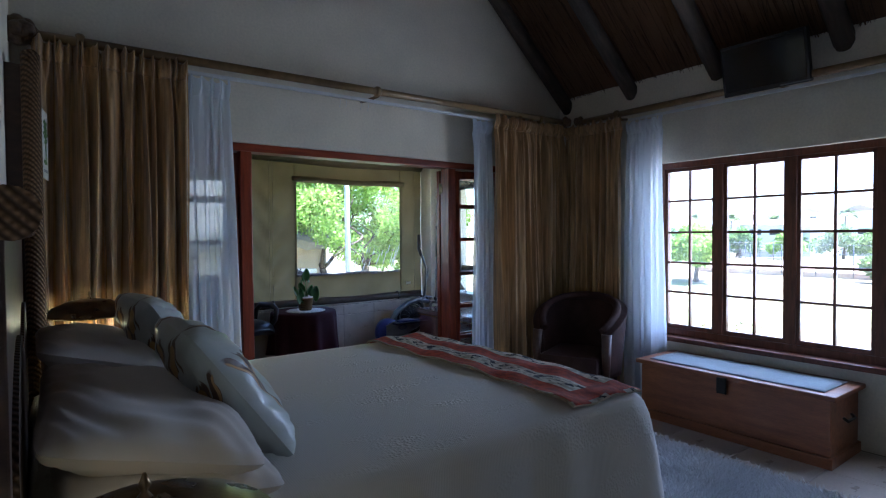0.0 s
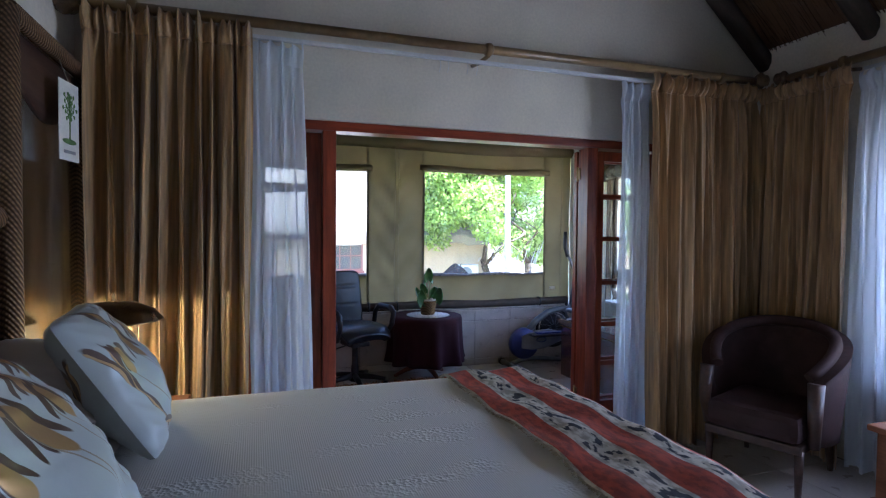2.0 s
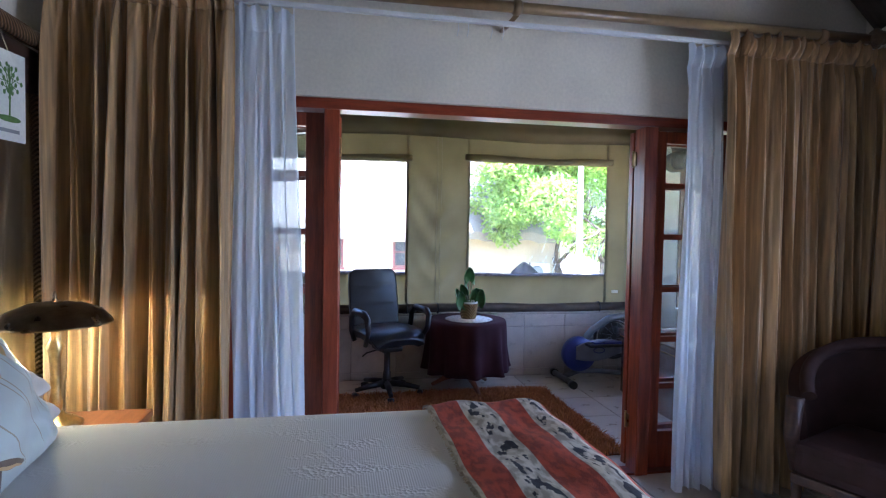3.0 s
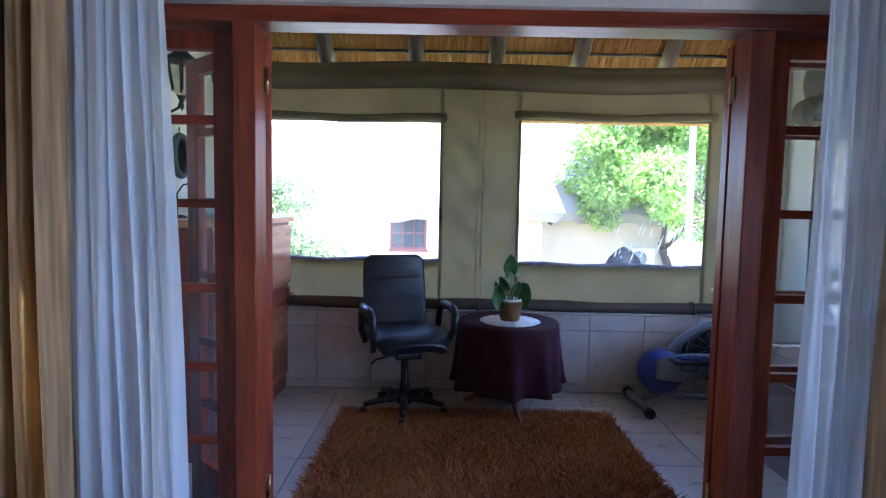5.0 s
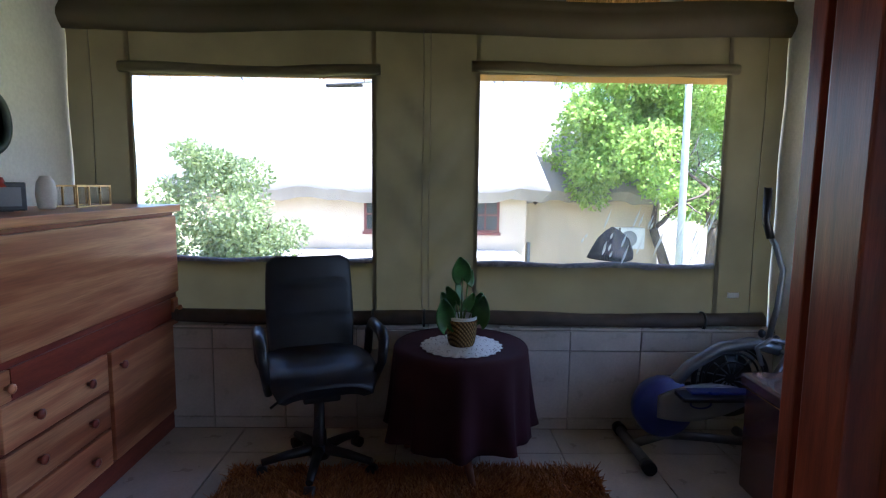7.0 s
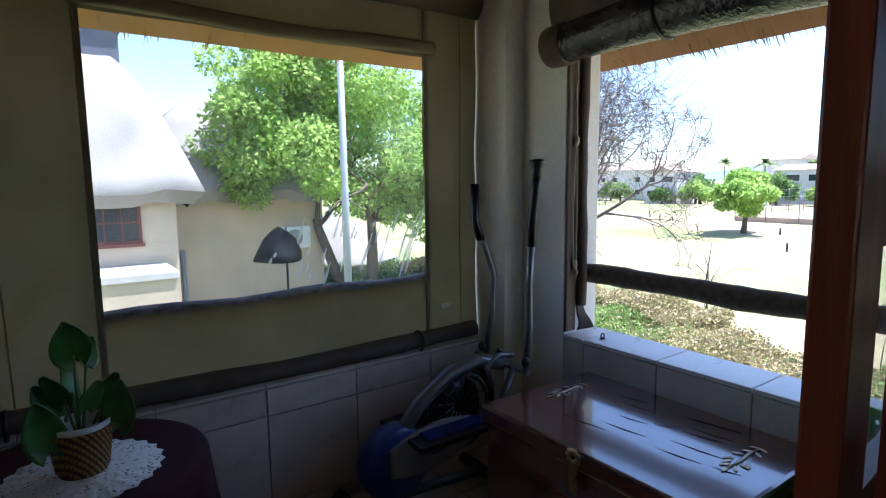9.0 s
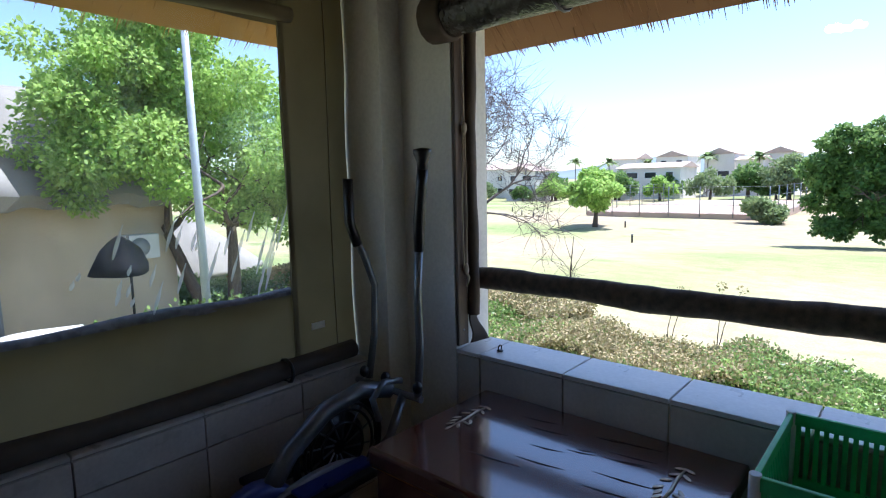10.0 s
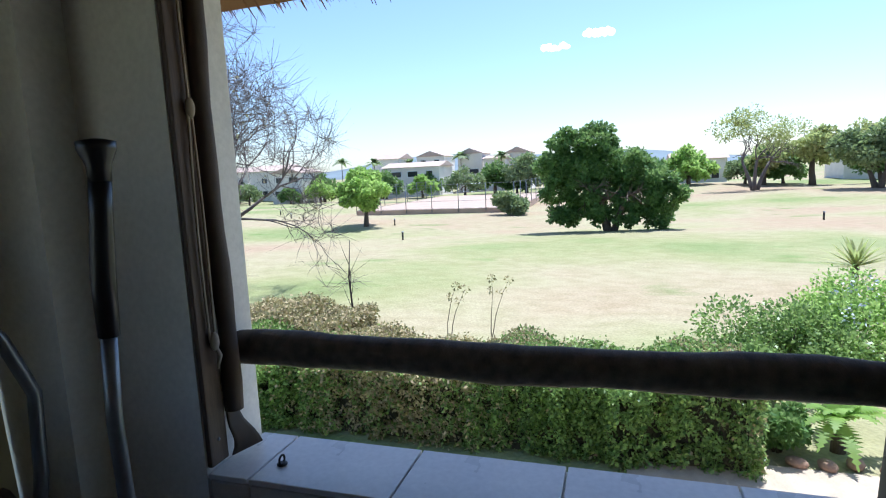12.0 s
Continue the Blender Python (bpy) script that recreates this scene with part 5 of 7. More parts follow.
for y in (0.02, DL - 0.075):
    sup = part("lid_support", boxes((-0.012, y, 0.66, 0.008, y + 0.055, 0.775, 0.003)), DESK, desk)
    part("knob", lathe(bmesh.new(), [(0.008, 0), (0.008, 0.015), (0.018, 0.02), (0.018, 0.03), (0.006, 0.036)], 14), DESK, sup, m=pose(0.008, y + 0.028, 0.715, 0, 90, 0))
for z0, z1 in ((0.48, 0.65), (0.30, 0.465), (0.115, 0.285)):
    dr = part("drawer", boxes((-0.012, 0.02, z0, 0.01, 0.655, z1, 0.004)), DESK, desk)
    for y in (0.18, 0.50):
        part("knob", lathe(bmesh.new(), [(0.008, 0), (0.008, 0.015), (0.02, 0.02), (0.02, 0.03), (0.006, 0.036)], 14), DESK_RED, dr, m=pose(0.01, y, (z0 + z1) / 2, 0, 90, 0))
cup = part("cupboard_door", boxes((-0.012, 0.685, 0.115, 0.01, DL - 0.03, 0.65, 0.004)), DESK, desk)
part("knob", lathe(bmesh.new(), [(0.008, 0), (0.008, 0.015), (0.02, 0.02), (0.02, 0.03), (0.006, 0.036)], 14), DESK_RED, cup, m=pose(0.01, 0.755, 0.57, 0, 90, 0))

DT = 1.322
vase = solo("vase", lathe(bmesh.new(), [(0.03, 0), (0.036, 0.01), (0.042, 0.07), (0.036, 0.12), (0.022, 0.145), (0.02, 0.15), (0.012, 0.148)], 24), CERAMIC, "small white ceramic vase on the writing desk", "vase", at=pose(0.5, 5.53, DT))
gb = thing("glass_box", pose(0.47, 5.83, DT, 0, 0, 8), "brass-edged glass display box on the writing desk", "box")
part("glass_body", boxes((-0.06, -0.18, 0.004, 0.06, 0.18, 0.10)), GLASS, gb)
for x in (-0.06, 0.06):
    for y in (-0.18, -0.06, 0.06, 0.18):
        part("brass_edge", boxes((x - 0.004, y - 0.004, 0, x + 0.004, y + 0.004, 0.108)), BRASS, gb)
    for z in (0.0, 0.1):
        part("brass_edge", boxes((x - 0.004, -0.184, z, x + 0.004, 0.184, z + 0.008)), BRASS, gb)
clock = thing("desk_clock", pose(0.5, 5.28, DT, 0, 0, -50), "small black framed desk clock tilted on its stand", "clock")
part("frame", boxes((-0.012, -0.075, 0.004, 0.012, 0.075, 0.12, 0.004)), PLASTIC_BK, clock)
part("face", boxes((0.012, -0.058, 0.022, 0.015, 0.058, 0.1)), GREY_PL, clock)
part("stand", boxes((-0.06, -0.03, 0, -0.01, 0.03, 0.01)), PLASTIC_BK, clock)
desk_lamp = thing("desk_lamp", (0.4, 5.14, DT), "small desk lamp with a curved neck and red lamp head", "lamp")
part("base", lathe(bmesh.new(), [(0.05, 0), (0.05, 0.012), (0.015, 0.02)], 18), PLASTIC_BK, desk_lamp)
part("neck", tube(bmesh.new(), [(0, 0, 0.01), (0, 0, 0.14), (0.02, 0.03, 0.19), (0.05, 0.08, 0.205), (0.08, 0.12, 0.18), (0.09, 0.135, 0.13)], 0.005, 8), IRON, desk_lamp)
part("lamp_head", lathe(bmesh.new(), [(0.012, 0.14), (0.016, 0.13), (0.028, 0.1), (0.02, 0.102)], 14, (0.09, 0.137, 0)), surface("red_enamel", (0.35, 0.03, 0.015), 0.1, 9, 90, 0.35), desk_lamp)


def oval_mirror(y, z, ry, rz, label):
    t = thing("oval_mirror", (0.165, y, z), label, "mirror", "oval wall mirrors")
    ring = [(0.012, ry * math.cos(a), rz * math.sin(a)) for a in np.linspace(0, 2 * math.pi, 40)]
    part("frame", tube(bmesh.new(), ring, 0.024, 8, cap=False), GREEN_BK, t)
    bm = bmesh.new()
    bm.faces.new([bm.verts.new((0.014, ry * math.cos(a), rz * math.sin(a))) for a in np.linspace(0, 2 * math.pi, 40, endpoint=False)])
    bmesh.ops.solidify(bm, geom=bm.faces[:], thickness=0.006)
    part("glass", bm, MIRROR, t)
    part("hook", bar((0.004, 0, rz), (0.004, 0, rz + 0.06), 0.004, 6), IRON, t)


oval_mirror(5.66, 1.72, 0.095, 0.13, "small oval mirror in a dark green frame on the end wall")
oval_mirror(5.27, 1.60, 0.095, 0.13, "small oval mirror in a dark green frame on the end wall")
lan = thing("wall_lantern", (0.162, 5.34, 2.05), "black iron carriage lantern on a scrolled wall bracket", "wall lamp")
part("back_plate", lathe(bmesh.new(), [(0.05, 0), (0.05, 0.008), (0.02, 0.018)], 16), IRON, lan, m=pose(0, 0, 0.05, 0, 90, 0))
part("arm", tube(bmesh.new(), [(0.01, 0, 0.05), (0.04, 0, -0.06), (0.1, 0, -0.1), (0.16, 0, -0.07), (0.18, 0, 0.0)], 0.009, 8), IRON, lan)
part("cage", lathe(bmesh.new(), [(0.03, 0.0), (0.055, 0.03), (0.085, 0.2), (0.08, 0.205)], 6, (0.18, 0, 0)), pane_glass("lantern_glass", (0.75, 0.74, 0.68), 0.2), lan, "bevelled glass body")
for k in range(6):
    a = 2 * math.pi * k / 6
    part("rib", bar((0.18 + 0.055 * math.cos(a), 0.055 * math.sin(a), 0.03), (0.18 + 0.086 * math.cos(a), 0.086 * math.sin(a), 0.2), 0.006, 6), IRON, lan)
part("roof", lathe(bmesh.new(), [(0.1, 0.2), (0.1, 0.21), (0.05, 0.25), (0.03, 0.27), (0.012, 0.29), (0.018, 0.31), (0.003, 0.34)], 12, (0.18, 0, 0)), IRON, lan)
part("drop_finial", lathe(bmesh.new(), [(0.03, 0.0), (0.02, -0.02), (0.008, -0.04), (0.014, -0.06), (0.002, -0.09)], 12, (0.18, 0, 0)), IRON, lan)

fr_ = thing("bar_fridge", (0.46, 4.46, 0), "small pale blue enamelled bar fridge beside the desk", "fridge")
part("body", boxes((-0.28, -0.21, 0.03, 0.10, 0.27, 0.84, 0.015)), WHITE_ENAMEL, fr_)
part("door", boxes((0.105, -0.21, 0.05, 0.14, 0.27, 0.83, 0.012)), WHITE_ENAMEL, fr_)
part("worktop", boxes((-0.285, -0.215, 0.84, 0.145, 0.275, 0.862, 0.004)), PLASTIC_BK, fr_)
part("handle", boxes((0.14, 0.2, 0.5, 0.165, 0.225, 0.75, 0.006)), GREY_PL, fr_)
for x in (-0.22, 0.06):
    for y in (-0.16, 0.22):
        part("foot", bar((x, y, 0), (x, y, 0.03), 0.02, 8), PLASTIC_BK, fr_)

tw = thing("folded_towels", pose(0.44, 4.62, 0.863, 0, 0, 8), "stack of folded tan striped towels on the bar fridge", "towels")
for k in range(5):
    h = 0.068
    part("towel", boxes((-0.13 + 0.006 * (k % 2), -0.1, k * h, 0.13 - 0.008 * (k % 3), 0.1, k * h + h - 0.004, 0.025)), TOWEL, tw)
    part("stripe", boxes((-0.125, -0.1022, k * h + 0.028, 0.125, 0.1, k * h + 0.036)), CHESTCLOTH, tw)

# ---- sunroom: office chair ----
oc = thing("office_chair", pose(1.68, 5.70, 0, 0, 0, 20), "black leather swivel office chair with padded back and armrests", "chair")
part("gas_column", lathe(bmesh.new(), [(0.04, 0.08), (0.034, 0.2), (0.028, 0.21), (0.026, 0.40)], 16), PLASTIC_BK, oc)
part("hub", lathe(bmesh.new(), [(0.05, 0.06), (0.055, 0.09), (0.045, 0.13)], 16), PLASTIC_BK, oc)
for k in range(5):
    a = radians(90 + 72 * k + 18)
    c, s = math.cos(a), math.sin(a)
    lg = part("base_leg", tube(bmesh.new(), [(0.03 * c, 0.03 * s, 0.105), (0.16 * c, 0.16 * s, 0.095), (0.285 * c, 0.285 * s, 0.075)], [0.03, 0.024, 0.018], 8), PLASTIC_BK, oc)
    part("castor", bar((0.285 * c - 0.024 * s, 0.285 * s + 0.024 * c, 0.028), (0.285 * c + 0.024 * s, 0.285 * s - 0.024 * c, 0.028), 0.028, 14), PLASTIC_BK, lg)
part("mechanism", boxes((-0.09, -0.12, 0.39, 0.09, 0.12, 0.43, 0.01)), PLASTIC_BK, oc)
part("lever", tube(bmesh.new(), [(-0.08, 0, 0.40), (-0.2, -0.02, 0.385), (-0.24, -0.03, 0.36)], 0.007, 8), PLASTIC_BK, oc)
part("seat", sheet(lambda u, v: ((2 * u - 1) * 0.24 * (1 - 0.24 * max(0, (0.4 - v) / 0.4) ** 2.5 - 0.1 * max(0, (v - 0.8) / 0.2) ** 2), -0.25 + 0.50 * v + 0.03 * (2 * u - 1) ** 2 * max(0, 1 - 3 * v), 0.495 + 0.03 * (1 - (2 * u - 1) ** 4) - 0.045 * max(0, (0.22 - v) / 0.22) ** 2 - 0.01 * math.cos(6.28 * v)), 26, 26, -0.07), LEATHER_BK, oc, "padded leather seat")


def back_at(u, v):
    w = 0.222 + 0.012 * math.sin(math.pi * v) - 0.05 * max(0, (v - 0.92) / 0.08) ** 2 - 0.02 * max(0, (0.1 - v) / 0.1) ** 2
    groove = 0.007 * (math.exp(-((v - 0.42) / 0.03) ** 2) + math.exp(-((v - 0.74) / 0.03) ** 2)) * (1 if abs(2 * u - 1) < 0.7 else 0.3)
    return ((2 * u - 1) * w, 0.235 + 0.10 * v - 0.03 * (1 - (2 * u - 1) ** 2) + groove, 0.50 + 0.56 * v)


part("backrest", sheet(back_at, 24, 40, 0.07), LEATHER_BK, oc, "padded stitched leather backrest")
for sx in (-1, 1):
    part("armrest", tube(bmesh.new(), [(sx * 0.25, 0.12, 0.47), (sx * 0.28, 0.12, 0.56), (sx * 0.285, 0.1, 0.68), (sx * 0.285, 0.02, 0.735), (sx * 0.285, -0.16, 0.735), (sx * 0.28, -0.22, 0.70), (sx * 0.27, -0.22, 0.6), (sx * 0.25, -0.12, 0.47)], [0.02, 0.022, 0.024, 0.03, 0.03, 0.026, 0.022, 0.02], 10), PLASTIC_BK, oc)

# ---- sunroom: round table, doily, plant ----
tb = thing("round_table", (2.40, 5.80, 0), "small round table hidden under a long maroon cloth", "table")
part("tabletop", lathe(bmesh.new(), [(0.332, 0.60), (0.337, 0.61), (0.332, 0.625)], 40), PINE, tb)
part("column", lathe(bmesh.new(), [(0.05, 0.1), (0.03, 0.2), (0.04, 0.4), (0.06, 0.6)], 16), PINE, tb)
for k in range(3):
    a = radians(40 + 120 * k)
    part("foot", tube(bmesh.new(), [(0.03 * math.cos(a), 0.03 * math.sin(a), 0.14), (0.2 * math.cos(a), 0.2 * math.sin(a), 0.08), (0.31 * math.cos(a), 0.31 * math.sin(a), 0.016)], [0.03, 0.022, 0.016], 8), PINE, tb)


def drape(a, i):
    k = max(0.0, (i - 4) / 7)
    return 1 + k * (0.075 * math.sin(11 * a) + 0.05 * math.sin(7 * a + 1.2) + 0.03 * math.sin(19 * a + 0.5))


solo("tablecloth", lathe(bmesh.new(), [(0.02, 0.634), (0.2, 0.634), (0.31, 0.634), (0.342, 0.63), (0.35, 0.615), (0.354, 0.58), (0.358, 0.5), (0.362, 0.42), (0.367, 0.35), (0.372, 0.28), (0.377, 0.225), (0.382, 0.185)], 110, ripple=drape), MAROON,
     "maroon cloth falling in folds over the round table", "tablecloth", at=pose(2.40, 5.80, 0))
solo("doily", lathe(bmesh.new(), [(0.01, 0.0), (0.09, 0.001), (0.13, 0.004), (0.17, 0.001), (0.205, 0.002), (0.205, 0.005), (0.01, 0.006)], 96, ripple=lambda a, i: 1 + (0.035 * math.sin(24 * a) if i in (4, 5) else 0)), LACE,
     "round white crocheted doily on the maroon cloth", "doily", at=pose(2.40, 5.74, 0.636))
pot = thing("potted_plant", (2.40, 5.75, 0.643), "heart-leaved house plant in a woven straw basket", "plant")
part("basket", lathe(bmesh.new(), [(0.062, 0), (0.07, 0.02), (0.082, 0.12), (0.086, 0.135), (0.078, 0.135), (0.07, 0.11), (0.02, 0.105)], 28, ripple=lambda a, i: 1 + 0.012 * math.sin(26 * a)), BASKET, pot, "woven straw basket")
part("liner", lathe(bmesh.new(), [(0.076, 0.11), (0.08, 0.15), (0.074, 0.152), (0.06, 0.12)], 24), WHITE_PL, pot)


def paddle(size, fat):
    """A thick upright oval leaf, folded a little along its midrib."""
    def at(u, v):
        a = 2 * u - 1
        w = size * fat * math.sin(math.pi * (0.06 + 0.92 * v)) ** 0.6 * (1.12 - 0.4 * v)
        return (a * w, -0.16 * size * a * a * 0.6 + 0.06 * size * math.sin(3 * v), size * (v - 0.10 * abs(a) * (1 - v) * 1.6))
    return sheet(at, 10, 14, 0.003)


for dx, dy, dz, size, fat, tx, ty, yaw in ((-0.075, -0.06, 0.055, 0.155, 0.34, 6, -10, 12), (0.09, -0.03, 0.07, 0.15, 0.33, 4, 9, -22), (0.0, -0.01, 0.29, 0.135, 0.4, 22, -12, 10), (0.03, 0.0, 0.27, 0.09, 0.42, -30, 35, 30),
                                           (-0.03, -0.02, 0.17, 0.1, 0.36, 14, -22, -30), (0.02, -0.035, 0.15, 0.09, 0.36, 20, 14, 24), (-0.01, 0.03, 0.17, 0.12, 0.34, -12, 4, 60), (-0.055, 0.055, 0.1, 0.12, 0.36, -22, -14, 40), (0.06, 0.06, 0.1, 0.12, 0.36, -20, 16, -50)):
    part("leaf", paddle(size, fat), LEAF_POT, pot, m=pose(dx, dy, dz + 0.045, tx, ty, yaw))
    part("stem", tube(bmesh.new(), [(dx * 0.15, dy * 0.15, 0.10), (dx * 0.6, dy * 0.6, 0.10 + max(0, dz - 0.06) * 0.5), (dx, dy, dz + 0.06)], 0.004, 6), STEM, pot)

# ---- sunroom: trunk, crates, exercise machine ----
tr = thing("storage_trunk", (4.075, 5.07, 0), "dark varnished wooden trunk with leafy brass strap hinges", "trunk")
part("body", boxes((-0.305, -0.48, 0.0, 0.32, 0.48, 0.50, 0.008)), TRUNKWOOD, tr)
part("lid", boxes((-0.325, -0.5, 0.506, 0.335, 0.5, 0.57, 0.014)), TRUNKWOOD, tr, "scratched dark varnished lid")
part("rim_strip", boxes((-0.315, -0.49, 0.50, 0.325, 0.49, 0.507)), BRASS, tr)


def leafy_hinge():
    bm = bmesh.new()
    tube(bm, [(0.13, 0, 0), (0.05, 0.004, 0.003), (-0.03, -0.004, 0.003), (-0.13, 0, 0)], [0.004, 0.006, 0.006, 0.004], 6)
    for x, y, a in ((-0.04, 0.04, 40), (-0.04, -0.04, -40), (0.02, 0.035, 60), (-0.1, 0.022, 30), (-0.1, -0.022, -30), (0.12, 0.016, 70), (0.12, -0.016, -70), (0.07, 0.022, 50), (0.07, -0.022, -50), (-0.14, 0.0, 0), (-0.07, 0.03, 20), (-0.06, -0.034, -75)):
        r = bmesh.ops.create_uvsphere(bm, u_segments=8, v_segments=5, radius=1, matrix=pose(x, y, 0.002, 0, 0, 180 - a) @ Matrix.Diagonal((0.024, 0.0085, 0.0025, 1)))
    return bm


for y in (0.38, -0.36):
    part("strap_hinge", leafy_hinge(), OLDBRASS, tr, "leaf-shaped brass strap hinge", m=pose(0.07, y, 0.5715) @ Matrix.Diagonal((0.85, 0.8, 0.7, 1)))
lt = bmesh.new()
for k in range(7):
    a = k * 0.9
    ball(lt, (-0.33 - 0.004, 0.02 * math.cos(a), 0.55 + 0.02 * math.sin(a)), 0.006, 0.015, 0.012, 8, 5)
box(lt, -0.335, -0.015, 0.42, -0.325, 0.015, 0.53)
part("latch", lt, BRASS, tr, "pierced brass latch")
rs = np.random.default_rng(21)
for k in range(15):
    x, y, L = rs.uniform(-0.15, 0.25), rs.uniform(-0.42, 0.3), rs.uniform(0.06, 0.2)
    part("scratch", tube(bmesh.new(), [(x, y, 0.5700), (x - 0.015, y + L * 0.5, 0.5702), (x - 0.02, y + L, 0.5700)], [0.0008, 0.0028, 0.0006], 5), PLASTIC_BK, tr)


SLAT_X = mesh_of("floor_slat", boxes((-0.21, -0.006, -0.003, 0.21, 0.006, 0.003)), GREEN_PL)
SLAT_Y = mesh_of("floor_slat", boxes((-0.005, -0.155, -0.003, 0.005, 0.155, 0.003)), GREEN_PL)
BAR_C = mesh_of("side_bar", boxes((-0.006, -0.003, 0.06, 0.006, 0.003, 0.216)), GREEN_PL)


def crate(z):
    t = thing("plastic_crate", (4.19, 4.31, z), "green slotted plastic crate with white corner posts", "crate", "stacked crates")
    X, Y, H = 0.22, 0.165, 0.25
    for k in range(11):
        part("floor_slat", SLAT_X, GREEN_PL, t, m=pose(0, -Y + 0.018 + k * 0.03, 0.011))
    for k in range(14):
        part("floor_slat", SLAT_Y, GREEN_PL, t, m=pose(-X + 0.017 + k * 0.032, 0, 0.009))
    for s in (-1, 1):
        part("side_panel", boxes((-X, s * Y - 0.004, 0.0, X, s * Y + 0.004, 0.06)), GREEN_PL, t)
        part("rim", boxes((-X, s * Y - 0.007, H - 0.035, X, s * Y + 0.007, H, 0.003)), GREEN_PL, t)
        part("end_panel", boxes((s * X - 0.004, -Y, 0.0, s * X + 0.004, Y, 0.06)), GREEN_PL, t)
        part("rim", boxes((s * X - 0.007, -Y, H - 0.035, s * X + 0.007, Y, H, 0.003)), GREEN_PL, t)
        for k in range(19):
            part("side_bar", BAR_C, GREEN_PL, t, m=pose(-X + 0.026 + k * 0.022, s * Y, 0))
        for k in range(14):
            part("side_bar", BAR_C, GREEN_PL, t, m=pose(s * X, -Y + 0.024 + k * 0.022, 0, 0, 0, 90))
    for x in (-X, X):
        for y in (-Y, Y):
            part("corner_post", bar((x, y, 0), (x, y, H + 0.004), 0.014, 10), WHITE_PL, t)


for z in (0.0, 0.256, 0.512):
    crate(z)

ex = thing("exercise_machine", (0.02, 0.03, 0), "blue and grey elliptical exercise machine with tall arm bars", "exercise machine")
part("rear_foot", tube(bmesh.new(), [(3.33, 6.04, 0.045), (3.34, 5.62, 0.045)], 0.028, 12), STEEL, ex)
for y in (6.05, 5.61):
    part("foot_cap", bar((3.335, y - 0.03, 0.042), (3.335, y + 0.03, 0.042), 0.036, 12), PLASTIC_BK, ex)
part("base_tube", tube(bmesh.new(), [(3.34, 5.83, 0.06), (3.5, 5.83, 0.11), (3.7, 5.83, 0.10), (4.0, 5.85, 0.06)], 0.024, 10), STEEL, ex)
part("front_foot", tube(bmesh.new(), [(4.02, 6.04, 0.04), (4.02, 5.62, 0.04)], 0.028, 12), STEEL, ex)
part("wheel_cover", lathe(bmesh.new(), [(0.02, -0.05), (0.15, -0.05), (0.165, -0.03), (0.165, 0.03), (0.15, 0.05), (0.02, 0.05)], 32), BLUE_PL, ex, "blue plastic flywheel cover", m=pose(3.49, 5.84, 0.27, 90, 0, 0))
part("side_shroud", sheet(lambda u, v: (3.44 + 0.46 * u, 5.775, 0.29 + 0.05 * u + (v - 0.5) * 0.2 * math.sin(math.pi * (0.16 + 0.74 * u)) ** 0.7), 18, 8, 0.02), GREY_PL, ex, "grey plastic shroud")
bm = bmesh.new()
tube(bm, [(3.66 + 0.055 * math.cos(a), 5.762, 0.315 + 0.026 * math.sin(a)) for a in np.linspace(0, 6.28, 20)], 0.005, 6)
part("oval_badge", bm, BLUE_PL, ex)
fl = bmesh.new()
tube(fl, [(3.86 + 0.2 * math.cos(a), 5.86, 0.42 + 0.2 * math.sin(a)) for a in np.linspace(0, 6.2832, 40)], 0.016, 8, cap=False)
for k in range(12):
    a = k * math.pi / 6
    part("spoke", bar((3.86 + 0.03 * math.cos(a), 5.86, 0.42 + 0.03 * math.sin(a)), (3.86 + 0.19 * math.cos(a + 0.3), 5.86, 0.42 + 0.19 * math.sin(a + 0.3)), 0.004, 6), STEEL, ex)
for r in (0.10, 0.15, 0.175):
    tube(fl, [(3.86 + r * math.cos(a), 5.84, 0.42 + r * math.sin(a)) for a in np.linspace(0, 6.2832, 36)], 0.006, 6, cap=False)
part("belt_drum", lathe(bmesh.new(), [(0.02, -0.03), (0.13, -0.03), (0.14, 0.0), (0.13, 0.03), (0.02, 0.03)], 28), PLASTIC_BK, ex, "black drive drum", m=pose(3.86, 5.90, 0.42, 90, 0, 0))
part("front_panel", boxes((3.58, 5.70, 0.385, 3.90, 5.775, 0.40, 0.006)), BLUE_PL, ex, "blue tread strip")
part("flywheel_guard", fl, PLASTIC_BK, ex, "black wheel guard ring")
part("arched_frame", tube(bmesh.new(), [(3.5, 5.83, 0.36), (3.62, 5.83, 0.5), (3.78, 5.83, 0.60), (3.95, 5.83, 0.63), (4.08, 5.8, 0.60)], 0.034, 10), STEEL, ex, "curved grey steel frame")
for y, s in ((5.72, 1), (5.96, -1)):
    part("pedal", boxes((3.52, y - 0.06, 0.36, 3.88, y + 0.06, 0.385, 0.008)), PLASTIC_BK, ex)
    part("pedal_arm", tube(bmesh.new(), [(3.86, y, 0.37), (4.0, y, 0.45), (4.08, y, 0.60)], 0.018, 8), STEEL, ex)
part("handlebar", tube(bmesh.new(), [(4.08, 5.64, 0.60), (4.10, 5.64, 0.8), (4.10, 5.645, 1.0), (4.10, 5.63, 1.2)], 0.016, 10), STEEL, ex, "upright grey arm bar")
hb = part("grip", tube(bmesh.new(), [(4.10, 5.63, 1.18), (4.10, 5.625, 1.3), (4.10, 5.61, 1.42), (4.10, 5.60, 1.50)], [0.02, 0.023, 0.021, 0.02], 12), PLASTIC_BK, ex, "black foam grip")
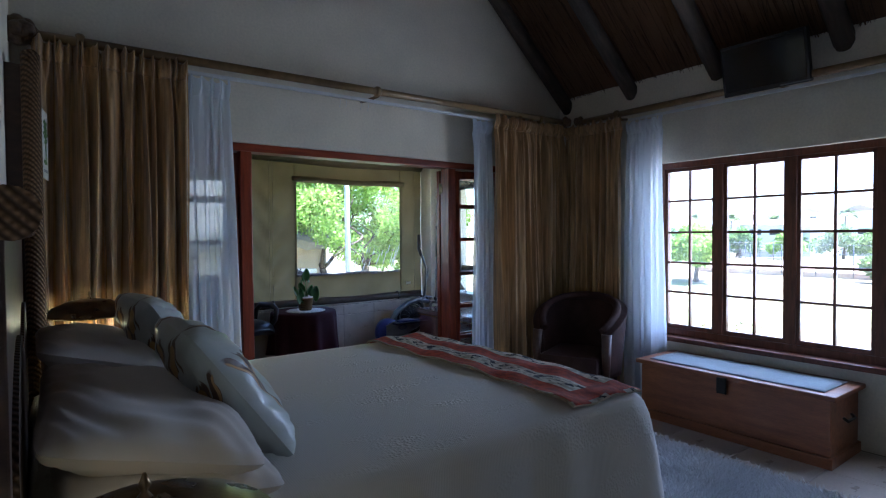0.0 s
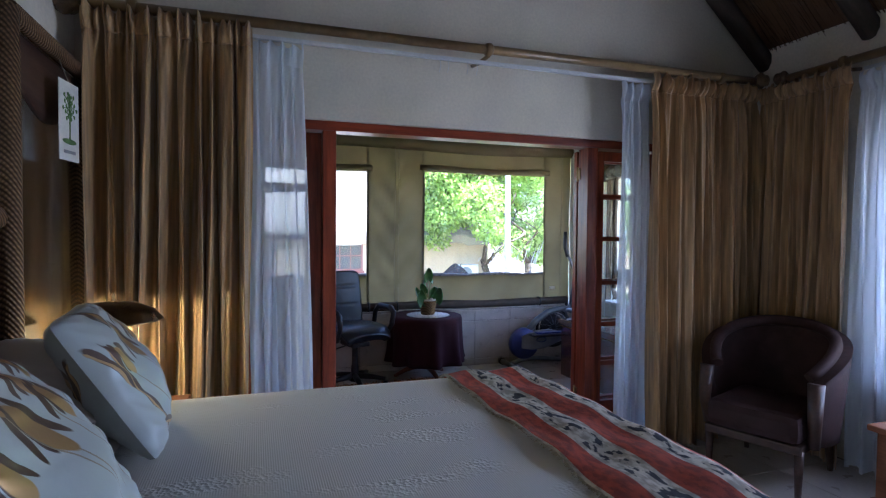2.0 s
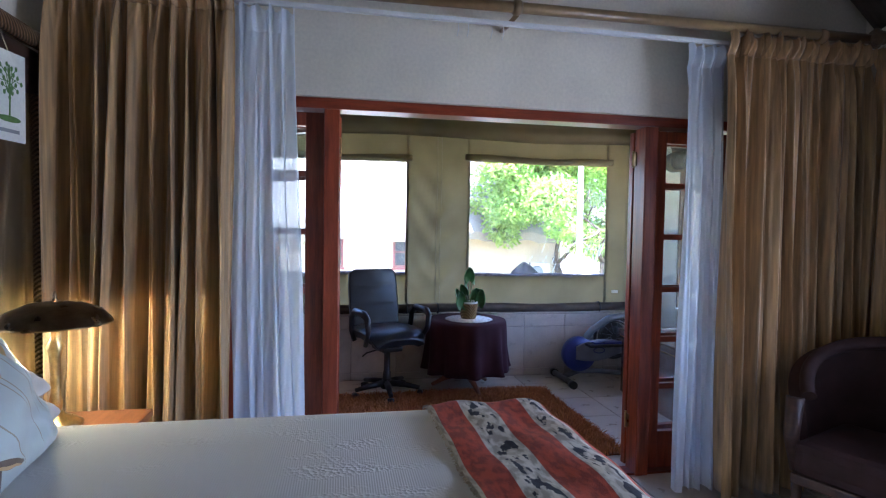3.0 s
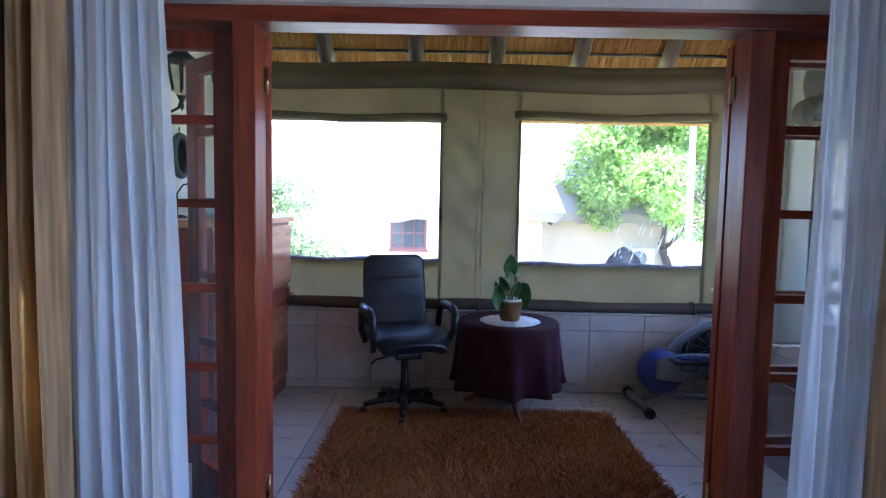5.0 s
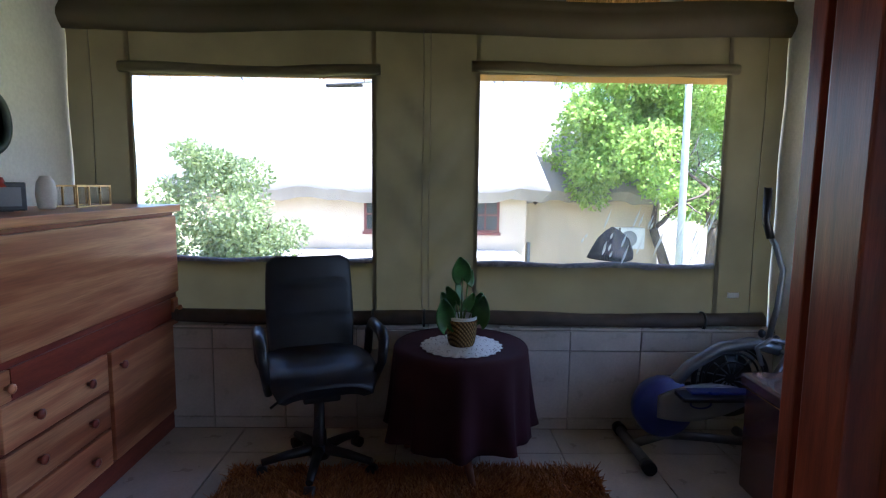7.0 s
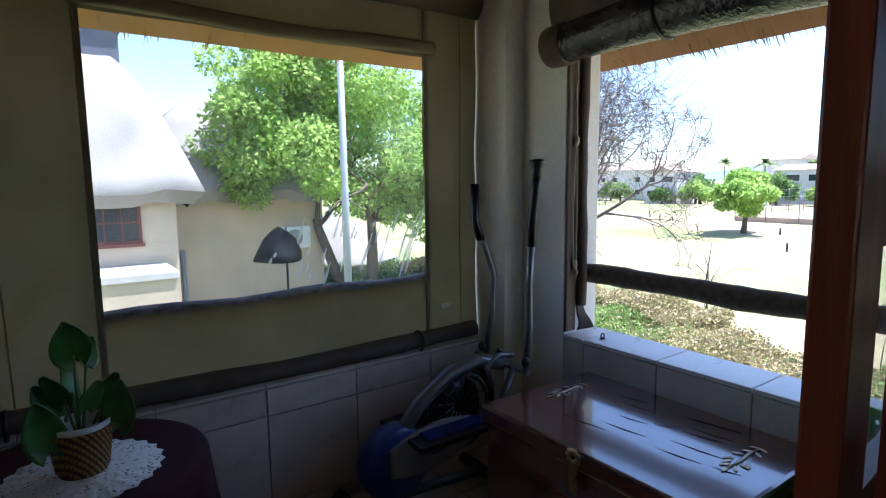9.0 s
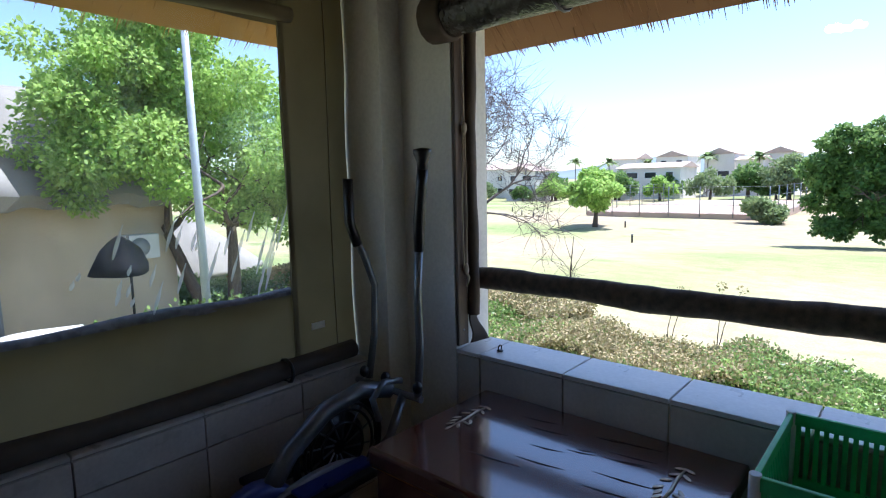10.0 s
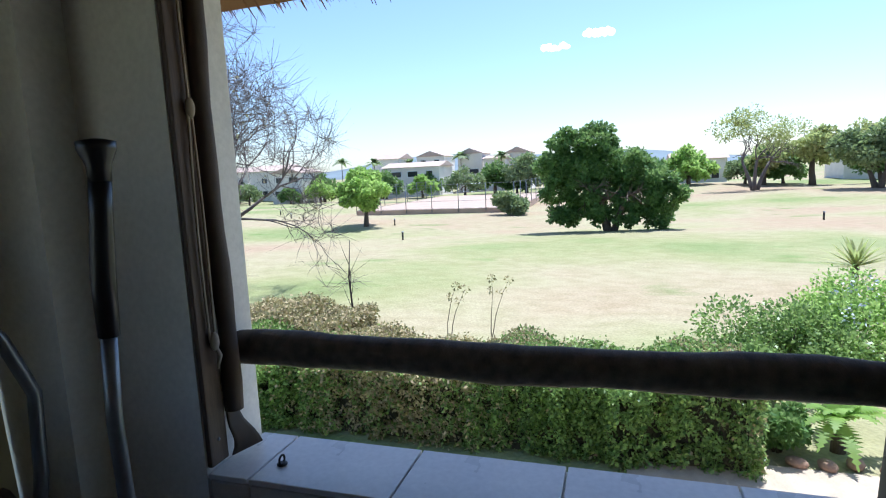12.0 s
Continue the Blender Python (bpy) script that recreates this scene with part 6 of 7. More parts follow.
part("grip_cap", lathe(bmesh.new(), [(0.02, 0), (0.022, 0.03), (0.034, 0.06), (0.034, 0.075), (0.01, 0.08)], 16, (4.10, 5.60, 1.485)), PLASTIC_BK, ex)
part("handlebar", tube(bmesh.new(), [(4.12, 5.97, 0.60), (4.16, 5.97, 0.8), (4.18, 5.98, 1.0), (4.14, 6.0, 1.14), (4.10, 6.0, 1.2)], 0.016, 10), STEEL, ex, "upright grey arm bar")
part("grip", tube(bmesh.new(), [(4.11, 6.0, 1.18), (4.08, 6.01, 1.28), (4.08, 6.01, 1.46)], 0.022, 12), PLASTIC_BK, ex)
part("cross_axle", tube(bmesh.new(), [(4.08, 5.62, 0.60), (4.08, 6.0, 0.60)], 0.014, 10), STEEL, ex)
for y in (5.62, 5.80, 5.93):
    part("knob", ball(bmesh.new(), (4.06, y, 0.655), 0.02, 0.02, 0.025), PLASTIC_BK, ex)
part("console_hoop", tube(bmesh.new(), [(3.93, 5.70, 0.55), (3.90, 5.70, 0.64), (3.98, 5.72, 0.68), (4.07, 5.72, 0.66)], 0.013, 8), STEEL, ex)

# ---- small fixtures ----
lab = solo("care_label", boxes((4.02, 6.232, 0.80, 4.09, 6.236, 0.83)), PAPER, "small white label sewn to the canvas wall", "label")
tagged(lab, kind="structure")
hk = thing("sill_eyelet", (4.50, 5.56, 0.712), "small dark cord eyelet screwed into the tiled sill", "fitting")
part("plate", lathe(bmesh.new(), [(0.014, 0), (0.014, 0.004), (0.006, 0.006)], 12), IRON, hk)
part("eye", tube(bmesh.new(), [(0.012 * math.cos(a), 0, 0.014 + 0.012 * math.sin(a)) for a in np.linspace(0, 6.28, 14)], 0.003, 6), IRON, hk)

# ---- outdoors: ground and distance ----
GZ = -2.7


def ground_height(x, y):
    d = math.hypot(x - 4, y - 4)
    k = min(1.0, max(0.0, (d - 14) / 25)) * max(0.0, 1 - max(0, d - 120) / 200)
    return GZ + k * (0.45 * math.sin(x * 0.07 + 0.6) * math.cos(y * 0.05) + 0.18 * math.sin(x * 0.21 + y * 0.13))


def ground_sheet():
    ax = np.concatenate([[-2500, -900, -400, -200, -120, -70], np.arange(-40, 130, 2.5), [135, 150, 180, 230, 320, 500, 1000, 2500]])
    v = [(x, y, ground_height(x, y)) for x in ax for y in ax]
    n = len(ax)
    f = [(i * n + j, (i + 1) * n + j, (i + 1) * n + j + 1, i * n + j + 1) for i in range(n - 1) for j in range(n - 1)]
    return from_arrays("ground", v, f, LAWN, True)


solo("ground", ground_sheet(), LAWN, "wide dry lawn with green and bare patches", "lawn", "structure")
solo("pavement", boxes((6.0, -4, GZ - 0.05, 11.3, 4.6, GZ + 0.03)), PAVE, "sandy garden paving below the window", "paving", "structure")
solo("house_base", boxes((-0.3, -2.4, GZ - 0.1, 4.66, 6.34, -0.26)), STUCCO, "cream lower storey of the house", "wall", "structure")


def hill_ring():
    n, v, f = 160, [], []
    for i in range(n):
        a = 2 * math.pi * i / n
        h = 26 + 20 * math.sin(3 * a + 1) + 14 * math.sin(7 * a) + 9 * math.sin(17 * a + 2) + 95 * math.exp(-(((a - 1.78 + math.pi) % (2 * math.pi) - math.pi) / 0.13) ** 2)
        for r, z in ((1500, -5), (1900, max(8, h)), (2300, -5)):
            v.append((r * math.cos(a), r * math.sin(a), z))
    for i in range(n):
        j = (i + 1) % n
        for k in (0, 1):
            f.append((i * 3 + k, j * 3 + k, j * 3 + k + 1, i * 3 + k + 1))
    return from_arrays("hills", v, f, HILL, True)


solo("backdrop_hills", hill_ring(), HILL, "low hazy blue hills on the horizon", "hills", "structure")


def tree(name, x, y, trunk_r, trunk_h, clumps, leaf_mat, count, size, label, seed, stems=1, bark=BARK, kids=3, depth=2, limb=0.5, spread=0.6, core=0.75, subs=13):
    """Trunks with forking limbs and a crown of many leaves in uneven clumps (x, y, z, r from the foot)."""
    z0 = ground_height(x, y)
    t = thing(name, (x, y, z0), label, "tree")
    rng = np.random.default_rng(seed)
    bm = bmesh.new()
    for s in range(stems):
        a = 6.28 * s / stems + 0.7
        d = Vector((0.35 * math.cos(a), 0.35 * math.sin(a), 1)) if stems > 1 else Vector((0.04, 0.05, 1))
        pts, dd = wander(rng, (0.25 * math.cos(a) * (stems > 1), 0.25 * math.sin(a) * (stems > 1), -0.1), d, trunk_h, 4, 0.06)
        tube(bm, pts, [trunk_r * (1.25 - 0.13 * i) for i in range(5)], 9)
        for k in range(kids):
            limbs(bm, rng, pts[-1], (dd + Vector(rng.normal(size=3)) * spread).normalized(), trunk_h * limb, trunk_r * 0.5, depth, tips=None, seg=6)
    part("trunk", bm, bark, t)
    more_c, more_r = [], []
    for cx, cy, cz, r in clumps:
        more_c.append((cx, cy, cz))
        more_r.append(r * core)
        for k in range(subs):
            d = rng.normal(size=3)
            d /= np.linalg.norm(d)
            more_c.append((cx + d[0] * r * 0.85, cy + d[1] * r * 0.85, cz + d[2] * r * 0.72))
            more_r.append(r * rng.uniform(0.16, 0.42))
    part("crown", foliage("crown", more_c, more_r, count, size, leaf_mat, seed), leaf_mat, t)
    return t


tree("shade_tree", 10.4, 19.5, 0.17, 3.2, [(-1.8, 0.2, 4.6, 2.3), (0.8, -0.2, 5.6, 2.6), (-3.3, 0.3, 5.5, 1.5), (-3.0, 0.2, 7.0, 1.5), (2.8, 0.3, 4.6, 2.2), (-0.6, 0.4, 7.2, 2.2), (-2.6, -0.3, 6.0, 1.7), (1.2, -1.4, 3.8, 1.4), (-1.7, 0, 8.3, 1.7)], TREE_LEAF, 90000, 0.135, "broad bright green shade tree with several dark stems", 31, stems=3, core=0.3, subs=24)
tree("olive_tree", -1.35, 12.8, 0.12, 2.4, [(-0.15, 0, 3.7, 1.1), (0.5, 0, 2.9, 0.8), (0.3, 0, 2.4, 1.1), (-0.7, 0.2, 2.9, 1.1), (-0.35, 0, 4.45, 0.6)], OLIVE_LEAF, 26000, 0.085, "tall grey-green olive tree outside the canvas wall", 32, limb=0.22, spread=0.3)
tree("lawn_tree", 46.0, 25.2, 0.2, 1.5, [(0, 0, 3.3, 1.9), (1.6, 0.3, 2.9, 1.3), (-1.6, -0.2, 2.8, 1.4), (0.2, 0.3, 4.2, 1.2)], TREE_LEAF, 12000, 0.3, "small rounded green tree on the lawn", 33)
tree("lawn_tree_clump", 41.4, 5.2, 0.2, 2.2, [(0, 2.6, 5.6, 1.4), (0.2, 1.0, 5.9, 1.3), (0.2, 3.4, 4.2, 1.4), (-0.2, 1.9, 4.0, 1.6), (0.1, 0.1, 4.4, 1.3), (0.2, 3.6, 2.6, 1.2), (0, 1.6, 2.4, 1.3), (0.3, -1.3, 4.1, 1.2), (0.1, -2.6, 3.5, 1.3), (0, -3.4, 2.2, 1.2), (0.2, -1.9, 2.2, 1.3), (0.2, -0.4, 2.5, 1.0), (0.2, 2.6, 1.2, 0.9), (0.2, -2.8, 1.0, 1.0), (-0.3, 0.7, 1.2, 0.9), (-0.2, -1.0, 1.1, 0.9), (-0.2, 3.4, 1.2, 0.8)], DARK_LEAF, 42000, 0.24, "dense dark green clump of trees on the lawn", 34, stems=4)
tree("fever_tree", 86, -12.5, 0.22, 4.2, [(0, 0, 8.6, 2.6), (0, 3.6, 8.0, 2.2), (0, -3.8, 7.8, 2.3), (0, 1.5, 9.6, 1.6), (0, -2.2, 6.5, 1.8)], FEVER_LEAF, 3600, 0.3, "spreading pale yellow-green thorn tree far off", 35, stems=3, bark=GREYBARK)
tree("far_tree", 80, -24.0, 0.3, 2.2, [(0, 2.2, 4.4, 2.6), (0, -2.2, 4.6, 2.8), (0, 0, 5.8, 2.2)], OLIVE_LEAF, 9000, 0.45, "round grey-green tree beyond the lawn", 36, stems=2)
tree("far_tree", 96, -22, 0.4, 4, [(0, 0, 5.5, 3.0), (0, -7, 6, 3.0), (0, -14, 6, 3.2), (0, 6, 4.5, 2.4)], FEVER_LEAF, 9000, 0.6, "pale flowering trees beyond the lawn", 37)
for k, (x, y, h, m_, s) in enumerate(((104, 62, 6.0, DARK_LEAF, 41), (106, 50, 5.5, OLIVE_LEAF, 42), (102, 26, 6.0, DARK_LEAF, 43), (100, 20, 7.0, OLIVE_LEAF, 44), (98, 2, 7.0, DARK_LEAF, 45), (100, -6, 6.5, TREE_LEAF, 46), (97, -16, 6, DARK_LEAF, 47), (95, -30, 6.5, DARK_LEAF, 48), (94, -40, 7, OLIVE_LEAF, 49), (112, 78, 7, DARK_LEAF, 50), (105, 40, 5, DARK_LEAF, 51), (108, 12, 7, DARK_LEAF, 52))):
    tree("far_tree", x, y, 0.3, h * 0.35, [(0, 0, h * 0.62, h * 0.36), (0, h * 0.3, h * 0.45, h * 0.28), (0, -h * 0.32, h * 0.42, h * 0.3)], m_, 3200, 0.55, "leafy garden tree among the far houses", s)


def bare_tree():
    x, y = 19.0, 18.6
    z0 = ground_height(x, y)
    t = thing("bare_tree", (x, y, z0), "leafless grey tree with fine drooping twigs and seed pods", "tree")
    rng, bm, tips = np.random.default_rng(61), bmesh.new(), []
    pts, dd = wander(rng, (0, 0, -0.1), (0.02, 0.0, 1), 3.0, 4, 0.05)
    tube(bm, pts, [0.2, 0.18, 0.16, 0.15, 0.13], 9)
    for k in range(7):
        a = 6.28 * k / 7
        limbs(bm, rng, pts[3 + k % 2], (0.75 * math.cos(a), 0.75 * math.sin(a), 0.75 + 0.3 * (k % 3)), 2.5, 0.085, 4, 0.16, 0.55, 3, 6, 0.05, tips)
    part("trunk", bm, GREYBARK, t)
    rngb = np.random.default_rng(62)
    base = np.repeat(np.array([tuple(p) for p in tips]), 12, 0)
    tip = base + rngb.normal(size=base.shape) * np.array([0.5, 0.5, 0.5]) + np.array([0, 0, 0.12])
    tagged(part("twig_spray", strands("twig_spray", base, tip, 0.007, GREYBARK, rngb, 0.1), GREYBARK, t), kind="stuff")
    pods = np.array([tuple(p) for p in tips])[::4]
    part("seed_pods", foliage("seed_pods", pods, np.full(len(pods), 0.12), len(pods) * 3, 0.1, HEDGE_DRY, 63), HEDGE_DRY, t)


bare_tree()
sap = thing("dead_sapling", (15.0, 10.8, GZ), "thin leafless sapling at the edge of the lawn", "sapling")
sb, srng = bmesh.new(), np.random.default_rng(64)
tube(sb, [(0, 0, 0), (0.03, 0.02, 0.9), (-0.02, 0.05, 1.8), (0.06, 0.0, 2.7)], [0.035, 0.028, 0.018, 0.006], 7)
for k in range(6):
    z = 0.8 + 0.26 * k
    pts, _ = wander(srng, (0.01, 0.03, z), (srng.normal() * 0.25, srng.normal() * 0.3, 1), 0.6, 4, 0.1)
    tube(sb, pts, [0.01, 0.008, 0.006, 0.004, 0.002], 5)
part("stem", sb, surface("dead_bark", (0.05, 0.035, 0.03), 0.3, 9, 60, 0.9), sap)


def hedge_block(name, x0, x1, y0, y1, h, count, dry, label, seed, size=0.07):
    t = thing(name, (0, 0, 0), label, "hedge")
    rng = np.random.default_rng(seed)
    # dark sheet stands for inner twigs and the shade between the leaves
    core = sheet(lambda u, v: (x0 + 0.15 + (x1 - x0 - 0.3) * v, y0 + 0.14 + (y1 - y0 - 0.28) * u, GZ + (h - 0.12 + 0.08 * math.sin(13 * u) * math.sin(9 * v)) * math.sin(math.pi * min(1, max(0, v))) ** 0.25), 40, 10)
    part("inner_core", core, TWIG_SHADE, t)
    n = count
    face = rng.random(n)
    y = np.where(face < 0.06, y0 + np.abs(rng.normal(size=n)) * 0.08, rng.uniform(y0, y1, n))
    bulge = 0.10 * np.sin(y * 2.3) + 0.06 * np.sin(y * 5.1 + 1)
    x = np.where((face < 0.5) & (face >= 0.06), x0 + np.abs(rng.normal(size=n)) * 0.16 - 0.05 + bulge * 0.6 + 0.10 * np.sin(y * 11 + 3) * np.sin(y * 4.3), rng.uniform(x0, x1, n))
    z = np.where(face < 0.5, GZ + h * rng.uniform(0.02, 1.0, n), GZ + h + bulge + rng.normal(size=n) * 0.06)
    p = np.stack([x, y, z], 1)
    gap = np.sin(y * 7.3 + 2 * np.sin(z * 5)) * np.sin(z * 9.1 + 3 * np.sin(y * 2.9)) + rng.normal(size=n) * 0.35
    keep = (face >= 0.5) | (gap > -0.35)
    p, y, face, n = p[keep], y[keep], face[keep], int(keep.sum())
    dryness = (np.sin(y * 0.9 + 0.5) + rng.normal(size=n) * 0.6 + (face >= 0.5) * 0.9 - 0.9) > (1 - dry)
    for nm, mask, mt in (("leaves", ~dryness, HEDGE_LEAF), ("dry_leaves", dryness, HEDGE_DRY)):
        q = p[mask]
        if len(q):
            part(nm, foliage(nm, q, np.full(len(q), 0.02), len(q), size, mt, seed + 1, shell=0.1), mt, t)


hedge_block("clipped_hedge", 10.9, 12.7, 2.9, 16.5, 1.18, 165000, 1.25, "clipped green hedge browning on top", 71, 0.064)
hedge_block("clipped_hedge", 12.6, 14.3, 9.8, 21.0, 1.32, 90000, 4.5, "dry brownish hedge at the lawn's edge", 73, 0.075)


def bush(x, y, r, h, m_, count, size, label, seed, name="bush"):
    z0 = ground_height(x, y)
    t = thing(name, (x, y, z0), label, "bush")
    rng = np.random.default_rng(seed)
    bm = bmesh.new()
    for k in range(6):
        a = k * 1.05
        tube(bm, [(0.05 * math.cos(a), 0.05 * math.sin(a), 0), (r * 0.4 * math.cos(a), r * 0.4 * math.sin(a), h * 0.7)], [0.025, 0.008], 5)
    part("stems", bm, BARK, t)
    c = [(rng.normal() * r * 0.4, rng.normal() * r * 0.4, h * rng.uniform(0.3, 0.75)) for _ in range(10)]
    part("leaves", foliage("leaves", c, rng.uniform(0.3, 0.55, 10) * r, count, size, m_, seed), m_, t)
    return t, c


for k, (x, y, r, h, m_, nm) in enumerate(((15.2, 1.6, 1.5, 1.5, HEDGE_LEAF, "spreading green garden shrub"), (16.2, -0.4, 1.6, 1.7, TREE_LEAF, "green garden shrub with pale blossoms"), (15.4, -2.4, 1.6, 1.7, HEDGE_LEAF, "green garden shrub with pale blossoms"), (14.2, -0.8, 1.2, 1.3, TREE_LEAF, "light green garden shrub"), (11.8, 2.55, 0.4, 0.75, DARK_LEAF, "low dark shrub beside the paving"), (12.4, -0.6, 0.7, 0.8, HEDGE_LEAF, "low shrub beside the paving"), (13.9, 2.4, 0.7, 0.9, HEDGE_LEAF, "low shrub at the hedge's end"), (57, 14.5, 1.6, 2.2, OLIVE_LEAF, "spiky shrub by the court fence"))):
    b_, cs = bush(x, y, r, h, m_, 9000 if k < 4 else 3500, 0.09 if k < 7 else 0.35, nm, 80 + k)
    if "blossoms" in nm:
        rr = np.random.default_rng(90 + k)
        pts = np.array(cs) + np.array([-0.35, 0, 0.35])
        part("blossoms", foliage("blossoms", pts, np.full(len(pts), 0.3), 400, 0.07, FLOWER, 95 + k), FLOWER, b_, "pale blossoms")


for k, (x, y, r, h) in enumerate(((9.3, 21.4, 1.1, 1.5), (11.6, 20.9, 1.1, 1.4), (13.2, 20.6, 1.2, 1.6), (14.9, 20.2, 1.2, 1.5))):
    bush(x, y, r, h, DARK_LEAF, 7000, 0.11, "dark leafy shrub in the shade of the garden tree", 190 + k)


def rosette(name, x, y, z, n, length, width, m_, label, seed, droop, trunk=0.0, cuts=6):
    t = thing(name, (x, y, z), label, "plant")
    rng = np.random.default_rng(seed)
    if trunk:
        part("trunk", tube(bmesh.new(), [(0, 0, 0), (0.02, 0, trunk * 0.5), (0, 0, trunk)], [0.1, 0.08, 0.09], 9), BARK, t)
    for k in range(n):
        a, e = k * 2.4, rng.uniform(0.1, 1.3)
        L = length * rng.uniform(0.8, 1.1)
        def at(u, v):
            r = L * v * math.cos(e) + L * 0.1 * v * v
            zz = L * v * math.sin(e) - droop * L * v * v
            w = width * math.sin(math.pi * min(0.97, 0.12 + 0.88 * v)) * (u - 0.5) * (0.3 + 0.7 * (int(v * cuts + 0.5) % 2) if cuts > 6 else 1)
            return (r * math.cos(a) - w * math.sin(a), r * math.sin(a) + w * math.cos(a), trunk + zz)
        part("frond", sheet(at, 2, cuts), m_, t)


rosette("yucca", 21.5, -1.7, GZ, 60, 1.0, 0.1, FEVER_LEAF, "spiky yucca on a short trunk above the shrubs", 101, 0.1, 1.0)
rosette("tree_fern", 11.95, 1.75, GZ, 24, 0.85, 0.34, TREE_LEAF, "bright green arching fern beside the paving", 102, 0.6, 0.45, 26)
for k in range(7):
    solo("garden_stone", ball(bmesh.new(), (0, 0, 0.05), 0.15, 0.11, 0.08, 9, 6), STONE, "rough brown edging stone by the paving", "stone", group="edging stones", at=pose(11.42 + 0.08 * math.sin(k * 2), 0.25 + 0.36 * k, GZ + 0.02, 0, 0, 40 * k))
for k, (x, y) in enumerate(((37.5, 18.5), (47, 23), (46.5, 1.0 - 9.5), (52, 35), (56, 39), (60, 43))):
    bl = thing("lawn_bollard", (x, y, ground_height(x, y)), "short dark bollard light on the lawn", "bollard", "lawn bollards")
    part("post", bar((0, 0, 0), (0, 0, 0.5), 0.06, 10), IRON, bl)
    part("cap", bar((0, 0, 0.5), (0, 0, 0.58), 0.075, 10), GREY_PL, bl)
rk = np.random.default_rng(140)
for k in range(16):
    y = -20 + 115 * k / 16 + rk.uniform(-2, 2)
    h = rk.uniform(3.6, 6.2)
    tree("far_tree", 97 + rk.uniform(-1, 5), y, 0.2, h * 0.35, [(0, 0, h * 0.6, h * 0.34), (0, h * 0.35, h * 0.42, h * 0.26), (0, -h * 0.35, h * 0.4, h * 0.26)], (DARK_LEAF, OLIVE_LEAF, TREE_LEAF)[k % 3], 2200, 0.5, "leafy garden tree among the far houses", 150 + k)
for k in range(6):
    rosette("palm_tree", 113 + 3 * (k % 3), 18 + 9.5 * k, GZ, 30, 2.6, 0.9, OLIVE_LEAF, "tall palm among the far houses", 170 + k, 0.55, 6.4 + 0.6 * (k % 3))
for x, y, n in ((15.5, 8.6, 2), (16.2, 7.7, 2)):
    weed = thing("tall_weed", (x, y, GZ), "spindly tall weed rising behind the hedge", "weed")
    wb, wr, tips = bmesh.new(), np.random.default_rng(int(x * 10)), []
    for j in range(n):
        pts, _ = wander(wr, (0, 0, 0), (wr.normal() * 0.25, wr.normal() * 0.25, 1), 1.6, 5, 0.09)
        tube(wb, pts, [0.014, 0.012, 0.01, 0.007, 0.005, 0.003], 5)
        tips += [pts[-1], pts[-2]]
    part("stems", wb, BARK, weed)
    part("leaves", foliage("leaves", [tuple(p) for p in tips], np.full(len(tips), 0.12), 90, 0.07, HEDGE_DRY, 9), HEDGE_DRY, weed)
for x, y, z, s in ((1174, 126, 240, 0.7), (1179, 42, 262, 0.75)):
    bmc, rc = bmesh.new(), np.random.default_rng(int(y))
    for j in range(9):
        ball(bmc, (rc.normal() * 6, (j - 4) * 8 * s, rc.normal() * 2), 12 * s, 11 * s * rc.uniform(0.6, 1.1), 11 * s * rc.uniform(0.6, 1.1), 14, 9)
    solo("backdrop_cloud", bmc, CLOUD, "small white fair-weather cloud", "cloud", "structure", at=pose(x, y, z))

# ---- outdoors: court and far houses ----
solo("tennis_court", boxes((60, 15, GZ - 0.4, 92, 33, GZ + 0.35)), CLAY, "pale clay tennis court behind a wire fence", "court", "structure")
fence = thing("court_fence", (0, 0, GZ), "tall dark wire fence round the tennis court", "fence")
fx = [(60, 15 + 3 * k) for k in range(7)] + [(60 + 4 * k, 33) for k in range(1, 9)] + [(60 + 4 * k, 15) for k in range(1, 9)]
for x, y in fx:
    part("fence_post", bar((x, y, 0), (x, y, 3.0), 0.045, 6), STEEL, fence)
for a, b in (((60, 15), (60, 33)), ((60, 33), (92, 33)), ((60, 15), (92, 15))):
    for z in (0.4, 1.2, 2.1, 2.95):
        part("fence_rail", bar((*a, z), (*b, z), 0.018, 5), STEEL, fence)


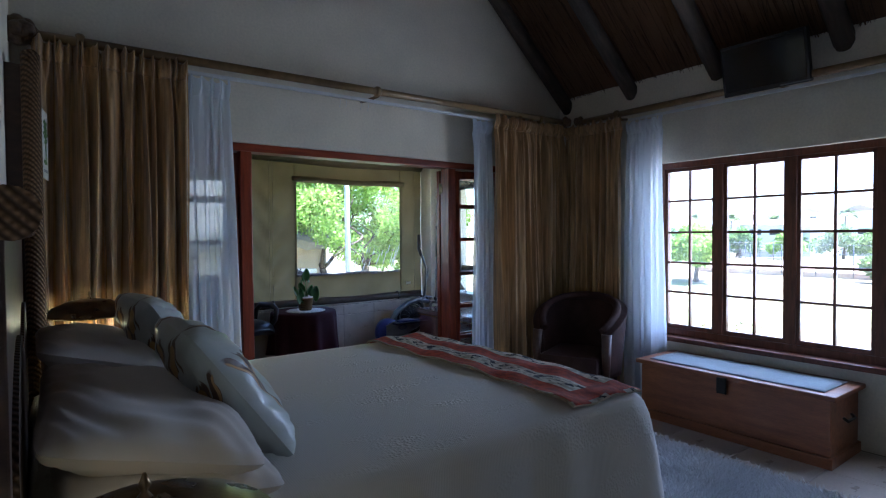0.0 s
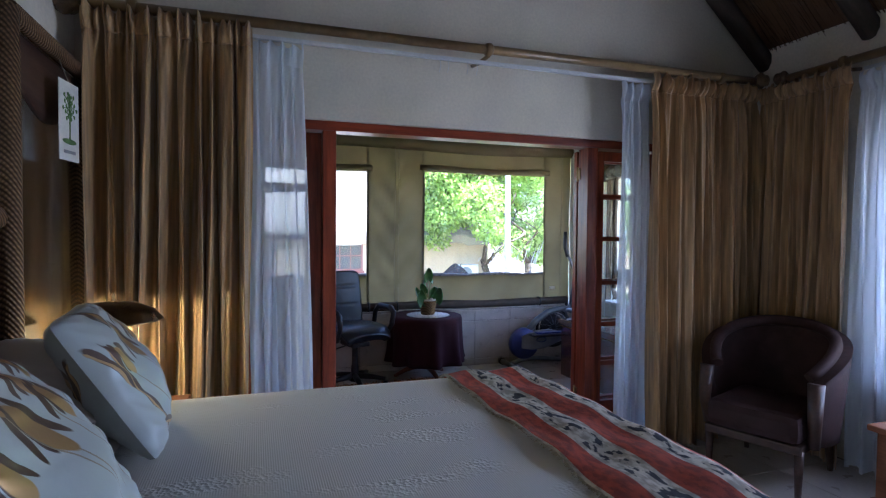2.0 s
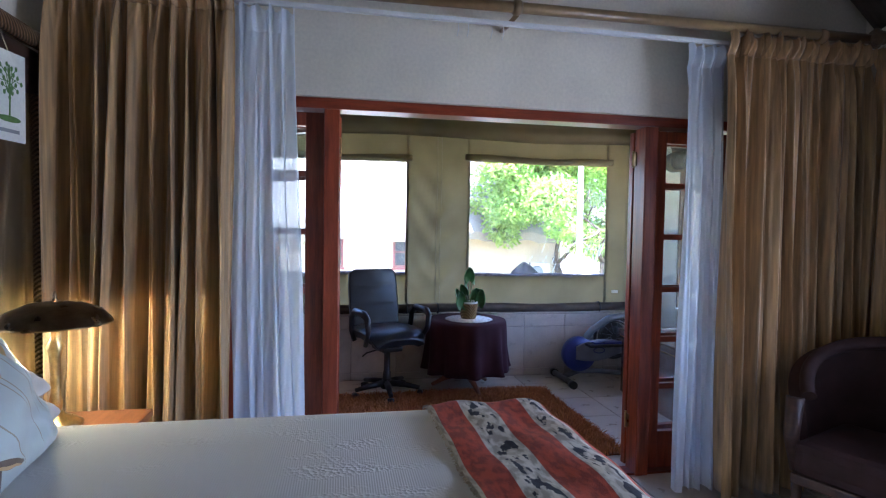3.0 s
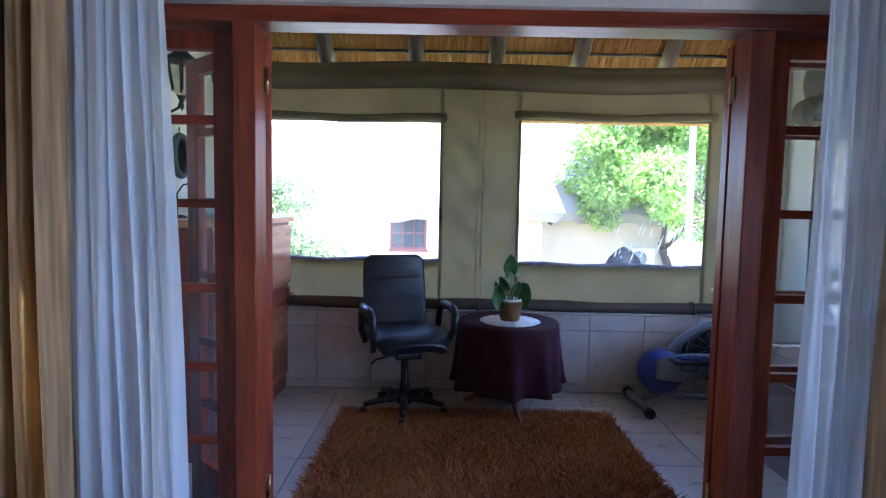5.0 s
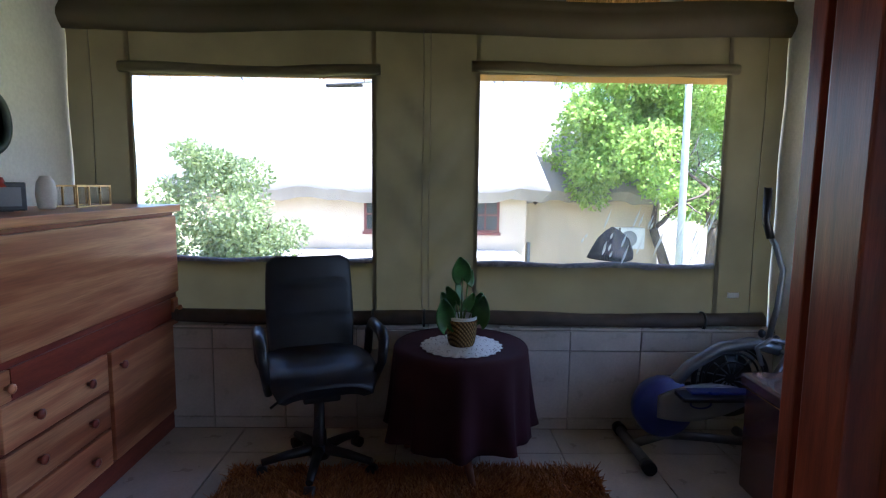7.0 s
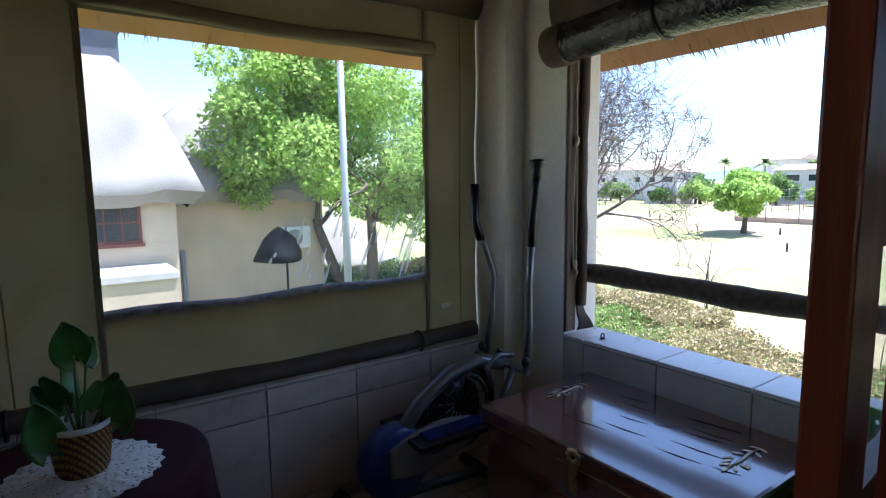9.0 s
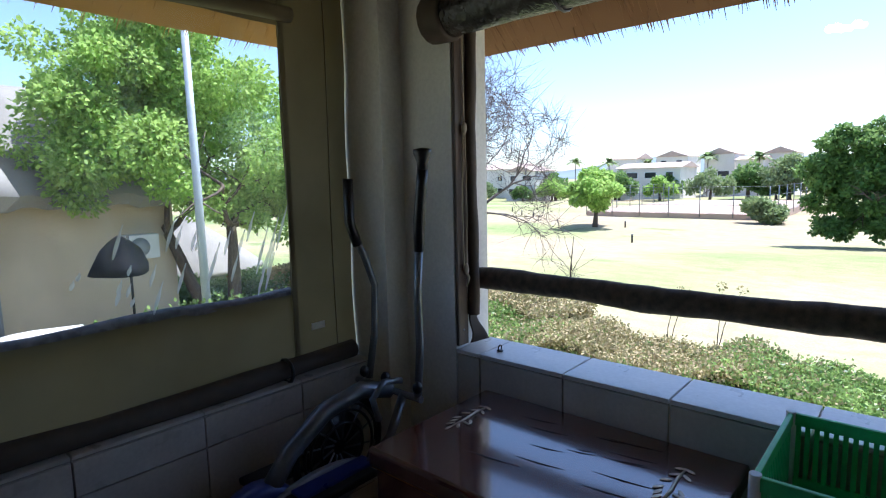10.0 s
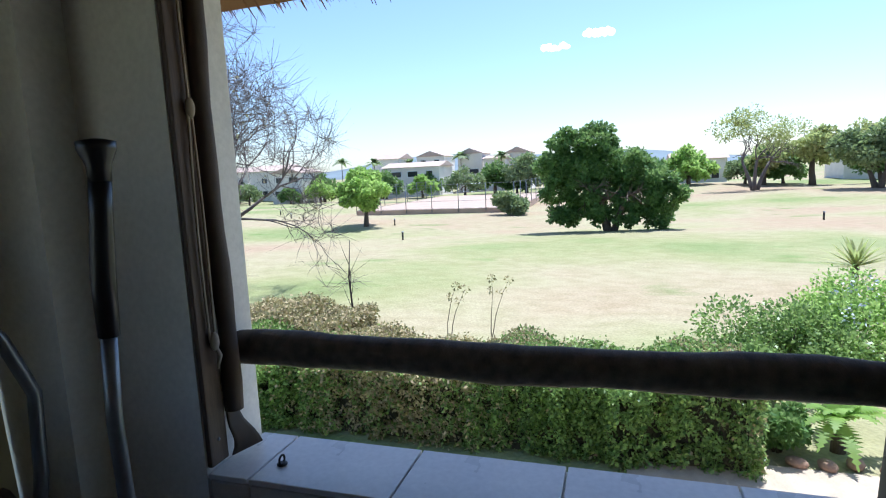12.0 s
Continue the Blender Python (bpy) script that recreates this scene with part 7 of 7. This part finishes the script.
def far_house(x, y, w, d, h, label, rise=1.6, seed=0):
    z0 = GZ
    t = thing("far_house", (x, y, z0), label, "house", "houses beyond the lawn")
    part("wall", boxes((0, -w / 2, -0.5, d, w / 2, h)), STUCCO_W, t)
    bm = bmesh.new()
    if seed % 2:
        q = [(-0.4, -w / 2 - 0.3, h), (d + 0.4, -w / 2 - 0.3, h), (d + 0.4, w / 2 + 0.3, h), (-0.4, w / 2 + 0.3, h), (-0.4, 0, h + rise), (d + 0.4, 0, h + rise)]
    else:
        q = [(-0.5, -w / 2 - 0.4, h), (-0.5, w / 2 + 0.4, h), (d + 0.5, w / 2 + 0.4, h), (d + 0.5, -w / 2 - 0.4, h), (d / 2, -w / 2 - 0.4, h + rise), (d / 2, w / 2 + 0.4, h + rise)]
    v = [bm.verts.new(p) for p in q]
    for f in ((0, 4, 5, 1), (2, 5, 4, 3), (0, 3, 4), (1, 5, 2), (0, 1, 2, 3)):
        bm.faces.new([v[i] for i in f])
    part("roof", bm, ROOFTILE, t)
    rng = np.random.default_rng(seed)
    for st in range(int(h // 2.7)):
        for k in range(int(w // 3.4)):
            yy = -w / 2 + 1.9 + k * 3.4
            ww = 0.7 if rng.random() < 0.7 else 1.1
            win_ = part("window", boxes((-0.06, yy - ww, 0.95 + st * 2.7, 0.02, yy + ww, 2.15 + st * 2.7)), WHITE_PL, t)
            part("window_pane", boxes((-0.09, yy - ww + 0.1, 1.05 + st * 2.7, -0.061, yy + ww - 0.1, 2.05 + st * 2.7)), DARKGLASS, win_)


for k, (x, y, w, d, h, r) in enumerate(((104, 43, 11.5, 9, 5.6, 1.0), (121, 35.5, 5.5, 8, 8.1, 1.2), (118, 29.5, 4.4, 8, 6.8, 0.7), (123, 25.5, 5.2, 8, 7.9, 1.2), (127, 58, 7, 9, 8.1, 1.3), (131, 48, 7, 9, 8.3, 1.3), (108, 78, 9, 9, 6.4, 1.3), (100, 68, 7, 8, 5.6, 1.2), (112, -9, 9, 9, 4.6, 1.2), (112, -36, 10, 9, 5.5, 1.3), (118, 6, 7, 9, 5.0, 1.2), (108, -52, 11, 9, 5.5, 1.3), (112, 90, 8, 9, 6.5, 1.2))):
    far_house(x, y, w, d, h, "pale two-storey house with a terracotta roof far off", r, k)

# ---- outdoors: neighbouring thatched house and its garden ----
nb = thing("thatched_house", (0, 0, 0), "neighbouring cream house under a steep grey thatched roof", "house")
NY = 18.0
part("wall", boxes((-4.0, NY, GZ - 0.2, 4.75, NY + 7, 1.25)), STUCCO, nb)
part("rear_wing", boxes((4.75, NY + 2.2, GZ - 0.2, 9.3, NY + 7, 1.05)), STUCCO, nb, "cream rear wing")
for x0, x1 in ((0.35, 1.4), (2.9, 4.02)):
    wn_ = part("window", boxes((x0, NY - 0.03, 0.18, x1, NY + 0.02, 1.13), (x0 - 0.04, NY - 0.07, 0.10, x1 + 0.04, NY, 0.18)), REDFRAME, nb)
    n = 3
    for k in range(n):
        for j in range(2):
            a = x0 + 0.05 + (x1 - x0 - 0.1) * k / n
            part("window_pane", boxes((a + 0.02, NY - 0.042, 0.24 + 0.43 * j, a + (x1 - x0 - 0.1) / n - 0.02, NY - 0.031, 0.63 + 0.43 * j)), DARKGLASS, wn_)


def thatch_roof(bm, x0, x1, y0, y1, ze, zr, inset, wave=0.06, bulge=0.12):
    """Steep hipped thatch with a soft uneven eave."""
    n = 96
    rings = []
    for s in np.linspace(0, 1, 14):
        ring = []
        for k in range(n):
            a = 4.0 * k / n
            e = a % 1
            px, py = ((x0 + (x1 - x0) * e, y0), (x1, y0 + (y1 - y0) * e), (x1 + (x0 - x1) * e, y1), (x0, y1 + (y0 - y1) * e))[int(a)]
            cx, cy = min(max(px, x0 + inset), x1 - inset), (y0 + y1) / 2
            w = wave * (math.sin(k * 0.9) + 0.6 * math.sin(k * 2.3 + 1)) * (1 - s)
            z = ze + (zr - ze) * (s + bulge * math.sin(math.pi * s)) + w
            ring.append(bm.verts.new((px + (cx - px) * s, py + (cy - py) * s, z)))
        rings.append(ring)
    for a, b in zip(rings, rings[1:]):
        for k in range(n):
            f = bm.faces.new((a[k], a[(k + 1) % n], b[(k + 1) % n], b[k]))
            f.smooth = True
    low = [bm.verts.new(v.co + Vector((0, 0, -0.28)) * 1.0 + (Vector(((x0 + x1) / 2, (y0 + y1) / 2, v.co.z)) - v.co) * 0.05) for v in rings[0]]
    for k in range(n):
        bm.faces.new((rings[0][(k + 1) % n], rings[0][k], low[k], low[(k + 1) % n]))
    return bm


THATCH_OUT = surface("grey_thatch_roof", (0.27, 0.25, 0.225), 0.2, 0.7, 30, 0.95, bump=0.3, dist=0.03, stretch=(1, 1, 0.2))
part("roof", thatch_roof(bmesh.new(), -4.8, 5.3, NY - 0.6, NY + 8, 1.3, 5.2, 1.6, bulge=0.13), THATCH_OUT, nb, "steep weathered grey thatch")
part("wing_roof", thatch_roof(bmesh.new(), 3.6, 9.9, NY + 1.5, NY + 8, 1.25, 4.2, 2.6), THATCH_OUT, nb)
part("ridge_cap", tube(bmesh.new(), [(-3.2, NY + 3.7, 5.17), (0.5, NY + 3.7, 5.2), (3.7, NY + 3.7, 5.17)], 0.28, 10), CONCRETE, nb, "pale cement ridge")
ch = part("chimney", boxes((3.15, NY + 3.0, 4.7, 4.15, NY + 4.0, 5.55), (3.05, NY + 2.9, 5.55, 4.25, NY + 4.1, 5.66)), surface("slate_chimney", (0.12, 0.13, 0.17), 0.2, 4, 40, 0.8), nb, "dark chimney stack")
part("terrace_slab", boxes((-4, NY - 1.7, -0.46, 4.45, NY, -0.3, 0.02)), CONCRETE, nb)
part("terrace_wall", boxes((-4, NY - 1.65, GZ - 0.2, 4.4, NY - 1.45, -0.46)), STUCCO, nb)
part("downpipe", bar((5.2, NY + 2.1, GZ), (5.2, NY + 2.1, -0.3), 0.06, 8), GREY_PL, nb)
for x, z in ((7.9, -0.45),):
    ac = part("air_conditioner", boxes((x, NY + 1.85, z, x + 0.85, NY + 2.2, z + 0.65, 0.02)), WHITE_PL, nb, "white outdoor cooling unit")
    part("fan_grille", lathe(bmesh.new(), [(0.25, 0), (0.25, 0.02), (0.05, 0.03)], 20), GREY_PL, ac, m=pose(x + 0.35, NY + 1.845, z + 0.32, 90, 0, 0))
um = thing("closed_umbrella", (7.1, 17.9, GZ + 0.35), "dark covered garden umbrella leaning on its pole", "umbrella")
part("pole", bar((0.2, 0, -0.35), (0.2, 0, 2.7), 0.03, 8), IRON, um)
part("cover", lathe(bmesh.new(), [(0.6, 1.85), (0.55, 2.05), (0.42, 2.4), (0.22, 2.6), (0.04, 2.72)], 14, ripple=lambda a, i: 1 + 0.12 * math.sin(3 * a + i)), cloth("black_cover", (0.012, 0.012, 0.015), 0.8, 300, sheen=0, spec=0.1), um)
lapa = thing("thatched_gazebo", (12.6, 27.0, GZ), "small round thatched gazebo in the garden", "gazebo")
part("roof", lathe(bmesh.new(), [(2.9, 0.75), (2.85, 0.9), (2.0, 1.6), (0.9, 2.4), (0.3, 2.8), (0.05, 3.2)], 28, ripple=lambda a, i: 1 + 0.03 * math.sin(9 * a) * (i < 3)), THATCH_OUT, lapa)
for k in range(6):
    a = k * 1.047
    part("post", bar((1.8 * math.cos(a), 1.8 * math.sin(a), 0), (1.8 * math.cos(a), 1.8 * math.sin(a), 1.2), 0.08, 8), PINE, lapa)
pole = thing("flag_pole", (8.13, 16.0, GZ), "plain pale galvanised post in front of the tree", "post")
part("shaft", tube(bmesh.new(), [(0, 0, 0), (-0.02, 0, 4), (-0.05, 0, 8.5)], [0.1, 0.085, 0.07], 14), GALV, pole)
part("collar", bar((0, 0, 0), (0, 0, 0.25), 0.13, 14), GALV, pole)
sl = thing("street_lamp", (2.2, 14.2, GZ), "slim street lamp with two drooping arms", "street lamp")
part("shaft", bar((0, 0, 0), (0, 0, 6.15), 0.05, 10), GALV, sl)
for s in (-1,):
    part("arm", tube(bmesh.new(), [(0, 0, 6.1), (s * 0.8, 0, 6.2), (s * 1.5, 0, 6.12)], 0.03, 8), GALV, sl)
    part("lamp_head", sheet(lambda u, v: (s * (1.4 + 0.7 * u), 0.14 * math.cos(math.pi * v) * (1 - 0.5 * u), 6.08 - 0.04 * u + 0.06 * math.sin(math.pi * v)), 8, 8, 0.02), IRON, sl, "dark flat lamp head")
gw = thing("garden_wall", (0, 0, GZ), "low whitewashed garden wall with a rough capping", "wall")
part("wall_body", boxes((-4, 11.6, 0, 4.75, 11.85, 2.42)), STUCCO_W, gw)
cap = bmesh.new()
tube(cap, [(-4 + 0.22 * k, 11.72, 2.44 + 0.03 * math.sin(k * 2.7)) for k in range(40)], [0.12 + 0.035 * math.sin(k * 4.1) for k in range(40)], 8)
part("capping", cap, CONCRETE, gw)
hedge_n = thing("garden_hedge", (0, 0, 0), "low green planting in front of the neighbouring house", "hedge")
rh = np.random.default_rng(111)
hp = np.stack([rh.uniform(4.9, 14, 700), rh.uniform(13.6, 15.2, 700), GZ + rh.uniform(0.1, 1.8, 700)], 1)
part("leaves", foliage("leaves", hp, rh.uniform(0.15, 0.35, 700), 30000, 0.1, HEDGE_LEAF, 112), HEDGE_LEAF, hedge_n)

# ---- tiles, piece by piece ----
def tile_mesh(name, w, d, t, bev, material):
    bm = boxes((-w / 2, -d / 2, 0, w / 2, d / 2, t))
    top = [e for e in bm.edges if all(v.co.z > t - 1e-5 for v in e.verts)]
    bmesh.ops.bevel(bm, geom=top, offset=bev, segments=1, affect="EDGES")
    return mesh_of(name, bm, material)


P, J = 0.455, 0.006
floor_ob = bpy.data.objects["floor"]
full = tile_mesh("floor_tile", P - J, P - J, 0.012, 0.002, TILE)
for i in range(-10, 5):
    for j in range(-17, 5):
        x, y = 3.42 + (i - 0.5) * P, 4.95 + (j + 0.5) * P
        x0, x1, y0, y1 = x - P / 2, x + P / 2, y - P / 2, y + P / 2
        if x1 < -0.05 or x0 > 4.40 or y1 < -2.2 or y0 > 6.16:
            continue
        cx0, cx1, cy0, cy1 = max(x0, -0.05), min(x1, 4.41), max(y0, -2.19), min(y1, 6.165)
        whole = (cx0, cx1, cy0, cy1) == (x0, x1, y0, y1)
        me = full if whole else tile_mesh("floor_tile", max(0.02, cx1 - cx0 - J), max(0.02, cy1 - cy0 - J), 0.012, 0.002, TILE)
        part("floor_tile", me, TILE, floor_ob, m=pose((cx0 + cx1) / 2, (cy0 + cy1) / 2, -0.0121))

wall_n = bpy.data.objects["wall_sunroom_north"]
Q = 0.42
rows_ = ((0.0, 0.07), (0.07, 0.485), (0.485, 0.605))
shared = {}
for r, (z0, z1) in enumerate(rows_):
    for i in range(-7, 4):
        x0, x1 = max(0.165, 3.065 + i * Q), min(4.285, 3.065 + (i + 1) * Q)
        if x1 - x0 < 0.03:
            continue
        key = (round(x1 - x0, 3), r)
        if key not in shared:
            shared[key] = tile_mesh("wall_tile", x1 - x0 - 0.005, z1 - z0 - 0.005, 0.012, 0.002, TILE)
        part("wall_tile", shared[key], TILE, wall_n, m=pose((x0 + x1) / 2, 6.172, (z0 + z1) / 2, 90, 0, 0))
for i in range(-7, 4):
    x0, x1 = max(0.165, 3.065 + i * Q), min(4.285, 3.065 + (i + 1) * Q)
    if x1 - x0 > 0.03:
        part("coping_tile", tile_mesh("coping_tile", x1 - x0 - 0.005, 0.15, 0.012, 0.002, TILE), TILE, wall_n, m=pose((x0 + x1) / 2, 6.236, 0.61))

wall_e = bpy.data.objects["wall_sunroom_east"]
SILL = surface("sill_tile", (0.7, 0.68, 0.65), 0.06, 4, 60, 0.3, bump=0.03, rand=0.08)
ys = [5.735, 5.61, 5.215, 4.82, 4.425, 4.145]
for a, b in zip(ys, ys[1:]):
    part("sill_tile", tile_mesh("sill_tile", 0.245, a - b - 0.006, 0.014, 0.002, SILL), SILL, wall_e, m=pose(4.539, (a + b) / 2, 0.6955))
    for z0, z1 in ((0.28, 0.69), (0.0, 0.28)):
        part("parapet_tile", tile_mesh("parapet_tile", a - b - 0.006, z1 - z0 - 0.005, 0.012, 0.002, TILE), TILE, wall_e, m=pose(4.4318, (a + b) / 2, (z0 + z1) / 2, 90, 0, 270))
